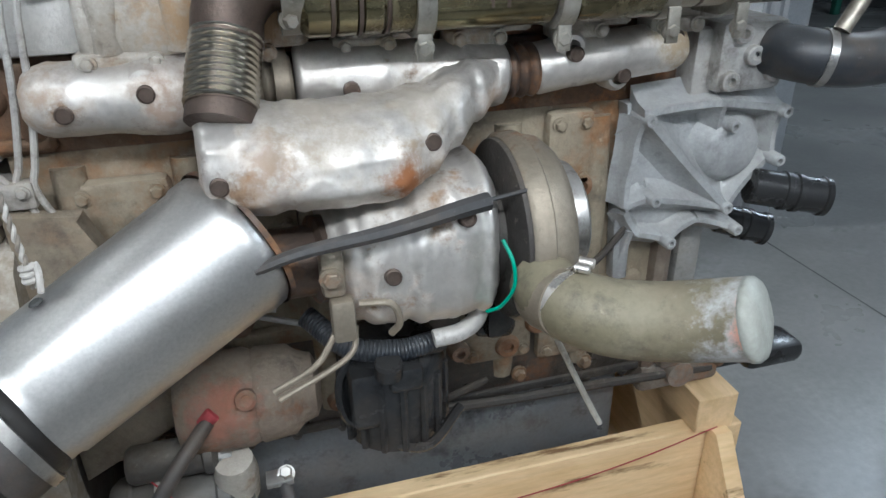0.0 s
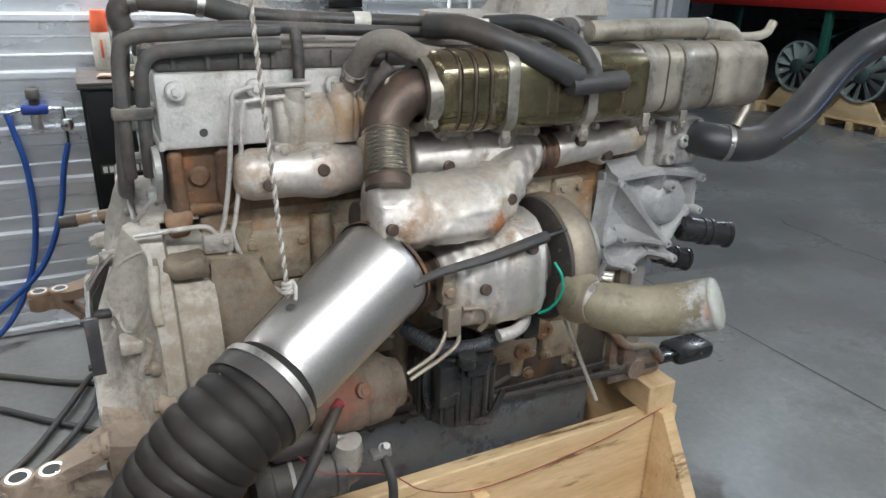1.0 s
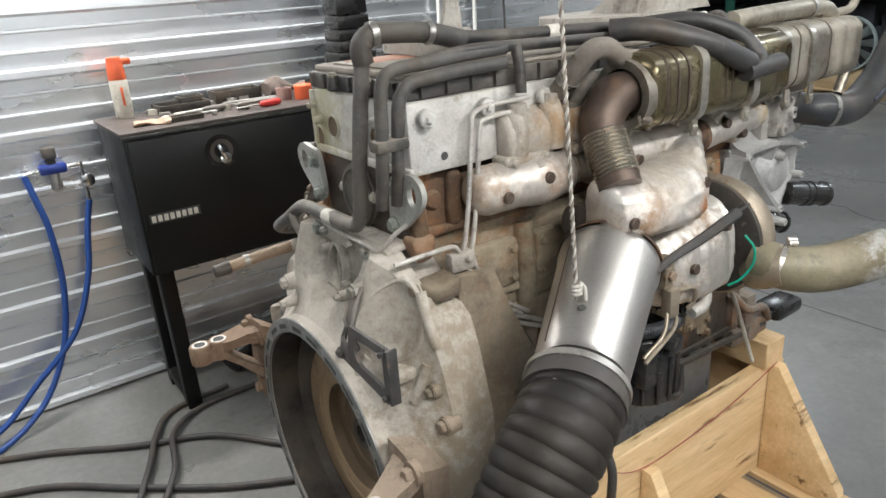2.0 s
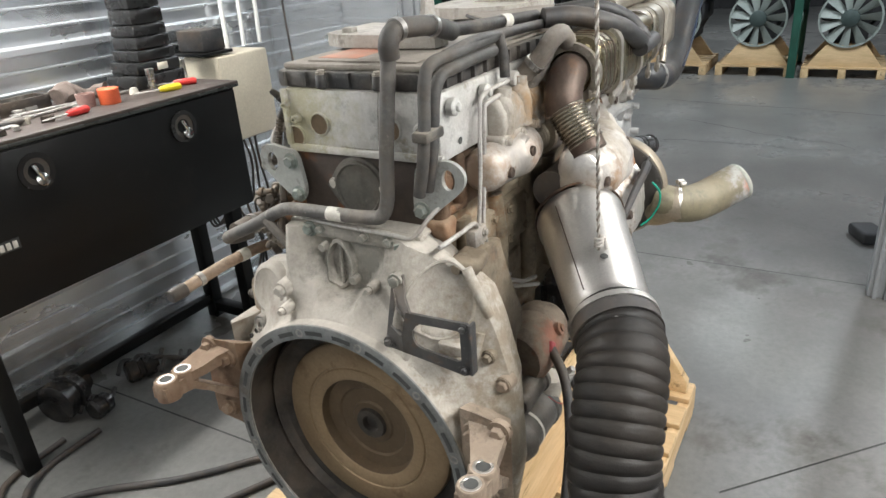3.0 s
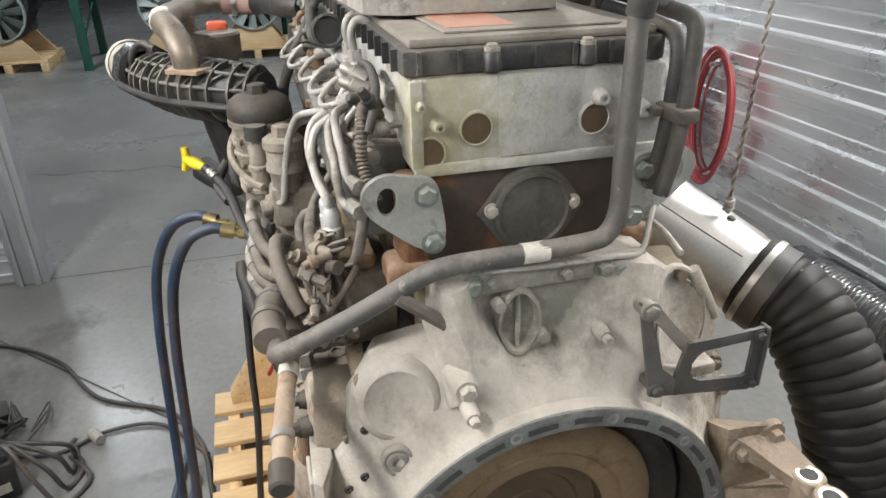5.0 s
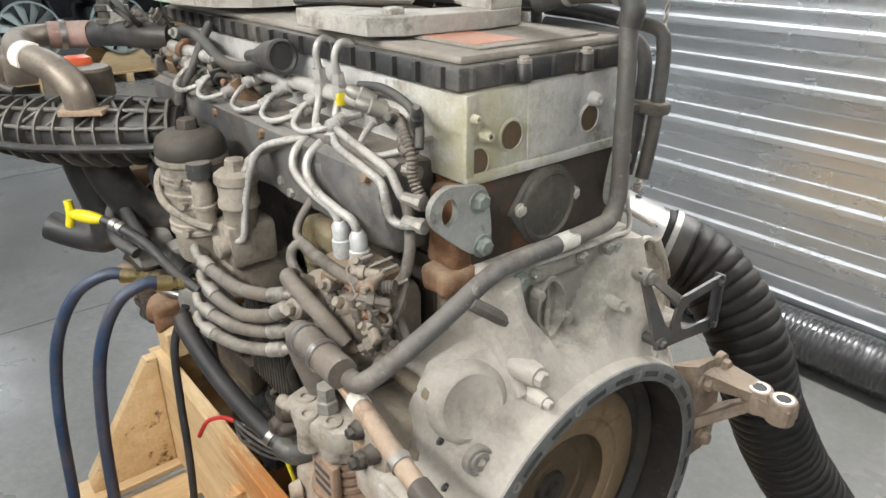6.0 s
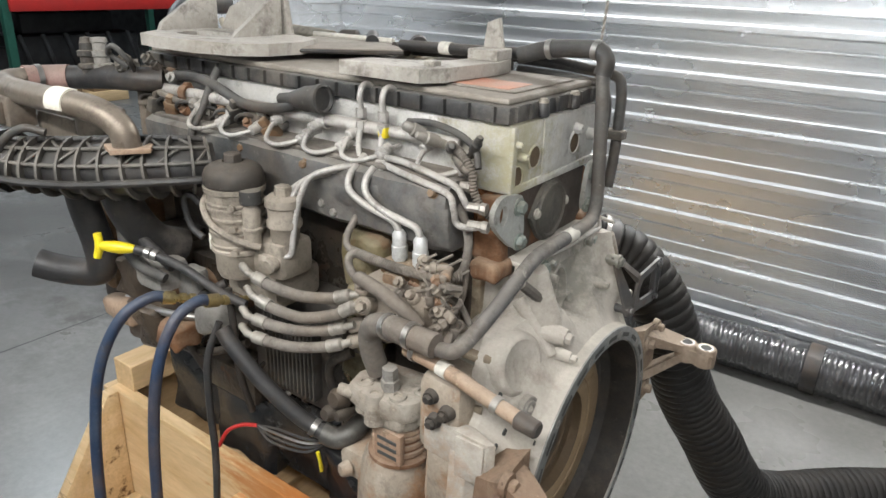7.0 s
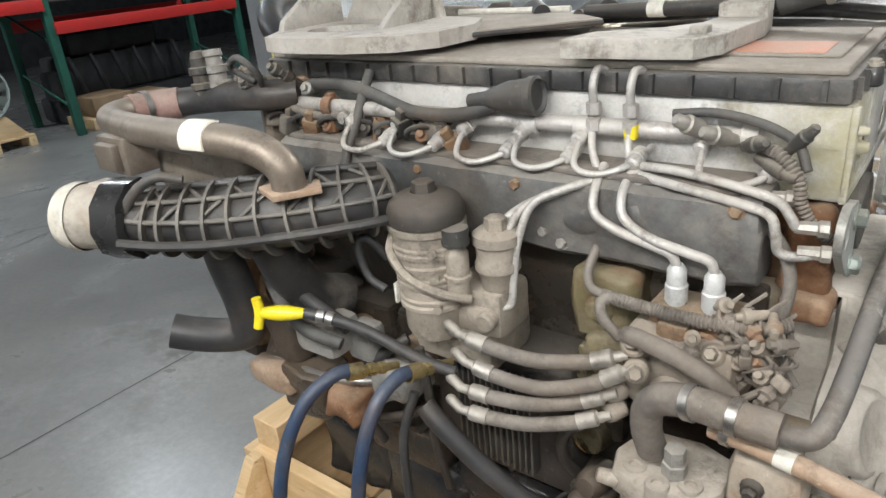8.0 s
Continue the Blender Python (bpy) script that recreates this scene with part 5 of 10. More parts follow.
for p in ((0.945, 1.172), (1.11, 1.007), (0.971, 1.037), (1.138, 0.963), (1.010, 0.956), (1.19, 1.165), (1.096, 1.150), (1.195, 1.082)):
    bm = bmesh.new()
    lathe(bm, (p[0], -0.150, p[1]), (0, -1, 0), [(0, 0.014), (0.072, 0.0105), (0.0745, 0.0085), (0.0745, 0.0045), (0.06, 0.0045), (0.06, 0)], 16)
    part("boss", bm, M["bracket_alu"], arm)
bm = bmesh.new()
box(bm, 0.968, 1.070, -0.148, -0.10, 0.80, 0.985, 0.008)
box(bm, 1.086, 1.135, -0.140, -0.10, 0.80, 0.985, 0.008)
part("front_cover", bm, M["dusty_grey"], engine, "plain grey front cover below the bracket")
for p, q, r in (((1.16, -0.20, 1.035), (1.285, -0.245, 1.015), 0.031), ((1.17, -0.12, 0.94), (1.262, -0.15, 0.915), 0.028)):
    bm = bmesh.new()
    cyl(bm, p, q, r, seg=28, bevel=0.004)
    p, q = Vector(p), Vector(q)
    for f in (0.45, 0.6, 0.95):
        lathe(bm, p.lerp(q, f), q - p, [(-0.006, r), (-0.004, r + 0.003), (0.004, r + 0.003), (0.006, r)], 28)
    part("rubber_stub", bm, M["gloss_black"], engine, "black rubber pipe stub")

# block details on this side
bm = bmesh.new()
for x in (0.12, 0.27, 0.43, 0.58, 0.74, 0.89):
    tube(bm, [(x, -0.145, 0.70), (x, -0.158, 0.90), (x, -0.16, 1.05), (x, -0.15, 1.17)], 0.022, seg=12)
box(bm, 0.06, 1.0, -0.168, -0.14, 0.845, 0.875, 0.008)
box(bm, 0.10, 0.40, -0.160, -0.14, 0.94, 1.0, 0.012)
box(bm, 0.06, 1.0, -0.163, -0.14, 1.03, 1.05, 0.006)
part("block_ribs", bm, M["block_tan"], block, "cast ribs of the block")
for x, z, w, h in ((0.115, 1.10, 0.13, 0.10), (0.29, 1.09, 0.12, 0.11), (0.66, 0.80, 0.13, 0.12), (0.80, 0.79, 0.11, 0.13), (0.80, 1.12, 0.08, 0.13)):
    bm = bmesh.new()
    box(bm, x, x + w, -0.172, -0.14, z - h / 2, z + h / 2, 0.012)
    for sx in (0.018, w - 0.018):
        bolt(bm, (x + sx, -0.172, z + h / 2 - 0.02), (0, -1, 0), 0.009, 0.008)
        bolt(bm, (x + sx, -0.172, z - h / 2 + 0.02), (0, -1, 0), 0.009, 0.008)
    part("side_cover", bm, M["block_tan"], block, "bolted cover plate on the block")
for x in (0.16, 0.30, 0.62, 0.77, 0.90):
    for z in (0.70, 0.93):
        bm = bmesh.new()
        bolt(bm, (x, -0.165, z), (0, -1, 0), 0.011, 0.012)
        part("block_bolt", bm, M["rust"], block)
bm = bmesh.new()
box(bm, 0.07, 1.01, -0.1585, -0.13, 0.668, 0.842, 0.006)
part("crankcase_side", bm, M["oily_block"], block, "oily dark lower side of the block")
for x, z, r, m_ in ((0.800, 0.815, 0.026, "rust_orange"), (0.742, 0.772, 0.022, "rust_orange"), (0.655, 0.775, 0.018, "rust_brown"), (0.365, 0.80, 0.030, "rust_orange"), (0.90, 0.86, 0.020, "rust_brown"), (0.44, 0.72, 0.018, "rust_brown"), (0.30, 0.90, 0.022, "rust_brown"), (0.86, 1.06, 0.020, "rust_orange")):
    bm = bmesh.new()
    lathe(bm, (x, -0.15, z), (0, -1, 0), [(0, r * 1.25), (0.026, r), (0.030, r * 0.85), (0.030, r * 0.45), (0.024, r * 0.4), (0.024, 0)], 20)
    part("core_plug", bm, M[m_], block, "rusty round plug in the block")
for pts, r in (([(0.16, -0.19, 1.02), (0.24, -0.20, 0.985), (0.30, -0.205, 0.955), (0.36, -0.21, 0.94)], 0.005), ([(0.17, -0.19, 1.00), (0.25, -0.20, 0.965), (0.32, -0.205, 0.935), (0.40, -0.20, 0.90)], 0.005), ([(0.62, -0.19, 0.93), (0.70, -0.20, 0.90), (0.78, -0.20, 0.895), (0.88, -0.19, 0.92), (0.95, -0.18, 0.98)], 0.006), ([(0.44, -0.20, 0.70), (0.52, -0.21, 0.69), (0.62, -0.195, 0.70), (0.70, -0.19, 0.72)], 0.007)):
    bm = bmesh.new()
    tube(bm, pts, r, seg=8)
    part("side_line", bm, M["line_steel"] if r < 0.0055 else M["dark_iron"], engine, "thin line on the block's side")
# oil pan flange and its bolts
bm = bmesh.new()
box(bm, 0.09, 1.02, -0.165, 0.170, 0.655, 0.672, 0.004)
tube(bm, [(0.62, -0.172, 0.66), (0.75, -0.178, 0.655), (0.90, -0.178, 0.650), (1.05, -0.175, 0.640), (1.18, -0.17, 0.630)], 0.009, seg=8)
part("pan_flange", bm, M["dark_iron"], pan)
for k in range(12):
    bm = bmesh.new()
    bolt(bm, (0.13 + 0.078 * k, -0.157, 0.655), (0, 0, -1), 0.008, 0.01)
    part("pan_bolt", bm, M["dark_iron"], pan)
# breather / separator
bm = bmesh.new()
lathe(bm, (0.520, -0.252, 0.715), (0, 0, 1), [(0, 0), (0, 0.060), (0.015, 0.078), (0.14, 0.082), (0.155, 0.078), (0.170, 0.070), (0.185, 0.045), (0.19, 0.0)], 36)
sep = part("oil_separator", bm, M["oily_black"], engine, "oily black ribbed oil separator")
for k in range(16):
    a = 2 * math.pi * k / 16
    c = Vector((0.520 + 0.082 * math.cos(a), -0.252 + 0.082 * math.sin(a), 0))
    bm = bmesh.new()
    tube(bm, [c + Vector((0, 0, 0.735)), c + Vector((0, 0, 0.85))], 0.006, seg=6)
    part("separator_rib", bm, M["oily_black"], sep)
bm = bmesh.new()
box(bm, 0.445, 0.50, -0.33, -0.20, 0.78, 0.88, 0.012)
box(bm, 0.50, 0.55, -0.345, -0.30, 0.85, 0.89, 0.008)
lathe(bm, (0.50, -0.335, 0.885), (0, -0.3, 1), [(0, 0.022), (0.02, 0.02), (0.022, 0)], 14)
part("separator_valve", bm, M["oily_black"], sep)
bm = bmesh.new()
tube(bm, [(0.485, -0.27, 0.73), (0.44, -0.29, 0.78), (0.435, -0.29, 0.85), (0.47, -0.28, 0.90)], 0.007, seg=8)
tube(bm, [(0.47, -0.30, 0.745), (0.55, -0.335, 0.735), (0.62, -0.29, 0.76)], 0.008, seg=8)
part("bail_wire", bm, M["oily_black"], sep)
hose("breather_hose", [(0.40, -0.25, 0.945), (0.45, -0.30, 0.915), (0.52, -0.315, 0.905), (0.565, -0.31, 0.905), (0.585, -0.29, 0.89)], 0.0165, "breather_blue", label="dark blue-grey ribbed breather hose", bellows=(0.0055, 0.0014))
hose("oil_return", [(0.645, -0.30, 1.00), (0.635, -0.33, 0.955), (0.605, -0.345, 0.94), (0.565, -0.345, 0.935)], 0.013, "line_steel", label="bent silvery oil return stub")
bm = bmesh.new()
box(bm, 0.655, 0.725, -0.26, -0.17, 0.855, 0.96, 0.014)
box(bm, 0.665, 0.71, -0.285, -0.25, 0.87, 0.93, 0.01)
part("sensor_box", bm, M["oily_black"], engine, "oily dark sensor housing")
# hanging strap, built as a thin round tube
bm = bmesh.new()
tube(bm, [(0.735, -0.30, 0.96), (0.75, -0.325, 0.91), (0.785, -0.332, 0.83), (0.825, -0.334, 0.745), (0.845, -0.334, 0.705)], 0.0048, seg=10)
part("loose_tube", bm, M["white_plastic"], engine, "loose thin white plastic strap")
bm = bmesh.new()
tube(bm, [(0.640, -0.405, 1.105), (0.648, -0.422, 1.080), (0.650, -0.422, 1.045), (0.640, -0.405, 1.010), (0.628, -0.385, 0.992)], 0.0026, seg=8)
part("green_wire", bm, M["green"], engine, "green wire loop")
bm = bmesh.new()
tube(bm, [(0.345, -0.415, 1.115), (0.40, -0.412, 1.128), (0.50, -0.402, 1.135), (0.59, -0.398, 1.150), (0.625, -0.392, 1.153)], lambda f: 0.007 + 0.005 * f, seg=8)
tube(bm, [(0.60, -0.395, 1.152), (0.68, -0.385, 1.158)], 0.003, seg=6)
part("rubber_strap", bm, M["rubber"], engine, "black rubber strap stretched across the turbine shield")
# flange and brackets between the can and the turbine
bm = bmesh.new()
lathe(bm, (0.45, -0.30, 1.06), (-1, -0.2, 0.1), [(0, 0.05), (0.02, 0.058), (0.035, 0.058), (0.04, 0.046), (0.10, 0.046)], 28)
part("outlet_flange", bm, M["scorched"], engine, "rusty turbine outlet flange")
bm = bmesh.new()
box(bm, 0.418, 0.448, -0.385, -0.35, 1.045, 1.11, 0.008)
box(bm, 0.425, 0.455, -0.395, -0.37, 0.985, 1.045, 0.006)
bolt(bm, (0.43, -0.386, 1.075), (0, -1, 0), 0.011, 0.01)
tube(bm, [(0.43, -0.385, 1.0), (0.40, -0.40, 0.965), (0.345, -0.40, 0.935)], 0.0042, seg=8)
tube(bm, [(0.455, -0.38, 1.0), (0.44, -0.395, 0.965), (0.35, -0.40, 0.922)], 0.0042, seg=8)
tube(bm, [(0.46, -0.385, 1.035), (0.50, -0.39, 1.03), (0.51, -0.388, 1.00), (0.50, -0.38, 0.98)], 0.005, seg=8)
part("vgt_linkage", bm, M["turbo_iron"], engine, "bracket and linkage rods by the turbine")
# lower left: starter area
bm = bmesh.new()
lathe(bm, (0.20, -0.225, 0.805), (1, 0, 0), [(0, 0), (0, 0.060), (0.02, 0.074), (0.10, 0.076), (0.112, 0.070), (0.118, 0.074), (0.165, 0.070), (0.180, 0.056), (0.20, 0.050), (0.21, 0.03), (0.21, 0)], 32)
lathe(bm, (0.30, -0.285, 0.845), (0.1, -0.8, 0.4), [(-0.02, 0.018), (0.012, 0.015), (0.014, 0.009), (0.018, 0.009), (0.018, 0)], 14)
crumple(bm, 0.003, 18, 6)
part("air_pump", bm, M["pump_rust"], engine, "grey-brown rusty pump body with faded red paint")
bm = bmesh.new()
lathe(bm, (0.085, -0.262, 0.660), (1, 0, 0), [(0, 0), (0, 0.040), (0.012, 0.050), (0.030, 0.054), (0.034, 0.050), (0.150, 0.050), (0.154, 0.054), (0.172, 0.054), (0.184, 0.040), (0.205, 0.034), (0.205, 0)], 32)
starter = part("starter_motor", bm, M["dark_grey_cast"], engine, "dark grey oily starter motor")
bm = bmesh.new()
lathe(bm, (0.120, -0.262, 0.745), (1, 0, 0), [(0, 0), (0, 0.024), (0.008, 0.029), (0.105, 0.029), (0.108, 0.033), (0.120, 0.033), (0.128, 0.022), (0.128, 0)], 24)
part("solenoid", bm, M["dark_grey_cast"], starter, "dark grey starter solenoid")
bm = bmesh.new()
lathe(bm, (0.268, -0.268, 0.66), (0, -0.2, 1), [(0, 0), (0, 0.03), (0.05, 0.033), (0.08, 0.028), (0.085, 0)], 20)
part("end_cap", bm, M["pale_cast"], starter, "pale cast end cap")
bm = bmesh.new()
lathe(bm, (0.150, -0.262, 0.660), (1, 0, 0), [(0, 0.0503), (0, 0.0509), (0.008, 0.0509), (0.008, 0.0503)], 32)
part("paper_label", bm, M["label_white"], starter, "worn white label")
for k in range(3):
    bm = bmesh.new()
    bolt(bm, (0.250, -0.262 - 0.015 * (k - 1), 0.745 + 0.014 * (k % 2)), (1, 0, 0), 0.006, 0.016)
    part("terminal_stud", bm, M["steel"], starter)
bm = bmesh.new()
bolt(bm, (0.34, -0.30, 0.705), (0, -0.6, 0.8), 0.010, 0.02)
box(bm, 0.31, 0.35, -0.315, -0.285, 0.695, 0.705, 0.002)
part("terminal", bm, M["steel"], starter, "bright steel terminal stud")
hose("battery_cable", [(0.335, -0.305, 0.70), (0.345, -0.33, 0.64), (0.345, -0.33, 0.55), (0.33, -0.34, 0.42), (0.30, -0.36, 0.26), (0.20, -0.42, 0.16), (0.0, -0.50, 0.145)], 0.010, "rubber", label="black battery cable")
hose("battery_cable", [(0.245, -0.295, 0.825), (0.195, -0.345, 0.785), (0.130, -0.380, 0.70), (0.065, -0.395, 0.59), (0.005, -0.395, 0.46), (-0.035, -0.40, 0.30), (-0.06, -0.44, 0.17), (-0.05, -0.50, 0.145)], 0.011, "rubber", label="black battery cable with a red boot")
bm = bmesh.new()
cyl(bm, (0.235, -0.295, 0.82), (0.256, -0.287, 0.835), 0.011, 0.013, seg=12, bevel=0.003)
part("red_boot", bm, M["hose_red"], engine, "red rubber terminal boot")
hose("red_wire", [(0.16, -0.32, 0.76), (0.20, -0.335, 0.72), (0.28, -0.335, 0.69), (0.36, -0.30, 0.63), (0.45, -0.26, 0.53), (0.60, -0.225, 0.45), (0.80, -0.225, 0.455), (1.0, -0.225, 0.48), (1.18, -0.225, 0.52)], 0.0014, "hose_red", label="thin red wire", seg=6)
# rusty low fittings at the front corner
bm = bmesh.new()
box(bm, 1.02, 1.20, -0.175, -0.11, 0.60, 0.66, 0.012)
box(bm, 1.05, 1.10, -0.19, -0.10, 0.66, 0.76, 0.012)
lathe(bm, (1.10, -0.17, 0.64), (0, -1, 0), [(0, 0.03), (0.02, 0.028), (0.022, 0)], 16)
tube(bm, [(1.0, -0.17, 0.78), (1.06, -0.185, 0.72), (1.14, -0.185, 0.70), (1.20, -0.17, 0.64)], 0.012, seg=10)
part("front_mount", bm, M["block_iron"], engine, "rusty front mount with small fittings")
bm = bmesh.new()
box(bm, 1.28, 1.42, -0.165, -0.075, 0.585, 0.635, 0.018, pose(0, 0, 0, 0, 0, 0))
box(bm, 1.18, 1.30, -0.15, -0.10, 0.60, 0.625, 0.008)
part("mount_arm", bm, M["gloss_black"], engine, "black front mount arm")
# head side: injector bosses and stains
for k in range(6):
    x = 0.182 + 0.15 * k
    wide = 0.150 if k == 0 else 0.115
    bm = bmesh.new()
    prism(bm, [(-0.180, 1.314), (-0.219, 1.318), (-0.225, 1.342), (-0.222, 1.368), (-0.209, 1.391), (-0.180, 1.405)], (x, 0, 0), (0, 1, 0), (0, 0, 1), wide, 0.010)
    bmesh.ops.subdivide_edges(bm, edges=[e for e in bm.edges if e.calc_length() > 0.03], cuts=5, use_grid_fill=True)
    for fr, r in ((0.22, 0.020), (0.78, 0.024)):
        tube(bm, [(x + wide * fr, -0.196, 1.400), (x + wide * fr, -0.2075, 1.366), (x + wide * fr, -0.2075, 1.322)], r, seg=18)
    box(bm, x - 0.008, x + wide * 0.62, -0.226, -0.18, 1.302, 1.324, 0.006)
    tube(bm, [(x + wide * 0.24, -0.203, 1.385), (x + wide * 0.24, -0.206, 1.412)], 0.017, seg=14)
    tube(bm, [(x + wide * 0.78, -0.203, 1.385), (x + wide * 0.78, -0.206, 1.422)], 0.017, seg=14)
    bolt(bm, (x + wide * 0.55, -0.227, 1.313), (0, -1, 0), 0.008, 0.008)
    bolt(bm, (x + 0.008, -0.227, 1.313), (0, -1, 0), 0.008, 0.008)
    crumple(bm, 0.004, 20, k)
    part("exhaust_port_boss", bm, M["port_cast"], head, "cast port boss, pale with a brown stain", smooth=0.9)
for x in (0.03, 0.155, 0.29, 0.44, 0.60):
    bm = bmesh.new()
    cyl(bm, (x, -0.19, 1.415), (x, -0.207, 1.415), 0.016, seg=14, bevel=0.003)
    bolt(bm, (x, -0.206, 1.415), (0, -1, 0), 0.008, 0.007)
    part("head_bolt", bm, M["head_alu"], head)
bm = bmesh.new()
lathe(bm, (0.068, -0.1885, 1.345), (0, -1, 0), [(0, 0), (0.0005, 0.007)], 14)
part("head_hole", bm, M["slot_dark"], head)
for dx, lo in ((0.0, 1.15), (0.018, 1.145)):
    bm = bmesh.new()
    tube(bm, [(0.245, -0.205, 1.42 - dx), (0.13 + dx, -0.207, 1.415 - dx), (0.112 + dx, -0.208, 1.38), (0.10 + dx, -0.21, 1.28), (0.085 + dx, -0.212, 1.20), (0.078 + dx, -0.214, lo + 0.02), (0.10 + dx, -0.212, 1.11), (0.15 + dx, -0.208, 1.05), (0.22 + dx, -0.20, 1.0)], 0.0045, seg=8)
    part("fuel_return_line", bm, M["line_steel"], engine, "thin tan steel line down the head and block")
bm = bmesh.new()
tube(bm, [(-0.06, -0.205, 1.187), (0.0, -0.215, 1.192), (0.05, -0.216, 1.192), (0.066, -0.216, 1.178), (0.068, -0.214, 1.165)], 0.0045, seg=8)
part("fuel_return_line", bm, M["line_steel"], engine, "thin tan steel line down the head and block")
bm = bmesh.new()
box(bm, 0.045, 0.095, -0.222, -0.20, 1.142, 1.178, 0.005)
bolt(bm, (0.082, -0.223, 1.165), (0, -1, 0), 0.007, 0.006)
part("line_clip", bm, M["alu"], engine, "cast line clip block")

# ---------------------------------------------------------------- the engine: rear face
def rear_boss(p, r, depth, parent, name="port", inner="fly_web"):
    """A round open port with a raised lip, looking backwards."""
    bm = bmesh.new()
    lathe(bm, p, (-1, 0, 0), [(-0.002, r * 1.22), (depth * 0.6, r * 1.16), (depth, r * 1.08), (depth, r), (0.0006, r * 0.97)], 32)
    ob = part(name, bm, M["head_alu"], parent)
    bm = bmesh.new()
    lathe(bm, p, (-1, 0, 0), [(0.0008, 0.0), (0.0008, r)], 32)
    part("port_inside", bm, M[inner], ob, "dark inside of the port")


for y, z in ((0.139, 1.348), (0.077, 1.375), (-0.085, 1.374)):
    rear_boss((0.0, y, z), 0.0200, 0.003, head)
for y, z, r in ((0.128, 1.384, 0.010), (-0.09, 1.402, 0.012), (-0.152, 1.382, 0.013), (0.15, 1.41, 0.007)):
    bm = bmesh.new()
    lathe(bm, (0, y, z), (-1, 0, 0), [(-0.002, r * 1.0), (0.014, r * 0.75), (0.016, r * 0.6), (0.016, r * 0.3), (0.010, r * 0.28), (0.010, 0)], 18)
    part("stud_boss", bm, M["head_alu"], head)
bm = bmesh.new()
box(bm, -0.004, 0.006, -0.19, 0.158, 1.318, 1.334, 0.003)
box(bm, -0.005, 0.004, 0.146, 0.162, 1.33, 1.44, 0.003)
prism(bm, [(-0.05, 1.335), (0.05, 1.335), (0.055, 1.44), (-0.06, 1.44)], (0.001, -0.005, 0), (0, 1, 0), (0, 0, 1), -0.004, 0.0015)
part("rear_lip", bm, M["head_alu"], head)

# round rear cover plate
bm = bmesh.new()
pts = arc(0, 0, 0.062, -150, -30, 12) + [(0.077, 0.0)] + arc(0, 0, 0.062, 30, 150, 12) + [(-0.077, 0.0)]
prism(bm, [(a, b) for a, b in pts], (0.012, -0.002, 1.256), (0, 1, 0), (0, 0, 1), -0.016, 0.003)
lathe(bm, (-0.004, -0.002, 1.256), (-1, 0, 0), [(-0.001, 0.056), (0.006, 0.055), (0.007, 0.050), (0.003, 0.047), (0.002, 0.0)], 48)
rc = part("rear_cover", bm, M["rear_dark"], deck_block, "dark round rear cover plate")
for y in (0.056, -0.060):
    bm = bmesh.new()
    bolt(bm, (-0.006, y, 1.262), (-1, 0, 0), 0.0080, 0.006)
    part("cover_bolt", bm, M["housing_alu"], rc)
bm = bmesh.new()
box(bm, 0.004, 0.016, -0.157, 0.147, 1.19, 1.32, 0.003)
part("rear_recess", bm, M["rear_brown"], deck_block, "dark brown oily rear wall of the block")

# lifting plates
def lift_plate(s):
    off = 0.0 if s > 0 else -0.008
    outer = [(s * y + off, z) for y, z in ((0.121, 1.238), (0.132, 1.220), (0.156, 1.223), (0.193, 1.252), (0.225, 1.280), (0.232, 1.302), (0.224, 1.320), (0.200, 1.333), (0.166, 1.325), (0.134, 1.322), (0.126, 1.280))][::s]
    for _ in range(2):
        outer = [q for (y0, z0), (y1, z1) in zip(outer, outer[1:] + outer[:1]) for q in ((0.75 * y0 + 0.25 * y1, 0.75 * z0 + 0.25 * z1), (0.25 * y0 + 0.75 * y1, 0.25 * z0 + 0.75 * z1))]
    cy, cz = 0.198 * s + off, 1.296
    out2, hole2 = [], []
    for k in range(64):
        a = 2 * math.pi * k / 64
        r = 0.012
        for (y0, z0), (y1, z1) in zip(outer, outer[1:] + outer[:1]):
            ex, ey = y1 - y0, z1 - z0
            det = math.cos(a) * -ey + math.sin(a) * ex
            if abs(det) > 1e-9:
                u = ((y0 - cy) * -ey + (z0 - cz) * ex) / det
                v = (math.cos(a) * (z0 - cz) - math.sin(a) * (y0 - cy)) / det
                if u > 0 and -1e-6 <= v <= 1 + 1e-6:
                    r = max(r, u)
        out2.append((cy + r * math.cos(a), cz + r * math.sin(a)))
        hole2.append((cy + 0.013 * math.cos(a), cz + 0.019 * math.sin(a)))
    bm = bmesh.new()
    plate_hole(bm, out2, hole2, (-0.006, 0, 0), (0, 1, 0), (0, 0, 1), -0.010)
    ob = part("lifting_plate", bm, M["plate_grey"], engine, "grey-green steel lifting plate with a slot")
    for y, z in ((0.148 * s + off, 1.301), (0.140 * s + off, 1.234)):
        bm = bmesh.new()
        bolt(bm, (-0.017, y, z), (-1, 0, 0), 0.0125, 0.012)
        part("plate_bolt", bm, M["bolt_green"], ob, "pale green bolt")


lift_plate(1)
lift_plate(-1)

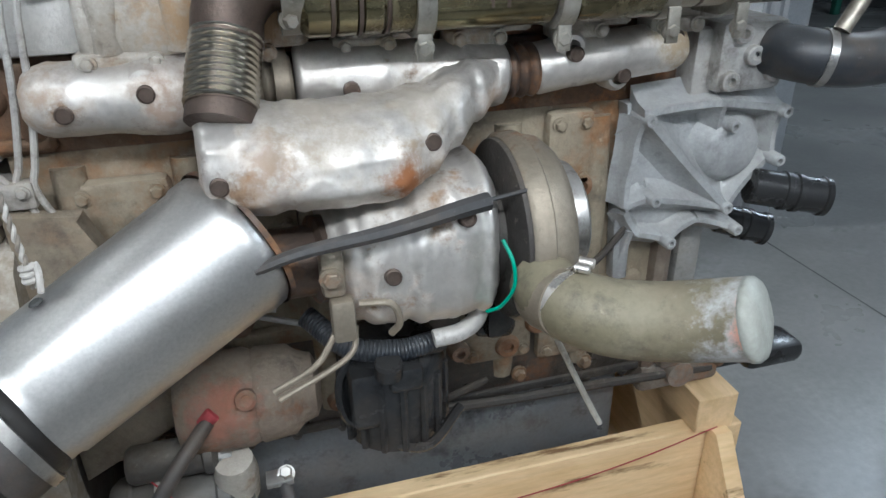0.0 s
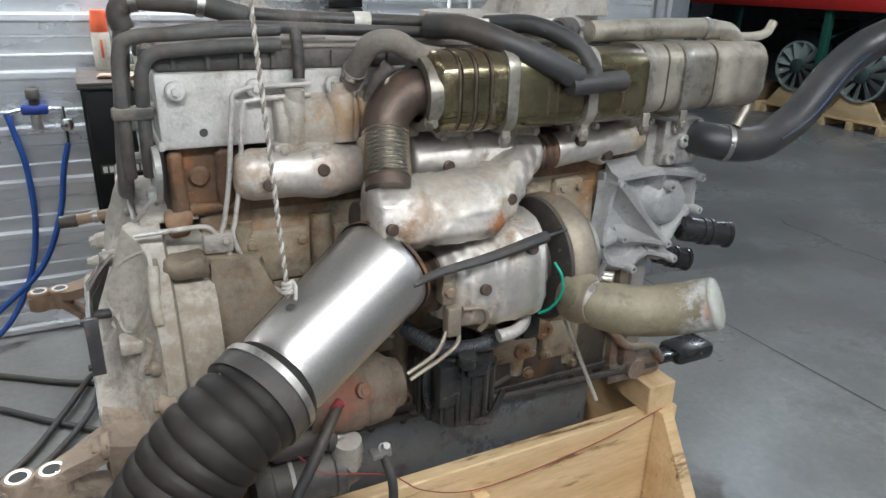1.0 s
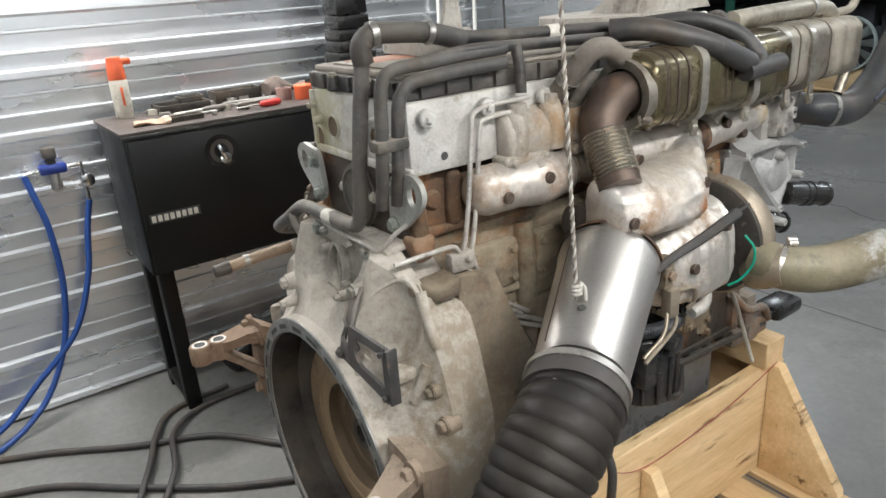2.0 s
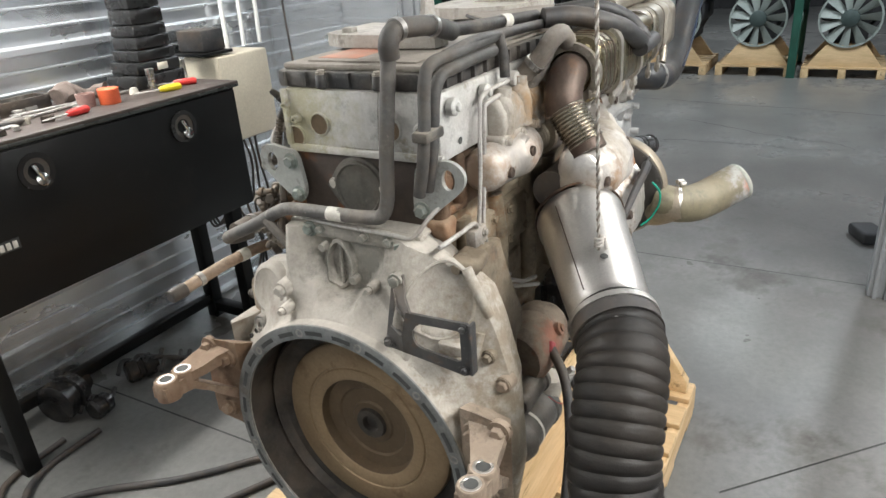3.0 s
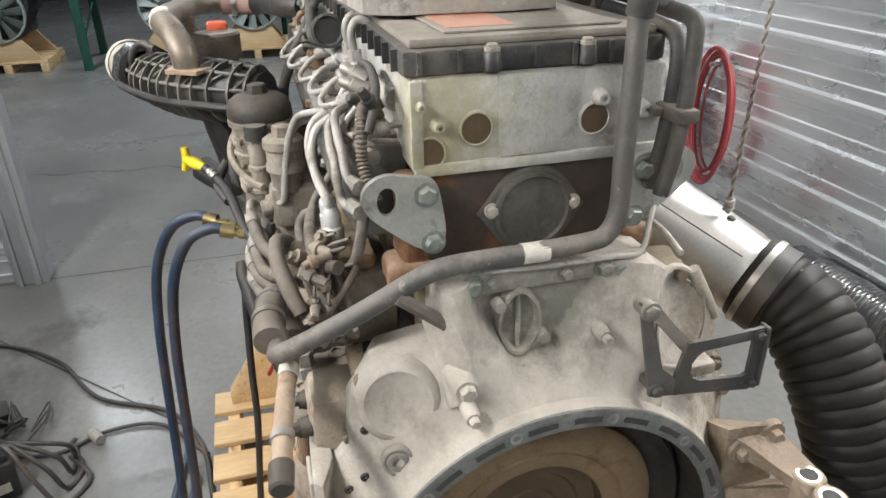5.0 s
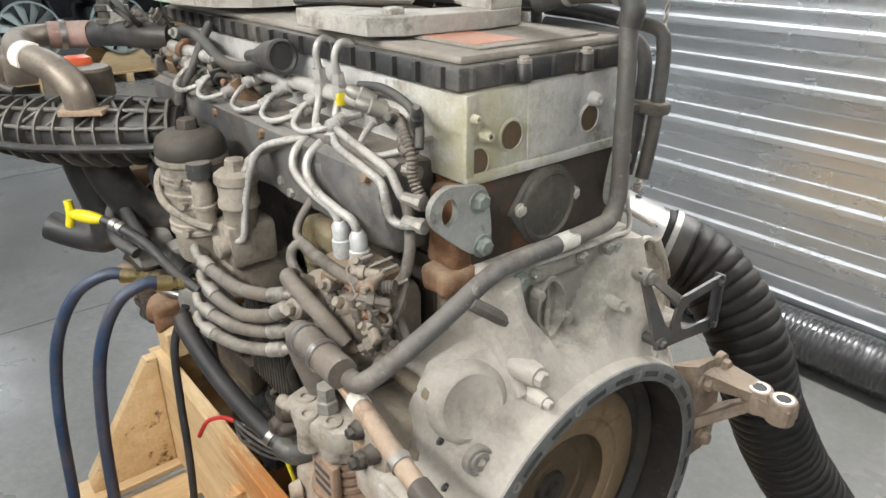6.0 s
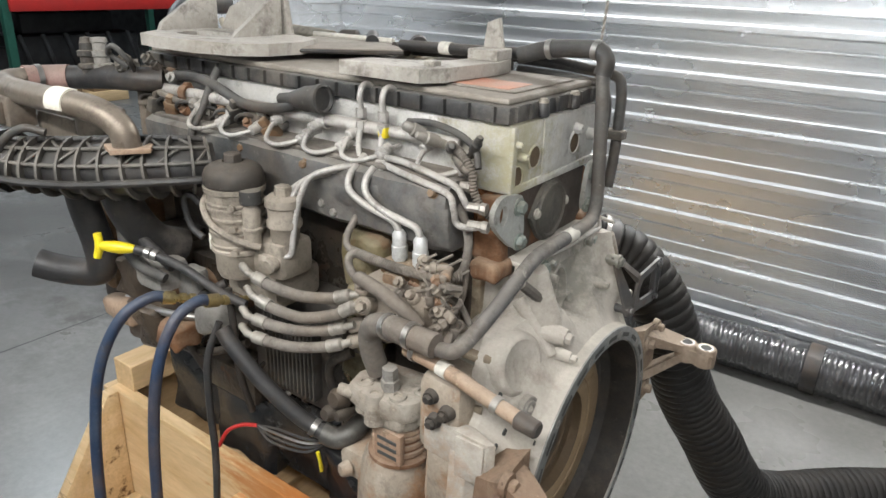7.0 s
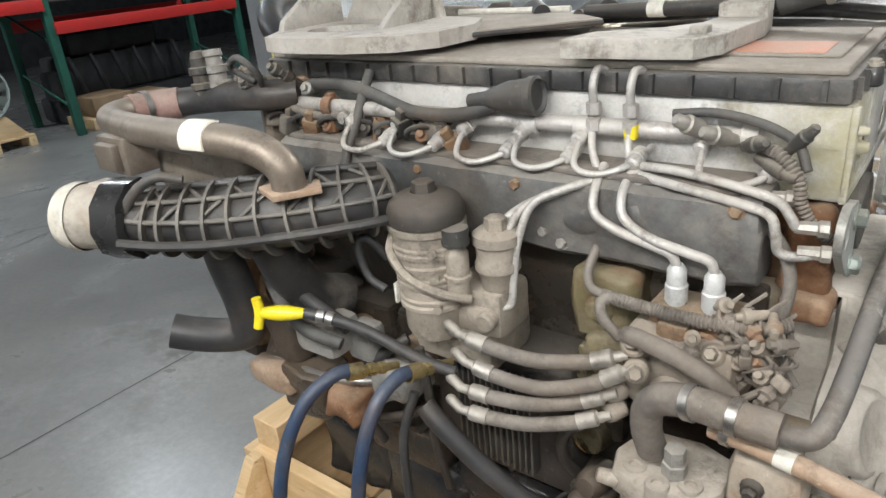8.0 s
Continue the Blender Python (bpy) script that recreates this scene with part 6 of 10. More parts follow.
# housing top: flange row, emboss, pads
bm = bmesh.new()
box(bm, -0.048, -0.02, -0.160, 0.148, 1.160, 1.194, 0.006)
box(bm, -0.040, 0.05, -0.158, 0.146, 1.186, 1.196, 0.004)
part("top_flange", bm, M["housing_alu"], housing)
for y, z, r in ((0.122, 1.172, 0.012), (0.097, 1.177, 0.012), (0.070, 1.180, 0.007), (-0.035, 1.178, 0.008), (-0.093, 1.176, 0.011), (-0.118, 1.170, 0.0125)):
    bm = bmesh.new()
    bolt(bm, (-0.050, y, z), (-1, 0, 0), r, 0.011)
    part("flange_bolt", bm, M["bolt_green"] if r > 0.0115 else M["bolt_zinc"], housing, "pale green bolt" if r > 0.0115 else "")
bm = bmesh.new()
ring = [(0.030 + 0.027 * math.cos(a) * (1 + 0.12 * math.cos(2 * a)), 1.113 + 0.048 * math.sin(a)) for a in [2 * math.pi * k / 32 for k in range(32)]]
rows = [[bm.verts.new((bell_x(y, z) + dx, 0.030 + (y - 0.030) * f, 1.113 + (z - 1.113) * f)) for y, z in ring] for f, dx in ((1.16, 0.006), (1.06, -0.017), (0.93, -0.018), (0.84, 0.006))]
for A, B in zip(rows, rows[1:]):
    for k in range(32):
        bm.faces.new((A[k], A[(k + 1) % 32], B[(k + 1) % 32], B[k]))
tube(bm, [(bell_x(0.030, z) - 0.007, 0.030, z) for z in (1.070, 1.085, 1.10, 1.115, 1.13, 1.145, 1.156)], 0.0042, seg=8)
part("embossed_loop", bm, M["housing_alu"], housing, "raised oval loop cast on the housing")
for p, r in (((-0.046, 0.062, 1.146), 0.009), ((-0.046, -0.004, 1.086), 0.010)):
    bm = bmesh.new()
    lathe(bm, p, (-1, 0, 0), [(0, r), (0.018, r * 0.85), (0.02, 0)], 16)
    part("cast_knob", bm, M["housing_alu"], housing)
bm = bmesh.new()
px = bell_x(0.208, 1.034)
lathe(bm, (px, 0.208, 1.034), (-1, 0.22, 0.25), [(-0.03, 0.064), (0.000, 0.058), (0.005, 0.052), (0.006, 0.046), (0.0035, 0.043), (0.0035, 0.0)], 40)
part("round_pad", bm, M["housing_alu"], housing, "round cast pad")
for p, r in (((-0.108, 0.128, 1.070), 0.0115), ((-0.088, -0.075, 1.10), 0.007), ((-0.118, 0.122, 1.030), 0.0075)):
    bm = bmesh.new()
    lathe(bm, p, (-1, 0, 0), [(-0.03, r * 1.9), (0.012, r * 1.45), (0.016, r * 1.3), (0.016, 0)], 20)
    bolt(bm, (p[0] - 0.016, p[1], p[2]), (-1, 0, 0), r, 0.012)
    part("bolt_boss", bm, M["housing_alu"], housing)
bm = bmesh.new()
lathe(bm, (bell_x(0.219, 0.962) - 0.004, 0.219, 0.962), (-1, 0.15, 0.1), [(-0.01, 0.024), (0.001, 0.022), (0.002, 0.019), (0.0, 0.016), (0.003, 0.014), (0.003, 0.008), (-0.003, 0.007), (-0.003, 0.0)], 28)
part("timing_plug", bm, M["dusty_grey"], housing, "round threaded plug")
for y, z, x in ((0.262, 0.925, -0.068), (0.285, 0.905, -0.06), (0.255, 0.99, -0.06), (0.215, 1.078, -0.045), (0.232, 0.905, -0.08)):
    bm = bmesh.new()
    lathe(bm, (bell_x(y, z) - 0.002, y, z), (-1, 0, 0), [(0, 0.007), (0.003, 0.006), (0.003, 0.003), (0, 0.003), (0, 0)], 12)
    part("small_plug", bm, M["slot_dark"], housing)
# radial webs and side ribs of the housing
for y0, z0, y1, z1 in ((0.145, 1.13, 0.135, 1.03), (-0.150, 1.15, -0.165, 1.03)):
    bm = bmesh.new()
    tube(bm, [(-0.030, y0, z0), (-0.066, (y0 + y1) / 2, (z0 + z1) / 2), (-0.100, y1, z1)], lambda f: 0.018 - 0.006 * f, seg=12)
    part("web_rib", bm, M["housing_alu"], housing)
for y0, z0 in ((-0.235, 1.150), (0.262, 1.06), (0.285, 0.97)):
    bm = bmesh.new()
    box(bm, -0.020, 0.053, y0 * 0.95 - 0.012, y0 * 0.95 + 0.012, z0 - 0.022, z0 - 0.008, 0.005)
    cyl(bm, (-0.046, y0 * 0.96, z0 - 0.01), (-0.03, y0 * 0.96, z0 - 0.01), 0.010, seg=12, bevel=0.002)
    part("side_lug", bm, M["housing_side"], housing)
bm = bmesh.new()
box(bm, -0.02, 0.05, -0.25, -0.19, 1.10, 1.150, 0.018)
knobby(bm, 0.014, 0.03)
part("side_lug", bm, M["housing_side"], housing, "cast lug on the housing's shoulder")
bm = bmesh.new()
prism(bm, [(0.05, 1.14), (0.14, 1.13), (0.17, 1.02), (0.24, 0.92), (0.24, 0.80), (0.05, 0.70)], (0, -0.20, 0), (1, 0, 0), (0, 0, 1), 0.03, 0.008)
part("housing_skirt", bm, M["housing_side"], housing, "tan front skirt of the housing")

for y, z, r, m_ in ((-0.292, 0.985, 0.009, "housing_side"), (-0.318, 0.93, 0.011, "bracket_dusty")):
    bm = bmesh.new()
    lathe(bm, (bell_x(y, z) - 0.001, y, z), (-1, 0, 0), [(-0.02, r * 1.7), (0.004, r * 1.5), (0.005, 0)], 18)
    bolt(bm, (bell_x(y, z) - 0.006, y, z), (-1, 0, 0), r, 0.010)
    part("shoulder_bolt", bm, M[m_], housing)
bm = bmesh.new()
ring = [(-0.208 + 0.056 * math.cos(a) * (1 - 0.12 * math.sin(a)), 1.088 + 0.066 * math.sin(a)) for a in [2 * math.pi * k / 36 for k in range(36)]]
rows = [[bm.verts.new((bell_x(-0.208 + (y + 0.208) * f, 1.088 + (z - 1.088) * f) + dx, -0.208 + (y + 0.208) * f, 1.088 + (z - 1.088) * f)) for y, z in ring] for f, dx in ((1.10, 0.004), (1.06, -0.002), (1.00, -0.003), (0.95, 0.003))]
for A, B in zip(rows, rows[1:]):
    for k in range(36):
        bm.faces.new((A[k], A[(k + 1) % 36], B[(k + 1) % 36], B[k]))
part("cast_rim", bm, M["housing_alu"], housing, "raised rim round a shallow pocket")
bm = bmesh.new()
box(bm, bell_x(-0.236, 1.012) - 0.022, -0.03, -0.262, -0.212, 1.000, 1.022, 0.006)
part("cast_block", bm, M["housing_alu"], housing)
for y0, z0, y1, z1 in ((-0.165, 1.015, -0.150, 0.975), (-0.275, 1.03, -0.262, 0.96), (-0.245, 1.145, -0.29, 1.06)):
    bm = bmesh.new()
    tube(bm, [(bell_x(y0 + (y1 - y0) * f, z0 + (z1 - z0) * f) + 0.004, y0 + (y1 - y0) * f, z0 + (z1 - z0) * f) for f in (0, 0.33, 0.66, 1)], 0.010, seg=10)
    part("web_rib", bm, M["housing_alu"], housing)

# black bracket with two openings
bm = bmesh.new()
outer = [(-0.172, 1.075), (-0.178, 1.095), (-0.205, 1.095), (-0.297, 1.098), (-0.305, 1.085), (-0.300, 1.000), (-0.288, 0.995), (-0.20, 1.008), (-0.165, 1.012), (-0.165, 1.045)]
hole = [(-0.188, 1.060), (-0.196, 1.072), (-0.206, 1.078), (-0.278, 1.081), (-0.283, 1.078), (-0.283, 1.024), (-0.276, 1.020), (-0.206, 1.028), (-0.194, 1.034), (-0.188, 1.045)]
plate_hole(bm, outer, hole, (-0.138, 0, 0.0), (0, 1, 0), (0, 0, 1), -0.006)
for poly in ([(-0.126, 1.140), (-0.139, 1.140), (-0.143, 1.060), (-0.166, 1.040), (-0.166, 1.012), (-0.128, 1.017)], [(-0.137, 1.140), (-0.148, 1.140), (-0.168, 1.112), (-0.186, 1.0945), (-0.174, 1.078), (-0.158, 1.098), (-0.138, 1.122)]):
    prism(bm, poly, (-0.138, 0, 0.0), (0, 1, 0), (0, 0, 1), -0.0058, 0.0)
box(bm, -0.148, -0.128, -0.306, -0.300, 1.0, 1.098, 0.002)
for v in bm.verts:
    v.co.x += 0.045 * max(0.0, min(1.0, (v.co.z - 1.098) / 0.042))
br = part("sensor_bracket", bm, M["bracket_black"], engine, "worn black steel bracket with a rectangular opening")
for y, z, m_, r in ((-0.137, 1.131, "bolt_zinc", 0.011), (-0.137, 1.027, "bracket_black", 0.008), (-0.290, 1.088, "bracket_black", 0.006), (-0.290, 1.008, "bracket_black", 0.006)):
    bm = bmesh.new()
    ear = 0.036 if z > 1.12 else 0.0
    bolt(bm, (-0.145 + ear, y, z), (-1, 0, 0), r, 0.008)
    if y > -0.2:
        cyl(bm, (-0.143 + ear, y, z), (-0.04, y, z), r * 1.1, r * 1.25, seg=14)
    part("bracket_bolt", bm, M[m_], br)

# engine mounts on both sides
def loft(bm, A, B):
    """A solid between two four-cornered ends."""
    A, B = [bm.verts.new(p) for p in A], [bm.verts.new(p) for p in B]
    bm.faces.new(A)
    bm.faces.new(B[::-1])
    for k in range(4):
        bm.faces.new((A[k], B[k], B[(k + 1) % 4], A[(k + 1) % 4]))


def engine_mount(s):
    mat_ = M["bracket_iron"] if s > 0 else M["bracket_dusty"]
    y0, y1 = 0.272 * s, 0.372 * s
    e0, e1 = 0.328 * s, 0.382 * s
    bm = bmesh.new()
    loft(bm, [(-0.145, y0, 0.70), (-0.145, y1, 0.72), (-0.145, y1, 0.915), (-0.145, y0, 0.925)], [(-0.072, y0, 0.70), (-0.072, y1 - 0.035 * s, 0.72), (-0.072, y1 - 0.035 * s, 0.87), (-0.072, y0, 0.89)])
    knobby(bm, 0.006)
    ob = part("engine_mount", bm, mat_, engine, "rusty cast engine mount with two eye holes" if s > 0 else "dusty tan cast engine mount with two eye holes")
    for za, zb, ta, wide in ((0.905, 0.882, 0.026, 0.022), (0.800, 0.866, 0.026, 0.030)):
        bm = bmesh.new()
        loft(bm, [(-0.140, y1 - (0.062 + wide) * s, za - ta), (-0.140, y1 - 0.010 * s, za - ta), (-0.140, y1 - 0.010 * s, za), (-0.140, y1 - (0.062 + wide) * s, za)], [(-0.225, 0.334 * s, zb - 0.020), (-0.225, 0.378 * s, zb - 0.020), (-0.225, 0.378 * s, zb), (-0.225, 0.334 * s, zb)])
        knobby(bm, 0.004)
        part("arm", bm, mat_, ob)
    bm = bmesh.new()
    loft(bm, [(-0.205, 0.334 * s, 0.840), (-0.205, 0.378 * s, 0.840), (-0.205, 0.378 * s, 0.876), (-0.205, 0.334 * s, 0.876)], [(-0.288, 0.336 * s, 0.848), (-0.288, 0.376 * s, 0.848), (-0.288, 0.376 * s, 0.876), (-0.288, 0.336 * s, 0.876)])
    knobby(bm, 0.002)
    part("eye_block", bm, mat_, ob)
    for x in (-0.222, -0.266):
        yy = 0.356 * s
        bm = bmesh.new()
        lathe(bm, (x, yy, 0.842), (0, 0, 1), [(0, 0.012), (0, 0.025), (0.040, 0.025), (0.044, 0.022), (0.044, 0.013), (0.0, 0.012)], 28)
        eye = part("eye", bm, mat_, ob)
        bm = bmesh.new()
        lathe(bm, (x, yy, 0.8862), (0, 0, 1), [(0, 0.0125), (0.0006, 0.0132), (0.0006, 0.0172), (0, 0.0178)], 28)
        part("bright_ring", bm, M["bright_wear"], eye, "worn bright ring")
        bm = bmesh.new()
        lathe(bm, (x, yy, 0.8858), (0, 0, 1), [(0.0, 0.0), (0.0004, 0.0122)], 24)
        part("eye_hole", bm, M["slot_dark"], eye)
    for y, z in ((0.300 * s, 0.880), (0.350 * s, 0.900), (0.325 * s, 0.745)):
        bm = bmesh.new()
        lathe(bm, (-0.143, y, z), (-1, 0, 0), [(-0.004, 0.023), (0.008, 0.021), (0.008, 0)], 18)
        bolt(bm, (-0.151, y, z), (-1, 0, 0.1), 0.013, 0.014)
        part("mount_bolt", bm, mat_, ob)


engine_mount(1)
engine_mount(-1)

# rear pipes
hose("coolant_pipe", [(-0.030, -0.117, 1.52), (-0.040, -0.112, 1.44), (-0.050, -0.105, 1.34), (-0.056, -0.102, 1.265), (-0.057, -0.088, 1.232), (-0.058, -0.060, 1.224), (-0.059, 0.02, 1.221), (-0.057, 0.12, 1.218), (-0.055, 0.165, 1.207), (-0.050, 0.25, 1.163), (-0.044, 0.32, 1.130), (-0.034, 0.352, 1.113), (-0.012, 0.354, 1.104), (0.03, 0.348, 1.10)], 0.0132, "pipe_grey", label="grey dusty coolant pipe bent round the engine's rear", seg=20)
bm = bmesh.new()
lathe(bm, (-0.0588, 0.034, 1.2205), (0, -1, 0), [(0, 0.0133), (0, 0.0140), (0.036, 0.0140), (0.036, 0.0133)], 24)
part("pipe_label", bm, M["label_white"], engine, "white paper label round the pipe")
bm = bmesh.new()
prism(bm, [(-0.012, 0.0), (0.012, 0.0), (0.010, 0.088), (-0.012, 0.086)], (-0.062, 0.142, 1.128), (0, 0.72, 0.69), (0, 0.62, 0.72), 0.005, 0.0015)
tube(bm, [(-0.066, 0.133, 1.133), (-0.060, 0.20, 1.185)], 0.010, seg=8)
bolt(bm, (-0.070, 0.131, 1.133), (-1, 0, 0), 0.009, 0.008)
part("pipe_stay", bm, M["dusty_hose"], engine, "flat steel stay under the pipe")
hose("hose_elbow", [(-0.030, -0.118, 1.505), (-0.033, -0.120, 1.530), (-0.015, -0.124, 1.548), (0.03, -0.128, 1.548), (0.09, -0.130, 1.542), (0.16, -0.133, 1.524)], 0.0175, "rubber_dusty", label="black rubber hose elbow with clamps over the valve cover", seg=20, clamps=(0.42, 0.80))
hose("black_pipe", [(0.14, -0.132, 1.528), (0.25, -0.140, 1.522), (0.38, -0.150, 1.518), (0.50, -0.160, 1.514)], 0.013, "black_plastic", label="black pipe along the valve cover")
bm = bmesh.new()
lathe(bm, (0.345, -0.1475, 1.5195), (1, -0.08, -0.02), [(0, 0.0132), (0, 0.0145), (0.03, 0.0145), (0.03, 0.0132)], 20)
part("white_sleeve", bm, M["label_white"], engine, "white sleeve on the pipe")
bm = bmesh.new()
lathe(bm, (0.505, -0.165, 1.505), (-0.3, -0.9, -0.1), [(-0.02, 0.0), (-0.02, 0.014), (0.02, 0.016), (0.022, 0.012), (0.022, 0.009), (0.0, 0.008), (0, 0)], 18)
part("open_elbow", bm, M["dark_iron"], engine)
for dx, top in ((-0.030, 1.490), (0.0, 1.466)):
    hose("twin_hose", [(-0.020 + dx, -0.166, 1.275), (-0.020 + dx, -0.178, 1.33), (-0.018 + dx, -0.186, 1.40), (-0.014 + dx, -0.190, top - 0.02), (0.004 + dx, -0.194, top + 0.006), (0.045, -0.197, top + 0.012), (0.11, -0.198, top + 0.016), (0.20, -0.198, top + 0.018)], 0.0108, "rubber_dusty", label="dark hose of a pair bent over the head", seg=14)
bm = bmesh.new()
box(bm, -0.066, -0.004, -0.200, -0.168, 1.372, 1.392, 0.006)
box(bm, -0.03, 0.0, -0.170, -0.155, 1.376, 1.388, 0.003)
part("hose_clip", bm, M["dusty_plastic"], engine, "dusty plastic clip round the hoses")
hose("black_pipe", [(0.02, -0.195, 1.502), (0.12, -0.197, 1.512), (0.22, -0.197, 1.510), (0.34, -0.190, 1.505), (0.48, -0.185, 1.500)], 0.010, "black_plastic", label="thin black pipe along the head")
hose("black_pipe", [(0.225, -0.198, 1.51), (0.228, -0.205, 1.47), (0.226, -0.208, 1.43)], 0.010, "black_plastic")
bm = bmesh.new()
tube(bm, [(-0.05, 0.11, 1.200), (-0.055, 0.0, 1.196), (-0.054, -0.10, 1.194), (-0.052, -0.145, 1.194), (-0.03, -0.168, 1.225), (-0.01, -0.185, 1.245)], 0.0042, seg=8)
part("rear_line", bm, M["line_steel"], engine, "thin steel line along the housing's top")
bm = bmesh.new()
box(bm, 0.008, 0.034, -0.180, -0.15, 1.195, 1.312, 0.008)
box(bm, 0.030, 0.120, -0.170, -0.15, 1.195, 1.216, 0.006)
box(bm, 0.085, 0.112, -0.176, -0.15, 1.21, 1.312, 0.008)
cyl(bm, (0.058, -0.150, 1.262), (0.058, -0.166, 1.262), 0.020, 0.016, seg=16, bevel=0.003)
knobby(bm, 0.005)
part("rusty_corner", bm, M["upper_rust"], deck_block, "orange rusty corner casting")
bm = bmesh.new()
box(bm, -0.012, 0.034, -0.192, -0.145, 1.170, 1.208, 0.010)
knobby(bm, 0.010)
part("rusty_corner", bm, M["rust_orange"], deck_block, "orange rusty corner casting")
bm = bmesh.new()
box(bm, 0.0, 0.06, 0.14, 0.18, 1.19, 1.315, 0.012)
box(bm, -0.012, 0.05, 0.135, 0.200, 1.165, 1.200, 0.010)
knobby(bm, 0.007)
part("rusty_corner", bm, M["rust_orange"], deck_block, "orange rusty corner casting")

# ---------------------------------------------------------------- the engine: intake side
bm = bmesh.new()
CH = [(0.150, 1.212), (0.215, 1.208), (0.234, 1.222), (0.240, 1.262), (0.250, 1.300), (0.246, 1.330), (0.215, 1.346), (0.150, 1.340)]
prism(bm, [(a, b) for a, b in CH], (0.07, 0, 0), (0, 1, 0), (0, 0, 1), 0.88, 0.010)
bmesh.ops.subdivide_edges(bm, edges=[e for e in bm.edges if e.calc_length() > 0.2], cuts=46, use_grid_fill=True)
bm.normal_update()
for v in bm.verts:
    v.co += v.normal * (0.007 * noise.noise(v.co * 16) + 0.004 * noise.noise(v.co * 40))
chest = part("intake_chest", bm, M["chest_grey"], engine, "dark grey dusty intake chest along the head")
for x, r in ((0.150, 0.030), (0.235, 0.034), (0.318, 0.030)):
    bm = bmesh.new()
    lathe(bm, (x, 0.196, 1.285), (0.05, 1, -0.35), [(0, r * 1.7), (0.030, r * 1.55), (0.044, r * 1.1), (0.050, r * 0.6), (0.052, 0)], 24)
    part("runner_bulge", bm, M["chest_grey"], chest)
for x, z in ((0.415, 1.318), (0.375, 1.245), (0.345, 1.232), (0.60, 1.32), (0.10, 1.325)):
    bm = bmesh.new()
    bolt(bm, (x, 0.244 if z > 1.3 else 0.234, z), (0, 1, 0.1), 0.0085, 0.010)
    part("chest_bolt", bm, M["rust"] if z > 1.3 else M["dusty_grey"], chest)
bm = bmesh.new()
box(bm, 0.10, 0.94, 0.150, 0.232, 1.338, 1.348, 0.004)
part("chest_top", bm, M["dusty_hose"], chest, "thick dust on the chest's top")

# fuel rail and lines
def rail_y(x):
    return 0.160 + 0.03 * (x - 0.118) / 0.4


rail_pts = [(0.105, rail_y(0.105), 1.394), (0.36, rail_y(0.36), 1.397), (0.62, rail_y(0.62), 1.400), (0.94, rail_y(0.75), 1.402)]
rail = hose("fuel_rail", rail_pts, 0.0125, "line_steel", label="bright steel fuel rail", seg=16)
for x in (0.112, 0.34, 0.42, 0.58):
    bm = bmesh.new()
    lathe(bm, (x, rail_y(x), 1.3945), (1, 0.07, 0), [(-0.012, 0.013), (-0.010, 0.0165), (0.010, 0.0165), (0.012, 0.013)], 18)
    part("rail_collar", bm, M["line_steel"], rail)
bm = bmesh.new()
box(bm, 0.253, 0.272, 0.172, 0.192, 1.384, 1.406, 0.004)
part("yellow_tag", bm, M["yellow"], rail, "yellow tag")


def line(name, pts, r=0.0047, material="line_steel", label="bent steel fuel line"):
    return hose(name, pts, r, material, label=label, seg=10)


for x in (0.165, 0.335, 0.43, 0.53, 0.66, 0.76):
    y = rail_y(x)
    line("injector_line", [(x, y + 0.006, 1.384), (x - 0.004, y + 0.035, 1.374), (x - 0.012, y + 0.058, 1.352), (x - 0.045, y + 0.060, 1.346), (x - 0.080, y + 0.045, 1.356), (x - 0.092, y + 0.015, 1.366), (x - 0.094, y - 0.015, 1.37)])
    for dx, dy, dz in ((0.0, 0.016, 1.384), (-0.088, 0.03, 1.362)):
        bm = bmesh.new()
        lathe(bm, (x + dx, y + dy, dz), (0.1, 1, -0.35), [(-0.020, 0), (-0.020, 0.0115), (-0.004, 0.0125), (-0.003, 0.0105), (0.010, 0.0105), (0.013, 0.007), (0.013, 0)], 12)
        part("union_nut", bm, M["line_steel"], rail)
for x in (0.316, 0.261):
    line("loop_line", [(x + 0.004, 0.172, 1.405), (x + 0.003, 0.184, 1.430), (x + 0.002, 0.188, 1.458), (x, 0.178, 1.476), (x - 0.004, 0.160, 1.470), (x - 0.004, 0.152, 1.440)], 0.0062)
    for z in (1.425, 1.402):
        bm = bmesh.new()
        lathe(bm, (x + 0.003, 0.184, z), (0, 0.1, 1), [(-0.008, 0), (-0.008, 0.011), (0.008, 0.011), (0.008, 0)], 6)
        part("union_nut", bm, M["line_steel"], rail)
    line("loop_line", [(x + 0.003, 0.184, 1.40), (x + 0.002, 0.192, 1.375), (x - 0.01, 0.205, 1.352), (x - 0.025, 0.212, 1.335)], 0.0058)
bm = bmesh.new()
for k in range(7):
    a = Vector((0.262, 0.206, 1.346)) + Vector((random.uniform(-0.03, 0.03), random.uniform(-0.012, 0.012), random.uniform(-0.012, 0.012)))
    lathe(bm, a, (random.uniform(-1, 1), 1, random.uniform(-0.5, 0.8)), [(-0.010, 0), (-0.010, 0.010), (0.008, 0.010), (0.012, 0.006), (0.012, 0)], 8)
part("line_clamp", bm, M["line_steel"], engine, "cluster of line clamps and nuts")
line("pump_line", [(0.292, 0.205, 1.35), (0.286, 0.250, 1.325), (0.278, 0.264, 1.300), (0.245, 0.268, 1.283), (0.200, 0.266, 1.270), (0.172, 0.260, 1.258), (0.165, 0.254, 1.235)], 0.0068)
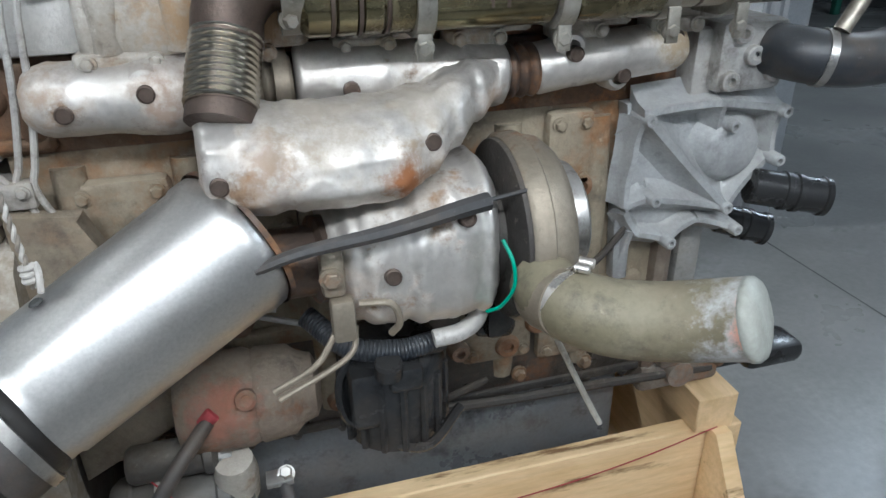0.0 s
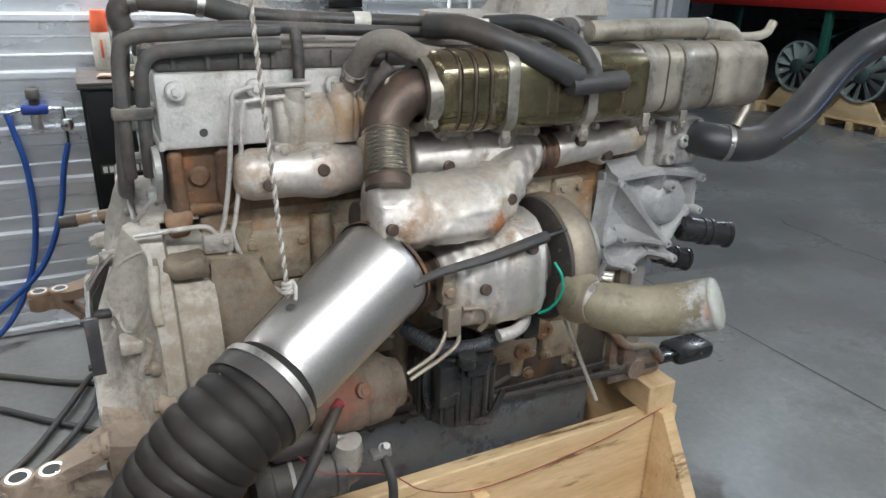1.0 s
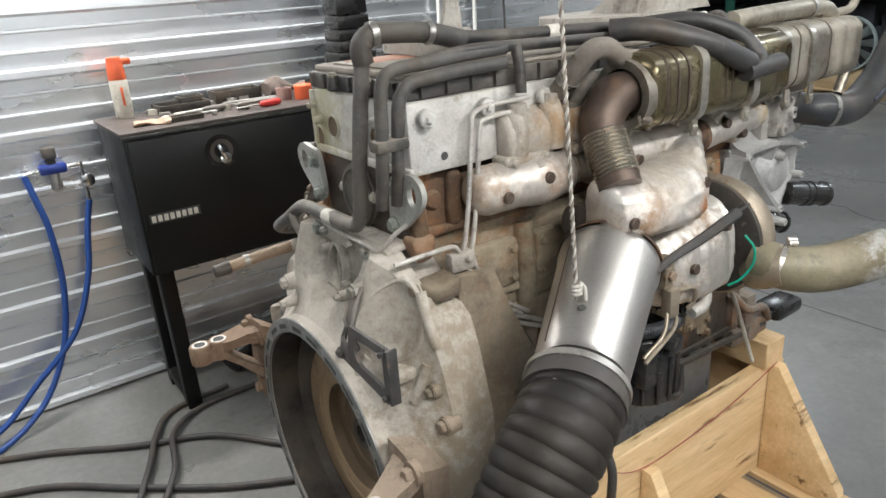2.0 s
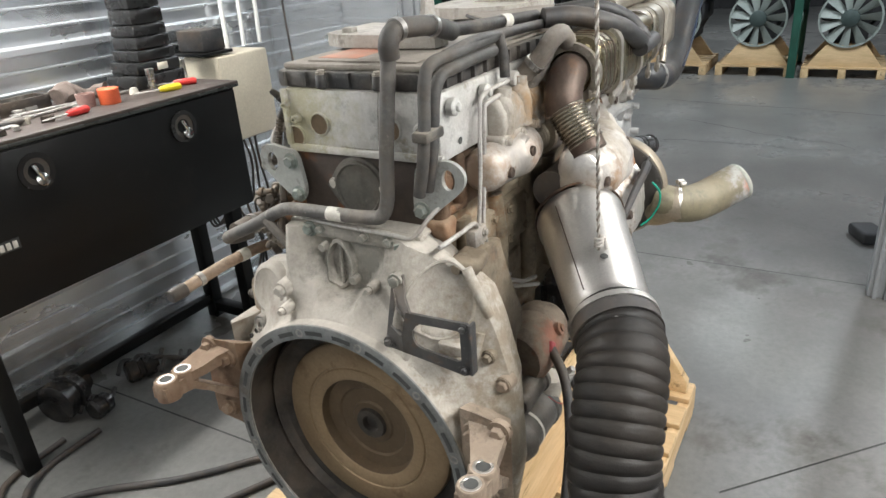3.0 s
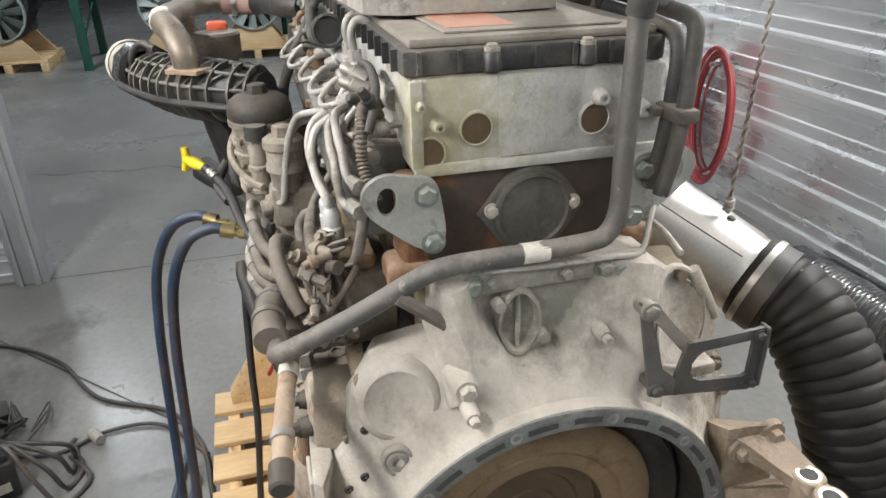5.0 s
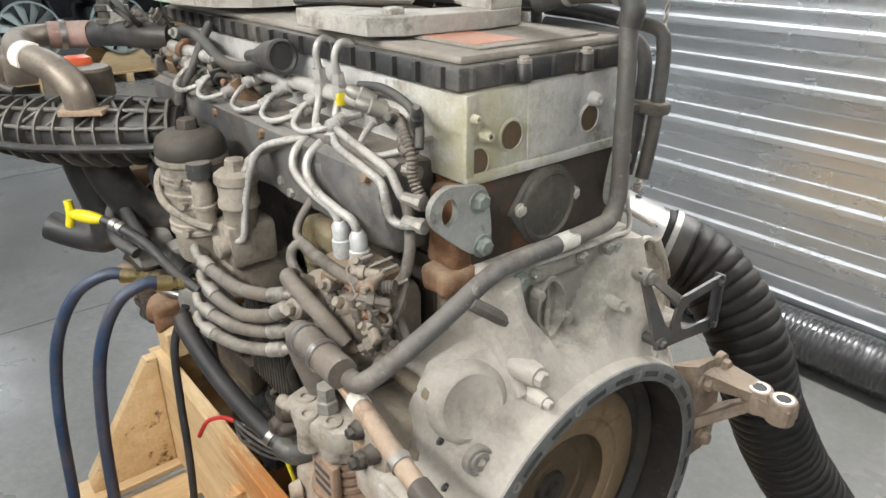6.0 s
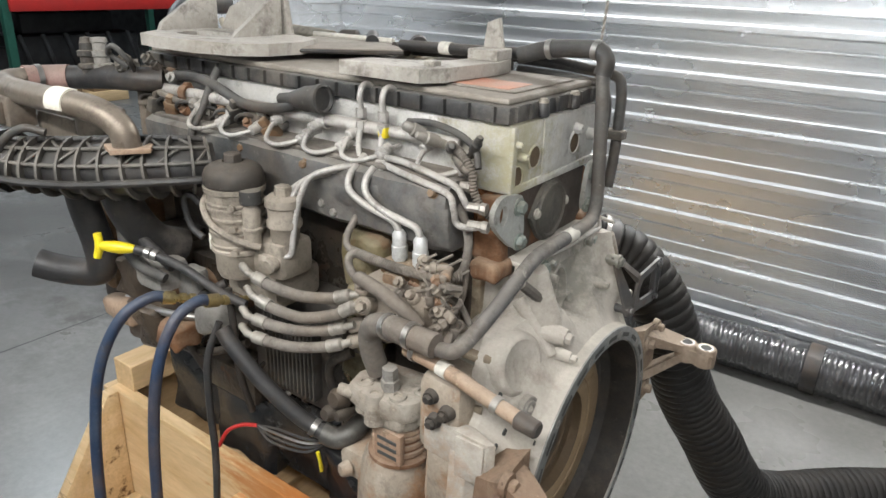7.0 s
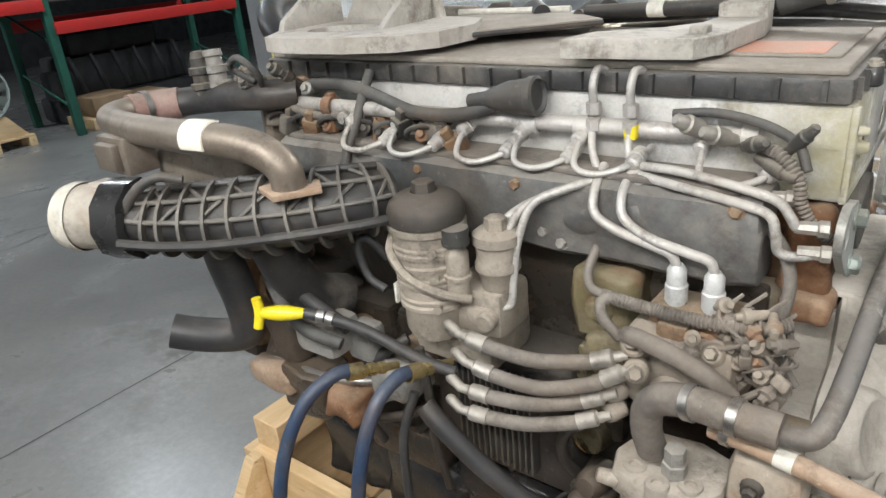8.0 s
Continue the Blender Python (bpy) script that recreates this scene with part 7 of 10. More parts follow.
line("pump_line", [(0.250, 0.205, 1.35), (0.246, 0.250, 1.325), (0.236, 0.264, 1.300), (0.200, 0.268, 1.280), (0.150, 0.266, 1.268), (0.122, 0.260, 1.258), (0.116, 0.255, 1.235)], 0.0068)
for x, y in ((0.165, 0.252), (0.116, 0.253)):
    bm = bmesh.new()
    lathe(bm, (x, y, 1.180), (0, 0.05, 1), [(0, 0), (0, 0.012), (0.010, 0.012), (0.010, 0.0150), (0.034, 0.0150), (0.036, 0.0130), (0.056, 0.0130), (0.064, 0.008), (0.064, 0)], 16)
    part("pump_nut", bm, M["zinc_white"], engine, "bright steel union nut")
for k, x in enumerate((0.372, 0.392, 0.412)):
    line("filter_line", [(0.28, 0.215, 1.338 - 0.006 * k), (x - 0.05, 0.255, 1.328 - 0.010 * k), (x - 0.005, 0.278, 1.305 - 0.012 * k), (x + 0.012, 0.296, 1.25), (x + 0.016, 0.306, 1.19), (x + 0.018, 0.312, 1.155), (x + 0.03, 0.322, 1.148)], 0.0062)
line("rear_line", [(0.235, 0.215, 1.345), (0.18, 0.240, 1.346), (0.10, 0.250, 1.338), (0.062, 0.250, 1.328), (0.052, 0.250, 1.305), (0.048, 0.246, 1.282), (0.030, 0.240, 1.276), (0.004, 0.232, 1.283)], 0.0062)
line("rear_line", [(0.235, 0.208, 1.356), (0.17, 0.232, 1.362), (0.09, 0.240, 1.352), (0.055, 0.240, 1.342), (0.040, 0.240, 1.325), (0.032, 0.236, 1.312), (0.010, 0.230, 1.312)], 0.0062)
for p in ((0.010, 0.233, 1.282), (0.016, 0.231, 1.312), (0.06, 0.205, 1.335)):
    bm = bmesh.new()
    lathe(bm, p, (-1, -0.2, 0), [(-0.02, 0), (-0.02, 0.008), (0.004, 0.009), (0.006, 0.011), (0.016, 0.011), (0.018, 0)], 8)
    part("line_fitting", bm, M["crimp_steel"], engine)
# plugs and ribbed conduit at the rail's rear end
for p, d, r in (((0.175, 0.190, 1.410), (0.5, 0.75, 0.45), 0.0125), ((0.140, 0.196, 1.402), (0.4, 0.8, 0.35), 0.0120), ((0.098, 0.198, 1.396), (-0.5, 0.7, 0.3), 0.0105), ((0.070, 0.205, 1.372), (-0.8, 0.5, -0.2), 0.0100), ((0.048, 0.200, 1.405), (-0.5, 0.4, 0.6), 0.0090)):
    bm = bmesh.new()
    lathe(bm, p, d, [(-0.030, 0), (-0.030, r * 0.7), (-0.012, r * 0.75), (-0.010, r), (0.014, r * 1.04), (0.016, r * 0.8), (0.030, r * 0.72), (0.034, r * 0.45), (0.034, 0)], 14)
    part("rail_plug", bm, M["crimp_steel"] if r > 0.0115 else M["dusty_plastic"], rail, "dusty round plug at the rail's end")
hose("ribbed_conduit", [(0.098, 0.196, 1.398), (0.066, 0.210, 1.390), (0.042, 0.216, 1.366), (0.034, 0.218, 1.334), (0.018, 0.214, 1.306), (0.000, 0.206, 1.290)], 0.0082, "dusty_hose", label="dusty ribbed conduit behind the lifting plate", bellows=(0.0056, 0.0024))
hose("harness", [(0.205, 0.184, 1.424), (0.150, 0.182, 1.428), (0.090, 0.186, 1.418), (0.050, 0.196, 1.400), (0.034, 0.208, 1.372)], 0.0062, "rubber_dusty")
# wiring on the rail
hose("harness", [(0.455, 0.205, 1.432), (0.50, 0.212, 1.414), (0.56, 0.214, 1.404), (0.63, 0.212, 1.405), (0.69, 0.206, 1.418), (0.75, 0.200, 1.432), (0.82, 0.194, 1.438), (0.90, 0.185, 1.432)], 0.011, "rubber_dusty", label="dusty wiring harness along the head")
hose("harness", [(0.745, 0.180, 1.462), (0.748, 0.200, 1.43), (0.752, 0.222, 1.385), (0.756, 0.248, 1.345), (0.760, 0.262, 1.30)], 0.009, "rubber_dusty")
hose("harness", [(0.760, 0.200, 1.40), (0.83, 0.215, 1.385), (0.90, 0.22, 1.39), (0.98, 0.205, 1.415)], 0.008, "dusty_hose")
hose("ribbed_conduit", [(0.758, 0.256, 1.318), (0.762, 0.270, 1.28), (0.764, 0.275, 1.245)], 0.011, "rubber_dusty", label="ribbed conduit end")
bm = bmesh.new()
lathe(bm, (0.83, rail_y(0.75), 1.401), (1, 0.07, 0), [(-0.010, 0.013), (-0.010, 0.0185), (0.010, 0.0185), (0.010, 0.013)], 18)
box(bm, 0.822, 0.838, 0.195, 0.212, 1.352, 1.425, 0.004)
part("rail_bracket", bm, M["rust_brown"], rail, "copper-brown rail bracket")
bm = bmesh.new()
lathe(bm, (0.485, 0.208, 1.432), (-1, -0.02, 0.12), [(-0.03, 0.011), (0.0, 0.013), (0.025, 0.020), (0.045, 0.025), (0.078, 0.026), (0.080, 0.0285), (0.090, 0.0285), (0.092, 0.024), (0.086, 0.021), (0.086, 0)], 24)
part("round_connector", bm, M["rubber_dusty"], engine, "round black harness connector")
for k in range(9):
    x = 0.55 + 0.055 * k
    bm = bmesh.new()
    m = pose(x, 0.195 + random.uniform(-0.01, 0.03), 1.366 + random.uniform(-0.012, 0.014), random.uniform(-30, 30), random.uniform(-30, 30), random.uniform(0, 90))
    box(bm, -0.016, 0.016, -0.012, 0.012, -0.018, 0.018, 0.004, m)
    box(bm, -0.008, 0.008, -0.008, 0.008, 0.016, 0.035, 0.002, m)
    part("sensor_plug", bm, M["dusty_plastic"] if k % 3 else M["rust"], engine, "small dusty plug on the head")
for k in range(16):
    x = 0.56 + 0.028 * k
    p = Vector((x, 0.175 + 0.045 * ((k * 0.37) % 1), 1.356 + 0.035 * ((k * 0.61) % 1) + (0.06 if x > 0.88 else 0.0)))
    bm = bmesh.new()
    d = Vector((random.uniform(-0.6, 0.6), 0.8, random.uniform(-0.3, 0.9)))
    lathe(bm, p, d, [(-0.03, 0), (-0.03, 0.008), (-0.004, 0.008), (-0.003, 0.012), (0.010, 0.012), (0.012, 0.007), (0.020, 0.006), (0.020, 0)], 8 if k % 2 else 14)
    part("sensor", bm, M[("dusty_grey", "dark_iron", "rust_brown", "dusty_plastic")[k % 4]], engine, "small dusty sensor on the head")
for k in range(6):
    x = 0.60 + 0.07 * k
    hose("wire", [(x, 0.20, 1.375), (x + 0.012, 0.225, 1.385), (x + 0.034, 0.228, 1.375), (x + 0.045, 0.215, 1.362), (x + 0.040, 0.195, 1.355)], 0.0042, "rubber_dusty", seg=7)
bm = bmesh.new()
box(bm, 0.07, 1.01, 0.13, 0.157, 0.668, 1.188, 0.006)
part("crankcase_side", bm, M["oily_block"], block, "oily dark side of the block")
# oil filter module
FX, FY = 0.522, 0.332
bm = bmesh.new()
prof = [(0, 0), (0, 0.042), (0.012, 0.047), (0.05, 0.0485)]
for h0, w in ((0.060, 0.004), (0.072, 0.0025), (0.098, 0.004), (0.108, 0.0025), (0.128, 0.003), (0.148, 0.004), (0.158, 0.0025)):
    k = 0.0485 + 0.035 * h0
    prof += [(h0 - w - 0.0015, k), (h0 - w, k + 0.0038), (h0 + w * 0.6, k + 0.0040), (h0 + w + 0.0015, k + 0.0004)]
prof += [(0.178, 0.0555), (0.181, 0.0605), (0.190, 0.0610), (0.193, 0.0)]
lathe(bm, (FX, FY, 1.085), (0, 0, 1), prof, 48)
crumple(bm, 0.0018, 26, 2)
filt = part("oil_filter_housing", bm, M["filter_alu"], engine, "dusty tan-grey ribbed oil filter housing")
bm = bmesh.new()
lathe(bm, (FX, FY, 1.277), (0, 0, 1), [(0, 0.0), (0, 0.058), (0.004, 0.060), (0.020, 0.059), (0.032, 0.054), (0.040, 0.042), (0.044, 0.026), (0.045, 0.020)], 48)
lathe(bm, (FX, FY, 1.320), (0, 0, 1), [(0, 0.019), (0.016, 0.0175), (0.018, 0.015), (0.018, 0.0)], 6)
part("filter_cap", bm, M["cap_black"], filt, "dusty black plastic screw cap with a hexagon")
bm = bmesh.new()
lathe(bm, (0.418, 0.300, 1.165), (0, 0, 1), [(0, 0), (0, 0.026), (0.035, 0.030), (0.040, 0.035), (0.050, 0.035), (0.054, 0.032), (0.078, 0.033), (0.082, 0.037), (0.096, 0.036), (0.102, 0.028), (0.102, 0.0)], 32)
lathe(bm, (0.418, 0.300, 1.264), (0, 0, 1), [(0, 0.019), (0.020, 0.017), (0.022, 0.014), (0.022, 0)], 6)
part("fuel_filter_cup", bm, M["filter_alu"], filt, "dusty small filter cup with a hexagon")
bm = bmesh.new()
lathe(bm, (0.460, 0.345, 1.165), (0, 0, 1), [(0, 0), (0, 0.017), (0.030, 0.0175), (0.032, 0.021), (0.038, 0.021), (0.040, 0.0175), (0.072, 0.018), (0.078, 0.014), (0.090, 0.014), (0.090, 0.0)], 20)
part("vent_stem", bm, M["filter_alu"], filt)
bm = bmesh.new()
lathe(bm, (0.460, 0.345, 1.252), (0, 0, 1), [(0, 0.0), (0, 0.0205), (0.006, 0.0215), (0.012, 0.0195), (0.018, 0.0215), (0.026, 0.0200), (0.028, 0.0)], 20)
part("vent_cap", bm, M["dusty_plastic"], filt)
bm = bmesh.new()
tube(bm, [(0.575, 0.352, 1.255), (0.555, 0.385, 1.235), (0.515, 0.395, 1.205), (0.470, 0.375, 1.180), (0.440, 0.345, 1.165)], 0.007, seg=8)
part("cast_web", bm, M["filter_alu"], filt)
bm = bmesh.new()
box(bm, 0.395, 0.50, 0.245, 0.335, 1.095, 1.175, 0.014)
box(bm, 0.405, 0.455, 0.31, 0.345, 1.115, 1.150, 0.010)
cyl(bm, (0.415, 0.33, 1.135), (0.415, 0.352, 1.132), 0.016, seg=14, bevel=0.003)
box(bm, 0.42, 0.58, 0.20, 0.33, 1.02, 1.10, 0.018)
part("filter_base", bm, M["filter_alu"], filt, "dusty cast filter base")
for z in (1.15, 1.20, 1.243):
    bm = bmesh.new()
    cyl(bm, (0.487, 0.365, z), (0.480, 0.378, z), 0.007, seg=10)
    box(bm, 0.480, 0.500, 0.35, 0.372, z - 0.006, z + 0.006, 0.003)
    part("rib_tab", bm, M["filter_alu"], filt)
bm = bmesh.new()
box(bm, 0.5765, 0.582, 0.325, 0.36, 1.13, 1.165, 0.001)
part("paper_label", bm, M["label_white"], filt)
hose("sensor_loop", [(0.60, 0.345, 1.20), (0.625, 0.36, 1.235), (0.64, 0.37, 1.225), (0.63, 0.365, 1.17), (0.60, 0.36, 1.15)], 0.007, "rubber", label="black sensor lead loop")

# four braided hoses between filter and pump
for (a, b, sag) in (((0.446, 0.375, 1.119), (0.205, 0.322, 1.128), 0.022), ((0.436, 0.376, 1.073), (0.190, 0.330, 1.118), 0.035), ((0.440, 0.388, 1.032), (0.220, 0.322, 1.060), 0.018), ((0.443, 0.390, 0.992), (0.228, 0.322, 1.020), 0.016)):
    a, b = Vector(a), Vector(b)
    d = b - a
    mid = [a + d * 0.22 + Vector((0, 0.006, -sag * 0.6)), a + d * 0.5 + Vector((0, 0.010, -sag)), a + d * 0.78 + Vector((0, 0.006, -sag * 0.75))]
    hb = hose("fuel_hose", [a + d * 0.12 + Vector((0, 0.004, -sag * 0.3)), *mid, a + d * 0.86 + Vector((0, 0.004, -sag * 0.5))], 0.0112, "dusty_hose", label="dusty grey fuel hose with crimped ends", seg=14)
    for p, q in ((a, mid[0]), (b, mid[2])):
        bm = bmesh.new()
        e = (q - p).normalized()
        lathe(bm, p, e, [(-0.004, 0), (-0.004, 0.0070), (0.014, 0.0075), (0.018, 0.0125), (0.032, 0.0130), (0.036, 0.0122), (0.046, 0.0130), (0.048, 0.0)], 16)
        part("crimped_end", bm, M["crimp_steel"], hb, "steel crimped end")
    bm = bmesh.new()
    tube(bm, [a, a + Vector((0.018, -0.004, 0.008)), a + Vector((0.028, -0.012, 0.0)), a + Vector((0.024, -0.022, -0.015))], 0.008, seg=10)
    part("banjo", bm, M["crimp_steel"], hb)

# pump cluster
pump = casting("fuel_pump", "filter_alu", 0.07, 0.225, 0.17, 0.300, 1.03, 1.155, 0.022, "dusty cast fuel pump")
for p, q, r in (((0.20, 0.28, 1.12), (0.195, 0.322, 1.150), 0.022), ((0.20, 0.29, 1.10), (0.185, 0.335, 1.115), 0.020), ((0.15, 0.28, 1.07), (0.15, 0.315, 1.07), 0.032), ((0.22, 0.29, 1.05), (0.235, 0.32, 1.05), 0.016), ((0.22, 0.29, 1.02), (0.235, 0.32, 1.015), 0.016), ((0.10, 0.27, 1.13), (0.10, 0.30, 1.15), 0.018)):
    bm = bmesh.new()
    cyl(bm, p, q, r, r * 0.85, seg=18, bevel=0.004)
    bolt(bm, q, Vector(q) - Vector(p), r * 0.5, 0.012, False)
    part("pump_port", bm, M["filter_alu"], pump)
bm = bmesh.new()
box(bm, 0.075, 0.20, 0.20, 0.275, 1.155, 1.185, 0.012)
box(bm, 0.135, 0.18, 0.235, 0.29, 1.14, 1.17, 0.01)
part("rusty_head", bm, M["rust"], pump, "rust-brown pump head")
hose("pump_hose", [(0.205, 0.318, 1.158), (0.185, 0.335, 1.168), (0.140, 0.338, 1.160), (0.095, 0.328, 1.135), (0.068, 0.315, 1.105)], 0.0125, "dusty_hose", label="dusty bent pump hose")
hose("conduit", [(0.262, 0.272, 1.182), (0.20, 0.282, 1.184), (0.13, 0.287, 1.186), (0.055, 0.282, 1.190), (0.02, 0.262, 1.196)], 0.0098, "dusty_hose", label="dusty ribbed wiring conduit", bellows=(0.0052, 0.0026))
hose("conduit", [(0.262, 0.272, 1.182), (0.284, 0.266, 1.188), (0.294, 0.252, 1.205), (0.292, 0.236, 1.226), (0.290, 0.226, 1.24)], 0.007, "dusty_hose")
hose("conduit", [(0.225, 0.295, 1.135), (0.250, 0.296, 1.160), (0.258, 0.285, 1.178), (0.240, 0.276, 1.184), (0.20, 0.282, 1.184)], 0.008, "dusty_hose")
for k in range(12):
    bm = bmesh.new()
    m = pose(0.045 + random.uniform(-0.035, 0.035), 0.275 + random.uniform(-0.03, 0.03), 1.135 + random.uniform(-0.05, 0.055), random.uniform(-60, 60), random.uniform(-60, 60), random.uniform(0, 90))
    box(bm, -0.008, 0.008, -0.006, 0.006, -0.011, 0.011, 0.0035, m)
    lathe(bm, m @ Vector((0, 0, 0.014)), m.to_3x3() @ Vector((0, 0, 1)), [(0, 0.006), (0.012, 0.005), (0.012, 0)], 8)
    part("small_connector", bm, M["pump_dirt"] if k % 2 else M["dusty_hose"], engine, "small dusty connector")
for k in range(7):
    p = Vector((0.02 + 0.012 * k, 0.24 + 0.008 * (k % 3), 1.20 + 0.02 * (k % 2)))
    hose("thin_wire", [p, p + Vector((0.020, 0.03, -0.02)), p + Vector((-0.014, 0.040, -0.045)), p + Vector((0.018, 0.036, -0.07)), p + Vector((-0.004, 0.02, -0.10))], 0.0026, "dusty_hose", seg=6)
hose("wire_sleeve", [(0.075, 0.205, 1.30), (0.05, 0.215, 1.275), (0.035, 0.225, 1.24), (0.035, 0.235, 1.20), (0.045, 0.245, 1.18)], 0.008, "dusty_hose")

for k in range(22):
    p = Vector((0.02 + 0.11 * ((k * 0.618) % 1), 0.262 + 0.045 * ((k * 0.37) % 1), 1.10 + 0.11 * ((k * 0.83) % 1)))
    bm = bmesh.new()
    d = Vector((random.uniform(-1, 1), 0.7, random.uniform(-0.4, 1)))
    lathe(bm, p, d, [(-0.024, 0), (-0.024, 0.006), (-0.004, 0.007), (-0.003, 0.0105), (0.006, 0.0105), (0.008, 0.006), (0.016, 0.005), (0.016, 0)], 6 if k % 2 else 12)
    part("pump_fitting", bm, M[("pump_dirt", "dusty_hose", "pump_dirt", "rust_brown")[k % 4]], pump)

for pts, r in (([(0.075, 0.285, 1.175), (0.045, 0.285, 1.150), (0.025, 0.275, 1.110), (0.035, 0.285, 1.070), (0.060, 0.300, 1.050)], 0.008), ([(0.10, 0.275, 1.180), (0.060, 0.262, 1.165), (0.030, 0.250, 1.135), (0.010, 0.245, 1.10)], 0.006), ([(0.03, 0.235, 1.19), (0.018, 0.262, 1.155), (0.030, 0.285, 1.12), (0.060, 0.300, 1.095)], 0.005)):
    hose("draped_lead", pts, r, "dusty_hose", label="dusty lead draped over the pump", seg=8)

# coolant elbow, rusty pipe with black cap
hose("hose_elbow", [(0.000, 0.362, 1.112), (0.05, 0.361, 1.113), (0.100, 0.355, 1.110), (0.142, 0.346, 1.096), (0.166, 0.334, 1.064), (0.172, 0.322, 1.020), (0.168, 0.308, 0.975)], 0.0215, "dusty_hose", label="dusty rubber elbow hose", seg=20, clamps=(0.18, 0.36))
tan = hose("rusty_pipe", [(0.085, 0.328, 1.060), (0.03, 0.338, 1.063), (-0.04, 0.350, 1.060), (-0.11, 0.360, 1.052), (-0.165, 0.366, 1.045)], 0.0128, "rusty_tan", label="tan rusty pipe stub with a black cap", seg=16, clamps=(0.12, 0.80))
bm = bmesh.new()
cyl(bm, (-0.160, 0.366, 1.045), (-0.200, 0.369, 1.042), 0.0155, 0.0145, seg=16, bevel=0.003)
part("black_cap", bm, M["rubber"], tan, "black rubber cap")
bm = bmesh.new()
lathe(bm, (0.004, 0.3425, 1.0625), (-1, 0.17, -0.03), [(0, 0.0130), (0, 0.0140), (0.022, 0.0140), (0.022, 0.0130)], 18)
part("white_band", bm, M["label_white"], tan, "white tape band")

# steering pump with valve body
bm = bmesh.new()
prism(bm, [(0.225, 0.300), (0.212, 0.345), (0.165, 0.357), (0.120, 0.352), (0.082, 0.340), (0.066, 0.318), (0.066, 0.245), (0.12, 0.225), (0.205, 0.235)], (0, 0, 0.905), (1, 0, 0), (0, 1, 0), 0.046, 0.010)
prism(bm, [(0.200, 0.300), (0.195, 0.335), (0.150, 0.346), (0.095, 0.338), (0.076, 0.312), (0.076, 0.250), (0.19, 0.240)], (0, 0, 0.880), (1, 0, 0), (0, 1, 0), 0.028, 0.006)
crumple(bm, 0.002, 30, 9)
ps = part("steering_pump", bm, M["pale_cast"], engine, "pale cast pump body with raised bosses")
bm = bmesh.new()
cyl(bm, (0.205, 0.338, 0.925), (0.232, 0.352, 0.934), 0.013, 0.011, seg=14, bevel=0.003)
part("pump_port", bm, M["pale_cast"], ps)
for p in ((0.185, 0.326, 0.951), (0.145, 0.346, 0.951), (0.106, 0.326, 0.951), (0.080, 0.285, 0.951), (0.185, 0.262, 0.951)):
    bm = bmesh.new()
    lathe(bm, p, (0, 0, 1), [(-0.06, 0.020), (-0.002, 0.0175), (0.003, 0.0160), (0.004, 0.0085), (-0.004, 0.0075), (-0.004, 0)], 16)
    part("boss", bm, M["pale_cast"], ps)
for p in ((0.185, 0.326, 0.947), (0.145, 0.346, 0.947), (0.106, 0.326, 0.947), (0.080, 0.285, 0.947)):
    bm = bmesh.new()
    cyl(bm, p, (p[0], p[1], 0.9495), 0.0078, seg=12)
    part("bolt_socket", bm, M["rust_brown"], ps, "rusty sunk bolt")
bm = bmesh.new()
lathe(bm, (0.132, 0.316, 0.955), (0, 0.05, 1), [(0, 0), (0, 0.018), (0.02, 0.018), (0.022, 0.015), (0.045, 0.015), (0.047, 0.010), (0.047, 0)], 6)
part("hex_fitting", bm, M["dusty_grey"], ps)
bm = bmesh.new()
lathe(bm, (0.13, 0.288, 0.800), (0, 0, 1), [(0, 0), (0, 0.062), (0.008, 0.062), (0.012, 0.050), (0.080, 0.050), (0.080, 0)], 36)
barrel = part("rusty_barrel", bm, M["rust_brown"], ps, "rusty barrel with slots under the pump")
for z in (0.822, 0.840, 0.858, 0.872):
    bm = bmesh.new()
    lathe(bm, (0.13, 0.288, z), (0, 0, 1), [(-0.005, 0.049), (-0.004, 0.0545), (0.004, 0.0545), (0.005, 0.049)], 36)
    part("barrel_ring", bm, M["rust_light"], barrel)
bm = bmesh.new()
box(bm, 0.085, 0.150, 0.328, 0.344, 0.812, 0.880, 0.004)
part("barrel_block", bm, M["rust_light"], barrel)
for z in (0.826, 0.843, 0.860):
    bm = bmesh.new()
    box(bm, 0.094, 0.140, 0.3425, 0.3452, z - 0.004, z + 0.004, 0.001)
    part("slot", bm, M["slot_dark"], barrel)
bm = bmesh.new()
lathe(bm, (0.14, 0.285, 0.60), (0, 0, 1), [(0, 0), (0, 0.075), (0.06, 0.080), (0.12, 0.078), (0.17, 0.070), (0.19, 0.064), (0.20, 0.058), (0.20, 0)], 32)
box(bm, 0.15, 0.26, 0.20, 0.33, 0.70, 0.775, 0.02)
cyl(bm, (0.225, 0.33, 0.735), (0.232, 0.352, 0.735), 0.018, 0.014, seg=14, bevel=0.003)
crumple(bm, 0.004, 14, 3)
part("pump_flange", bm, M["rusty_housing"], ps, "pale rust-streaked pump flange")
bm = bmesh.new()
prism(bm, [(0.045, 0.325), (-0.030, 0.330), (-0.092, 0.332), (-0.102, 0.320), (-0.05, 0.30), (0.04, 0.30)], (0, 0, 0.865), (1, 0, 0), (0, 1, 0), 0.075, 0.004)
box(bm, -0.088, -0.030, 0.330, 0.337, 0.852, 0.935, 0.003)
part("mounting_plate", bm, M["housing_alu"], housing, "flat pale plate on the housing's side")
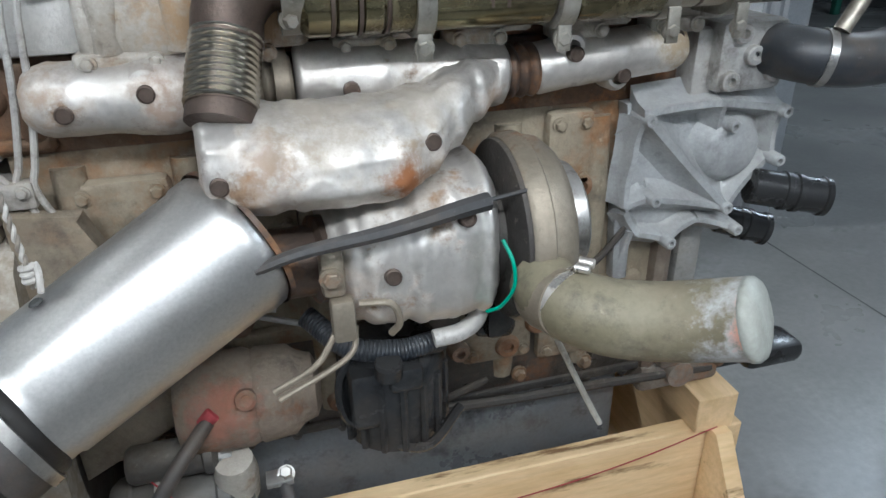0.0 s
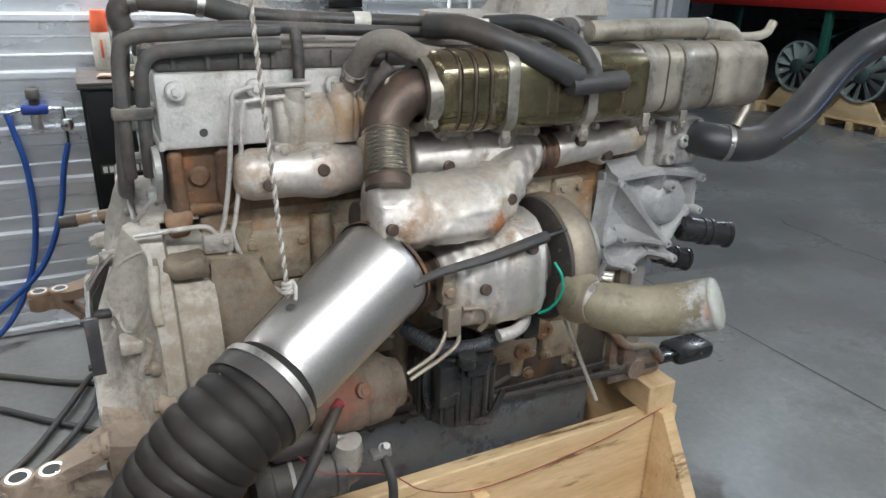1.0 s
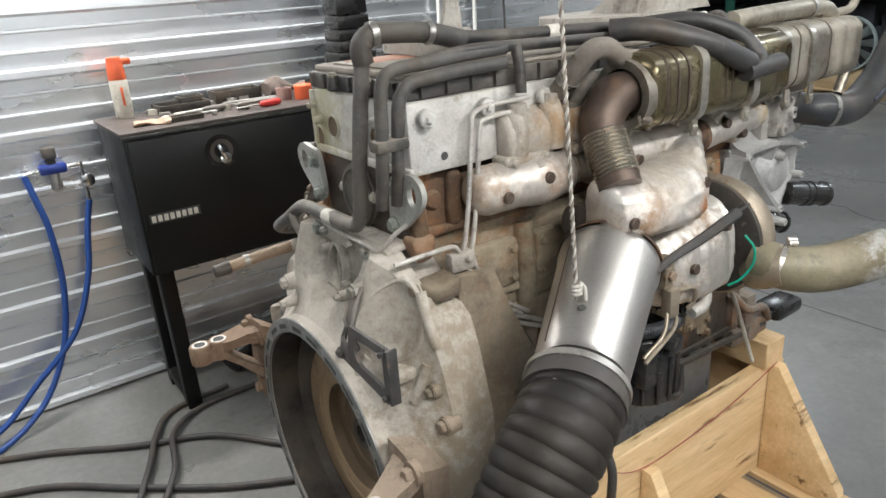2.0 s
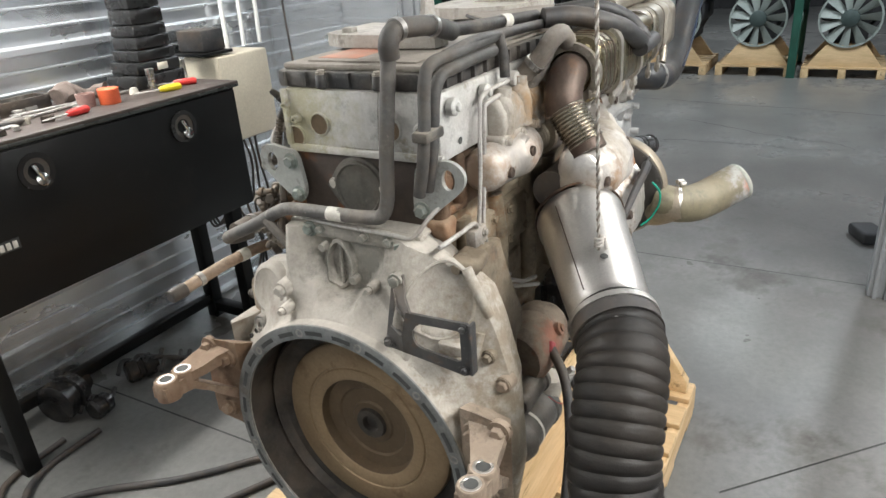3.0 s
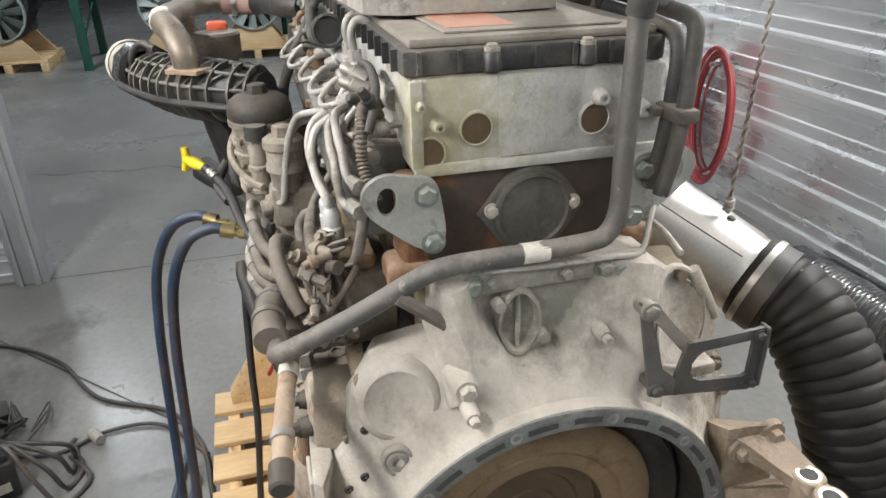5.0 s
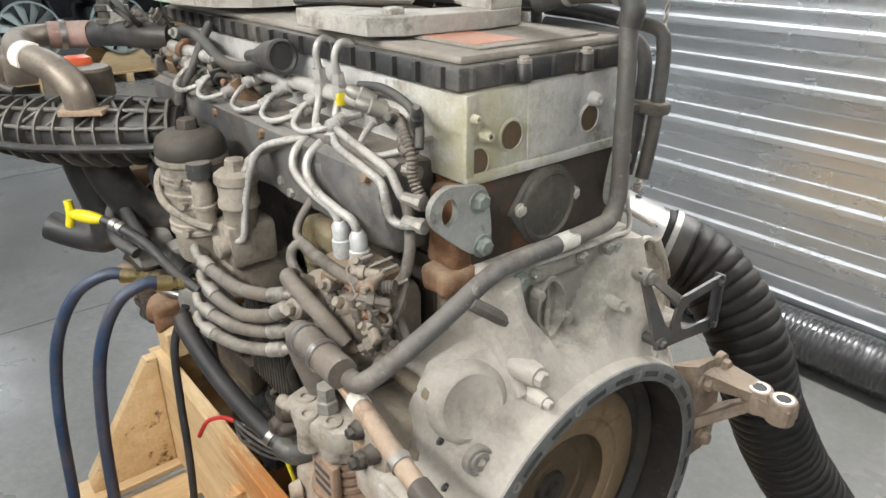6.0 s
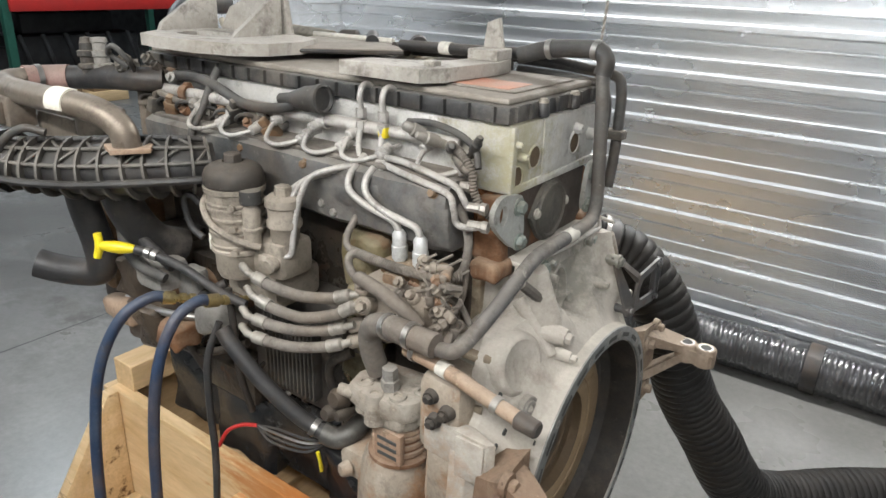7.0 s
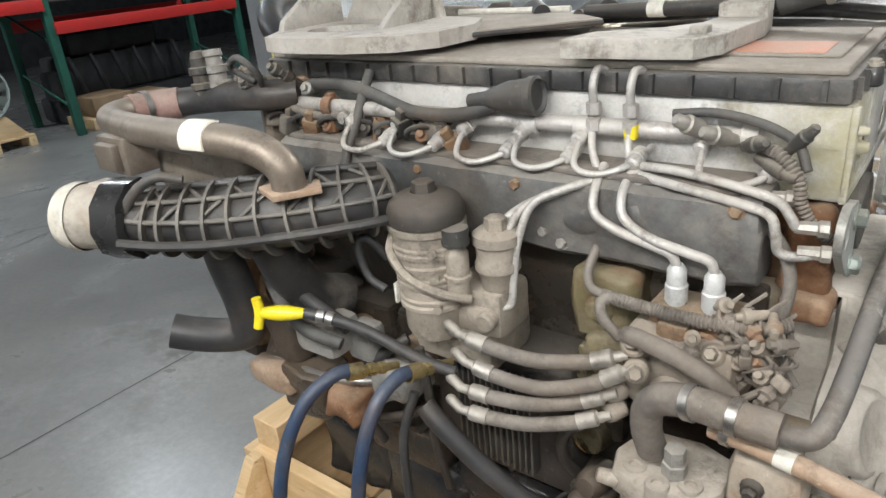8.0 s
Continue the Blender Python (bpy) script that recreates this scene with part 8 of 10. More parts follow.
for p, r in (((0.247, 0.335, 0.880), 0.022), ((0.262, 0.345, 0.845), 0.017), ((0.228, 0.345, 0.855), 0.012)):
    bm = bmesh.new()
    lathe(bm, (p[0], p[1] - 0.06, p[2]), (0.1, 1, 0.15), [(0, r * 0.6), (0.035, r * 0.7), (0.040, r), (0.060, r * 1.02), (0.072, r * 0.7), (0.074, 0)], 16)
    part("dark_fitting", bm, M["dark_iron"], ps, "dark oily fitting beside the pump")
bm = bmesh.new()
box(bm, -0.03, 0.065, 0.20, 0.325, 0.86, 1.02, 0.02)
box(bm, -0.03, 0.05, 0.25, 0.318, 0.70, 0.87, 0.02)
part("housing_web", bm, M["rusty_housing"], housing, "rust-stained web beside the pump")
for p in ((0.03, 0.335, 0.985), (0.02, 0.34, 0.94), (-0.005, 0.34, 0.965)):
    bm = bmesh.new()
    cyl(bm, (p[0], 0.32, p[2]), p, 0.016, 0.013, seg=12, bevel=0.003)
    bolt(bm, p, (0, 1, 0), 0.009, 0.010)
    part("speed_sensor", bm, M["dark_iron"], engine, "black sensor on the housing")

# black hose, fins, lower clutter
hose("drain_hose", [(0.505, 0.402, 0.985), (0.48, 0.402, 0.960), (0.42, 0.382, 0.888), (0.36, 0.355, 0.825), (0.325, 0.338, 0.797), (0.285, 0.325, 0.780)], 0.0172, "rubber", label="thick black drain hose", seg=18, clamps=(0.84,))
hose("drain_elbow", [(0.300, 0.330, 0.785), (0.270, 0.318, 0.778), (0.250, 0.300, 0.79), (0.245, 0.27, 0.80)], 0.0225, "dark_grey_cast", label="dark dusty elbow at the hose's end")
bm = bmesh.new()
box(bm, 0.33, 0.62, 0.145, 0.235, 0.74, 1.02, 0.012)
ecu = part("cooler_body", bm, M["dark_iron"], engine, "dark oily finned oil cooler body")
for k in range(13):
    bm = bmesh.new()
    x = 0.395 + 0.0125 * k
    box(bm, x, x + 0.005, 0.235, 0.262, 0.78, 0.97, 0.0015)
    part("fin", bm, M["dark_grey_cast"], ecu)
for x, z, w, h in ((0.63, 0.93, 0.10, 0.16), (0.74, 0.90, 0.14, 0.22), (0.25, 0.93, 0.09, 0.12), (0.24, 0.72, 0.10, 0.13), (0.88, 0.95, 0.13, 0.20), (0.62, 0.70, 0.20, 0.09)):
    bm = bmesh.new()
    box(bm, x, x + w, 0.14, 0.20 + 0.05 * ((x * 37) % 1), z - h / 2, z + h / 2, 0.016)
    part("side_casting", bm, M["oily_block"], engine, "oily rusty casting low on the block")
for p, r, m_ in (((0.70, 0.27, 0.90), 0.035, "rust_orange"), ((0.63, 0.29, 0.96), 0.028, "rust"), ((0.80, 0.30, 0.93), 0.038, "rust_orange"), ((0.90, 0.30, 0.97), 0.045, "dark_iron"), ((0.30, 0.24, 0.88), 0.03, "cooler_brass"), ((0.29, 0.23, 1.0), 0.035, "cooler_brass")):
    bm = bmesh.new()
    lathe(bm, (p[0], 0.16, p[2]), (0.1, 1, 0.05), [(0, r * 1.3), (p[1] - 0.18, r * 1.1), (p[1] - 0.165, r), (p[1] - 0.16, r * 0.6), (p[1] - 0.165, 0)], 20)
    part("round_fitting", bm, M[m_], engine, "round rusty fitting on the block")
for pts, r, m_ in (([(0.62, 0.30, 1.02), (0.66, 0.34, 0.99), (0.72, 0.35, 0.93), (0.74, 0.33, 0.84), (0.72, 0.30, 0.75)], 0.010, "rubber"),
                   ([(0.56, 0.34, 1.04), (0.545, 0.345, 0.95), (0.545, 0.34, 0.84), (0.55, 0.31, 0.72)], 0.008, "dark_iron"),
                   ([(0.66, 0.31, 0.92), (0.72, 0.36, 0.93), (0.82, 0.37, 0.92), (0.95, 0.35, 0.90)], 0.009, "steel"),
                   ([(0.60, 0.27, 0.86), (0.70, 0.31, 0.82), (0.82, 0.31, 0.80), (0.96, 0.29, 0.80)], 0.010, "dark_iron"),
                   ([(0.28, 0.26, 0.95), (0.32, 0.28, 0.92), (0.33, 0.27, 0.86), (0.31, 0.24, 0.80)], 0.010, "dark_iron"),
                   ([(0.98, 0.30, 1.05), (0.92, 0.34, 1.08), (0.84, 0.37, 1.10), (0.76, 0.40, 1.115), (0.66, 0.40, 1.08)], 0.012, "rubber"),
                   ([(0.66, 0.42, 1.06), (0.72, 0.44, 1.08), (0.80, 0.42, 1.10), (0.88, 0.38, 1.12)], 0.011, "rubber_dusty")):
    hose("side_tube", pts, r, m_, label="tube low on the engine's side")
hose("power_lead", [(0.545, 0.38, 0.98), (0.555, 0.41, 0.90), (0.55, 0.42, 0.78), (0.54, 0.425, 0.68), (0.545, 0.43, 0.55), (0.545, 0.45, 0.35), (0.54, 0.47, 0.145)], 0.008, "rubber", label="black electric lead hanging down the side")
hose("power_lead", [(0.575, 0.390, 0.655), (0.565, 0.372, 0.690), (0.540, 0.350, 0.706), (0.505, 0.335, 0.712)], 0.0046, "red", label="red electric lead with crocodile clip")
for k in range(4):
    hose("clip_lead", [(0.505, 0.335, 0.712), (0.45, 0.325 + 0.006 * k, 0.722 - 0.008 * k), (0.38, 0.31, 0.72 - 0.012 * k), (0.35, 0.27, 0.70)], 0.003, "steel" if k == 1 else "rubber", seg=6)
bm = bmesh.new()
tube(bm, [(0.355, 0.285, 0.63), (0.35, 0.295, 0.67), (0.352, 0.298, 0.69)], 0.0045, seg=10)
part("yellow_plug", bm, M["yellow"], engine, "small yellow plug")

# cast brackets low at the front, pan rail with its bolts
for x0, x1, y0, y1, z0, z1, m_, amount in ((0.86, 0.99, 0.33, 0.40, 0.86, 0.905, "rusty_tan", 0.016), (0.78, 0.90, 0.30, 0.39, 0.83, 0.93, "oily_block", 0.020), (0.84, 0.93, 0.30, 0.38, 0.93, 1.03, "dark_iron", 0.016), (0.68, 0.76, 0.33, 0.40, 0.86, 0.92, "rust_orange", 0.014), (0.60, 0.68, 0.26, 0.35, 0.90, 0.98, "dusty_grey", 0.014)):
    bm = bmesh.new()
    box(bm, x0, x1, y0, y1, z0, z1, 0.012)
    knobby(bm, amount, 0.03)
    part("front_bracket", bm, M[m_], engine, "rough dirty cast bracket low on the engine")
bm = bmesh.new()
box(bm, 0.10, 1.0, 0.140, 0.176, 0.655, 0.672, 0.003)
part("pan_rail", bm, M["oily_black"], pan)
for k in range(13):
    bm = bmesh.new()
    bolt(bm, (0.14 + 0.068 * k, 0.164, 0.672), (0, 0, 1), 0.008, 0.009)
    part("pan_bolt", bm, M["dark_iron"], pan)
for k in range(9):
    x, z = 0.33 + 0.075 * k, 0.71 + 0.09 * ((k * 0.62) % 1)
    hose("oil_tube", [(x, 0.16, z), (x + 0.02, 0.215, z + 0.02), (x + 0.05, 0.235, z - 0.01), (x + 0.075, 0.20, z - 0.05), (x + 0.08, 0.16, z - 0.06)], 0.0065, ("oily_black", "dark_iron", "dusty_grey")[k % 3], label="oily bent tube on the block", seg=8)

# olive cast pieces behind the fuel hoses
for x0, x1, y1, z0, z1 in ((0.235, 0.335, 0.232, 1.075, 1.195), (0.215, 0.30, 0.255, 1.03, 1.10), (0.25, 0.33, 0.225, 0.93, 1.05)):
    bm = bmesh.new()
    box(bm, x0, x1, 0.14, y1, z0, z1, 0.014)
    cyl(bm, ((x0 + x1) / 2, y1 - 0.01, (z0 + z1) / 2), ((x0 + x1) / 2, y1 + 0.014, (z0 + z1) / 2), 0.022, 0.018, seg=14, bevel=0.003)
    knobby(bm, 0.012, 0.03)
    part("olive_casting", bm, M["olive_cast"], engine, "olive-stained lumpy casting behind the hoses")

# oily lower castings between the pan and the cradle board
for x0, x1, y1, z0, z1 in ((0.22, 0.40, 0.235, 0.47, 0.64), (0.38, 0.60, 0.225, 0.50, 0.70), (0.58, 0.80, 0.240, 0.46, 0.66), (0.78, 1.00, 0.230, 0.50, 0.70)):
    bm = bmesh.new()
    box(bm, x0, x1, 0.12, y1, z0, z1, 0.02)
    knobby(bm, 0.022, 0.03)
    part("sump_casting", bm, M["oily_black"], engine, "oily black casting beside the pan")

# dipstick, brass unions
bm = bmesh.new()
d0, d1 = Vector((0.752, 0.500, 1.135)), Vector((0.690, 0.460, 1.131))
tube(bm, [d0, d0.lerp(d1, 0.5), d1], lambda f: 0.008 + 0.005 * math.sin(math.pi * f), seg=14)
tube(bm, [d0 + Vector((0.004, 0.006, -0.026)), d0, d0 + Vector((0.002, 0.0, 0.026))], lambda f: 0.009 - 0.002 * abs(f - 0.5), seg=14)
part("dipstick_handle", bm, M["yellow"], engine, "bright yellow dipstick T-handle")
hose("dipstick_tube", [d1, (0.66, 0.442, 1.122), (0.60, 0.415, 1.100), (0.52, 0.395, 1.065), (0.46, 0.375, 1.045)], 0.0095, "rubber", label="black dipstick tube", clamps=(0.2, 0.28))
for p, q in (((0.575, 0.405, 1.035), (0.590, 0.450, 1.048)), ((0.490, 0.368, 1.046), (0.499, 0.415, 1.058))):
    p, q = Vector(p), Vector(q)
    bm = bmesh.new()
    lathe(bm, p, q - p, [(-0.02, 0), (-0.02, 0.007), (0.006, 0.007), (0.006, 0.0105), (0.016, 0.0105), (0.017, 0.008), (0.024, 0.008), (0.024, 0.0110), (0.036, 0.0110), (0.037, 0.0085), (0.05, 0.0085), (0.05, 0)], 8)
    part("brass_union", bm, M["brass"], engine, "brass quick coupling")

# intake manifold, throttle, pipes
IP = [(0.605, 0.315, 1.300), (0.640, 0.372, 1.300), (0.71, 0.425, 1.292), (0.80, 0.480, 1.284), (0.88, 0.532, 1.286), (0.93, 0.566, 1.294)]
bm = bmesh.new()
tube(bm, IP, lambda f: 0.050 + 0.014 * math.sin(math.pi * min(1, f * 1.1)), seg=28, steps=12)
for v in bm.verts:
    v.co.z = 1.290 + (v.co.z - 1.290) * 0.85
intake = part("intake_manifold", bm, M["manifold_black"], engine, "black ribbed plastic intake manifold")
lineI = glide(IP, 12)
for k in range(3, len(lineI) - 3, 5):
    bm = bmesh.new()
    dI = (lineI[k + 1] - lineI[k - 1]).normalized()
    f = k / (len(lineI) - 1)
    rr = 0.050 + 0.014 * math.sin(math.pi * min(1, f * 1.1))
    lathe(bm, lineI[k], dI, [(-0.0025, rr - 0.004), (-0.0025, rr + 0.013), (0.0025, rr + 0.013), (0.0025, rr - 0.004)], 28)
    for v in bm.verts:
        v.co.z = 1.290 + (v.co.z - 1.290) * 0.85
    part("manifold_rib", bm, M["rib_dusty"], intake)
for dz, rr in ((-0.014, 0.072),):
    bm = bmesh.new()
    L2 = []
    for k, p in enumerate(lineI):
        a = lineI[min(k + 1, len(lineI) - 1)] - lineI[max(k - 1, 0)]
        side = Vector((-a.y, a.x, 0)).normalized()
        L2.append((p, side))
    for sgn in (1, -1):
        tube(bm, [p + s * sgn * rr + Vector((0, 0, dz)) for p, s in L2], 0.008, seg=8, smooth_line=False)
    part("seam_flange", bm, M["manifold_black"], intake)
def on_manifold(k, deg, lift):
    """A point on the manifold's skin: deg 0 faces outward, 90 faces up."""
    p, a = lineI[k], (lineI[k + 1] - lineI[k - 1]).normalized()
    side = Vector((-a.y, a.x, 0)).normalized()
    rr = 0.050 + 0.014 * math.sin(math.pi * min(1, k / (len(lineI) - 1) * 1.1)) + lift
    q = p + side * (rr * math.cos(math.radians(deg))) + Vector((0, 0, rr * math.sin(math.radians(deg))))
    q.z = 1.290 + (q.z - 1.290) * 0.85
    return q


for n_, k in enumerate(range(3, len(lineI) - 8, 4)):
    for d0, d1 in ((58, 88),) if n_ % 2 else ((52, 22),):
        bm = bmesh.new()
        steps_ = [on_manifold(k + j, d0 + (d1 - d0) * j / 4, 0.004) for j in range(5)]
        tube(bm, steps_, 0.0032, seg=6)
        part("diagonal_rib", bm, M["rib_dusty"], intake, "dust-bright diagonal rib")
for deg in (20, 55, 94):
    bm = bmesh.new()
    tube(bm, [on_manifold(k, deg, 0.006) for k in range(2, len(lineI) - 2, 2)], 0.0065 if deg > 90 else 0.0040, seg=8)
    part("long_rib", bm, M["manifold_black"] if deg > 90 else M["rib_dusty"], intake)
hose("manifold_lead", [(0.93, 0.60, 1.25), (0.90, 0.59, 1.33), (0.86, 0.56, 1.368), (0.83, 0.53, 1.36)], 0.008, "rubber_dusty", label="black lead over the manifold")
TD = Vector((0.90, 0.42, 0.02)).normalized()
bm = bmesh.new()
lathe(bm, (0.915, 0.562, 1.295), TD, [(0, 0.052), (0.004, 0.066), (0.05, 0.066), (0.054, 0.06)], 10)
part("throttle_collar", bm, M["gloss_black"], intake, "glossy black collar")
bm = bmesh.new()
lathe(bm, (0.963, 0.584, 1.297), TD, [(0, 0.050), (0.02, 0.052), (0.040, 0.0535), (0.054, 0.0535), (0.056, 0.0)], 28)
box(bm, 0.97, 1.01, 0.555, 0.60, 1.33, 1.352, 0.006)
part("throttle_body", bm, M["pale_cast"], intake, "pale cast throttle body")
bm = bmesh.new()
lathe(bm, (1.010, 0.606, 1.298), TD, [(0, 0.056), (0.012, 0.058), (0.030, 0.052), (0.038, 0.036), (0.040, 0)], 32)
part("white_cap", bm, M["white_plastic"], intake, "white plastic cap")
mp = hose("egr_pipe", [(0.670, 0.458, 1.345), (0.674, 0.462, 1.378), (0.703, 0.474, 1.404), (0.745, 0.488, 1.416), (0.800, 0.500, 1.419), (0.90, 0.497, 1.417), (1.0, 0.486, 1.413), (1.10, 0.468, 1.410), (1.165, 0.446, 1.410), (1.200, 0.405, 1.409), (1.205, 0.360, 1.407)], 0.026, "egr_tan", label="tan-grey steel pipe with a white label", seg=24)
bm = bmesh.new()
fold = [[bm.verts.new((0.772 + dx - 0.10 * r * math.sin(a), 0.4955 + 0.10 * dx + r * math.sin(a), 1.4185 + r * math.cos(a))) for a in [math.radians(-25 + 135 * k / 14) for k in range(15)]] for dx, r in ((0, 0.0250), (0, 0.0292), (0.025, 0.0294), (0.050, 0.0292), (0.050, 0.0250))]
for A, B in zip(fold, fold[1:]):
    for k in range(14):
        bm.faces.new((A[k], A[k + 1], B[k + 1], B[k]))
part("pipe_label", bm, M["paper_bright"], mp, "bright white label")
bm = bmesh.new()
prism(bm, [(0.622, 0.440), (0.655, 0.412), (0.712, 0.440), (0.718, 0.478), (0.660, 0.500)], (0, 0, 1.338), (1, 0, 0), (0, 1, 0), 0.010, 0.002)
part("pipe_flange", bm, M["rusty_tan"], mp, "rusty flange plate")
hose("front_hose", [(1.207, 0.385, 1.408), (1.200, 0.335, 1.406), (1.165, 0.298, 1.408)], 0.031, "faded_pink", label="faded red hose joint", seg=20, clamps=(0.3,))
hose("front_hose", [(1.180, 0.310, 1.407), (1.133, 0.276, 1.410), (1.06, 0.258, 1.416), (0.97, 0.240, 1.42), (0.92, 0.20, 1.42)], 0.028, "rubber", label="black hose into the head", seg=20)
bm = bmesh.new()
box(bm, 1.015, 1.105, 0.455, 0.515, 1.335, 1.402, 0.006)
box(bm, 1.03, 1.09, 0.512, 0.530, 1.345, 1.392, 0.004)
box(bm, 0.86, 1.05, 0.36, 0.45, 1.28, 1.37, 0.02)
lathe(bm, (0.86, 0.40, 1.33), (0, 0, 1), [(0, 0.05), (0.05, 0.05), (0.055, 0.045), (0.055, 0)], 20)
part("egr_valve", bm, M["egr_tan"], engine, "dusty grey valve body under the pipe")
bm = bmesh.new()
box(bm, 0.885, 0.93, 0.375, 0.42, 1.375, 1.40, 0.006)
part("orange_plug", bm, M["red_orange"], engine, "orange plug")
hose("throttle_duct", [(0.92, 0.44, 1.26), (0.93, 0.43, 1.17), (0.935, 0.41, 1.07), (0.945, 0.405, 1.0), (0.985, 0.425, 0.985), (1.03, 0.465, 0.995), (1.06, 0.495, 1.01)], 0.034, "rubber", label="black rubber duct under the manifold", seg=20)
hose("throttle_duct", [(0.80, 0.42, 1.23), (0.79, 0.40, 1.16), (0.78, 0.36, 1.10), (0.77, 0.30, 1.07)], 0.040, "black_plastic", seg=18)
bm = bmesh.new()
box(bm, 0.70, 0.80, 0.33, 0.41, 1.00, 1.07, 0.016)
box(bm, 0.66, 0.72, 0.31, 0.36, 0.98, 1.05, 0.012)
part("side_bracket", bm, M["dusty_grey"], engine, "grey dusty bracket behind the dipstick")
# front end: pulley, clutter
bm = bmesh.new()
lathe(bm, (1.03, 0.0, 0.741), (1, 0, 0), [(0, 0.10), (0.04, 0.125), (0.06, 0.125), (0.065, 0.11), (0.075, 0.12), (0.09, 0.12), (0.095, 0.05), (0.11, 0.05), (0.11, 0)], 48)
part("crank_pulley", bm, M["dark_iron"], engine, "dark crank pulley")
bm = bmesh.new()
box(bm, 1.02, 1.06, -0.17, 0.20, 0.62, 1.44, 0.02)
part("front_cover", bm, M["block_iron"], engine, "dusty cast timing cover")
bm = bmesh.new()
box(bm, 1.02, 1.10, 0.15, 0.34, 0.88, 1.12, 0.03)
lathe(bm, (1.06, 0.26, 1.02), (1, 0.3, 0), [(-0.04, 0.06), (0.06, 0.06), (0.07, 0.05), (0.07, 0)], 24)
part("front_pump", bm, M["rust"], engine, "rusty pump at the front corner")
bm = bmesh.new()
box(bm, 1.10, 1.16, 0.22, 0.30, 0.82, 0.87, 0.012)
part("mount_arm", bm, M["dark_iron"], engine, "black front mount arm")
for k, (dx, dy) in enumerate(((0.0, 0.0), (0.02, 0.02))):
    bm = bmesh.new()
    x, y = 1.085 + dx, 0.255 + dy
    lathe(bm, (x, y, 1.415), (0.05, 0, 1), [(0, 0), (0, 0.018), (0.018, 0.020), (0.020, 0.026), (0.030, 0.026), (0.032, 0.019), (0.046, 0.019), (0.048, 0.024), (0.060, 0.024), (0.062, 0.017), (0.078, 0.016), (0.080, 0.020 - 0.006 * k), (0.090, 0.018 - 0.006 * k), (0.092, 0)], 16)
    part("front_connector", bm, M["dusty_grey"] if k == 0 else M["dusty_plastic"], engine, "stacked dusty connector at the front")
for k in range(9):
    p = Vector((0.96 + 0.10 * ((k * 0.618) % 1), 0.20 + 0.07 * ((k * 0.41) % 1), 1.43 + 0.035 * ((k * 0.77) % 1)))
    bm = bmesh.new()
    lathe(bm, p, (random.uniform(-0.5, 0.5), 0.8, random.uniform(0, 0.8)), [(-0.03, 0), (-0.03, 0.009), (-0.004, 0.009), (-0.003, 0.013), (0.010, 0.013), (0.012, 0.008), (0.020, 0.007), (0.020, 0)], 10)
    part("front_plug", bm, M["dusty_plastic"] if k % 3 else M["dusty_grey"], engine, "dusty plug at the front")
hose("front_coil", [(0.96, 0.25, 1.44), (0.93, 0.28, 1.47), (0.95, 0.30, 1.50), (0.99, 0.29, 1.48), (0.97, 0.26, 1.45)], 0.006, "rubber_dusty")

# castings and panel lying on the valve cover
bm = bmesh.new()
prism(bm, [(0.368, 0.190), (0.186, 0.180), (0.162, 0.135), (0.150, -0.02), (0.160, -0.095), (0.212, -0.095), (0.222, 0.03), (0.262, 0.082), (0.350, 0.118)], (0, 0, 1.492), (1, 0, 0), (0, 1, 0), 0.027, 0.002)
prism(bm, [(0.150, -0.02), (0.160, -0.095), (0.212, -0.095), (0.218, -0.02)], (0, 0, 1.518), (1, 0, 0), (0, 1, 0), 0.022, 0.003)
box(bm, 0.183, 0.207, 0.116, 0.140, 1.517, 1.529, 0.003)
prism(bm, [(0.0, 0.0), (0.046, 0.0), (0.040, 0.05), (0.012, 0.06)], (0.163, -0.062, 1.538), (1, 0, 0), (0, 0, 1), 0.012, 0.002)
part("loose_bracket", bm, M["bracket_dust"], engine, "dusty cast bracket lying on the valve cover", smooth=0.35)
bm = bmesh.new()
outer = [(0.960, 0.225), (0.880, 0.238), (0.760, 0.232), (0.660, 0.205), (0.610, 0.150), (0.600, 0.06), (0.640, -0.02), (0.760, -0.06), (0.900, -0.05), (1.02, 0.02), (1.03, 0.12)]
hole = [(0.87 + (a - 0.81) * 0.34, 0.11 + (b - 0.09) * 0.34) for a, b in outer]
plate_hole(bm, outer, hole, (0, 0, 1.498), (1, 0, 0), (0, 1, 0), 0.026)
big = part("loose_bracket", bm, M["bracket_dust"], engine, "large dusty cast bracket with a hole lying on the valve cover", smooth=0.35)
for poly, o, ax, th in (([(0, 0), (0.26, 0), (0.22, 0.055), (0.10, 0.10), (0.02, 0.10)], (0.74, -0.03, 1.522), (1, 0, 0), 0.016), ([(0, 0), (0.17, 0), (0.16, 0.02), (0.03, 0.10), (0.0, 0.10)], (0.995, -0.02, 1.522), (0, 1, 0), 0.016), ([(0, 0), (0.15, 0), (0.02, 0.09), (0, 0.09)], (0.755, -0.02, 1.522), (0, 1, 0), 0.014)):
    bm = bmesh.new()
    prism(bm, poly, o, ax, (0, 0, 1), th, 0.002)
    part("flange", bm, M["bracket_dust"], big)
bm = bmesh.new()
PANEL = [(0.682, 0.133), (0.430, -0.080), (0.550, -0.190), (0.800, -0.170)]
prism(bm, PANEL, (0, 0, 1.503), (1, 0, 0), (0, 1, 0), 0.010, 0.0015)
panel = part("cover_panel", bm, M["cover_dust"], engine, "dusty flat triangular panel with a dark edge", smooth=0.35)
bm = bmesh.new()
tube(bm, [(a, b, 1.506) for a, b in PANEL[:2]], 0.005, seg=6, smooth_line=False)
part("edge_trim", bm, M["rubber"], panel, "dark edge trim")
bm = bmesh.new()
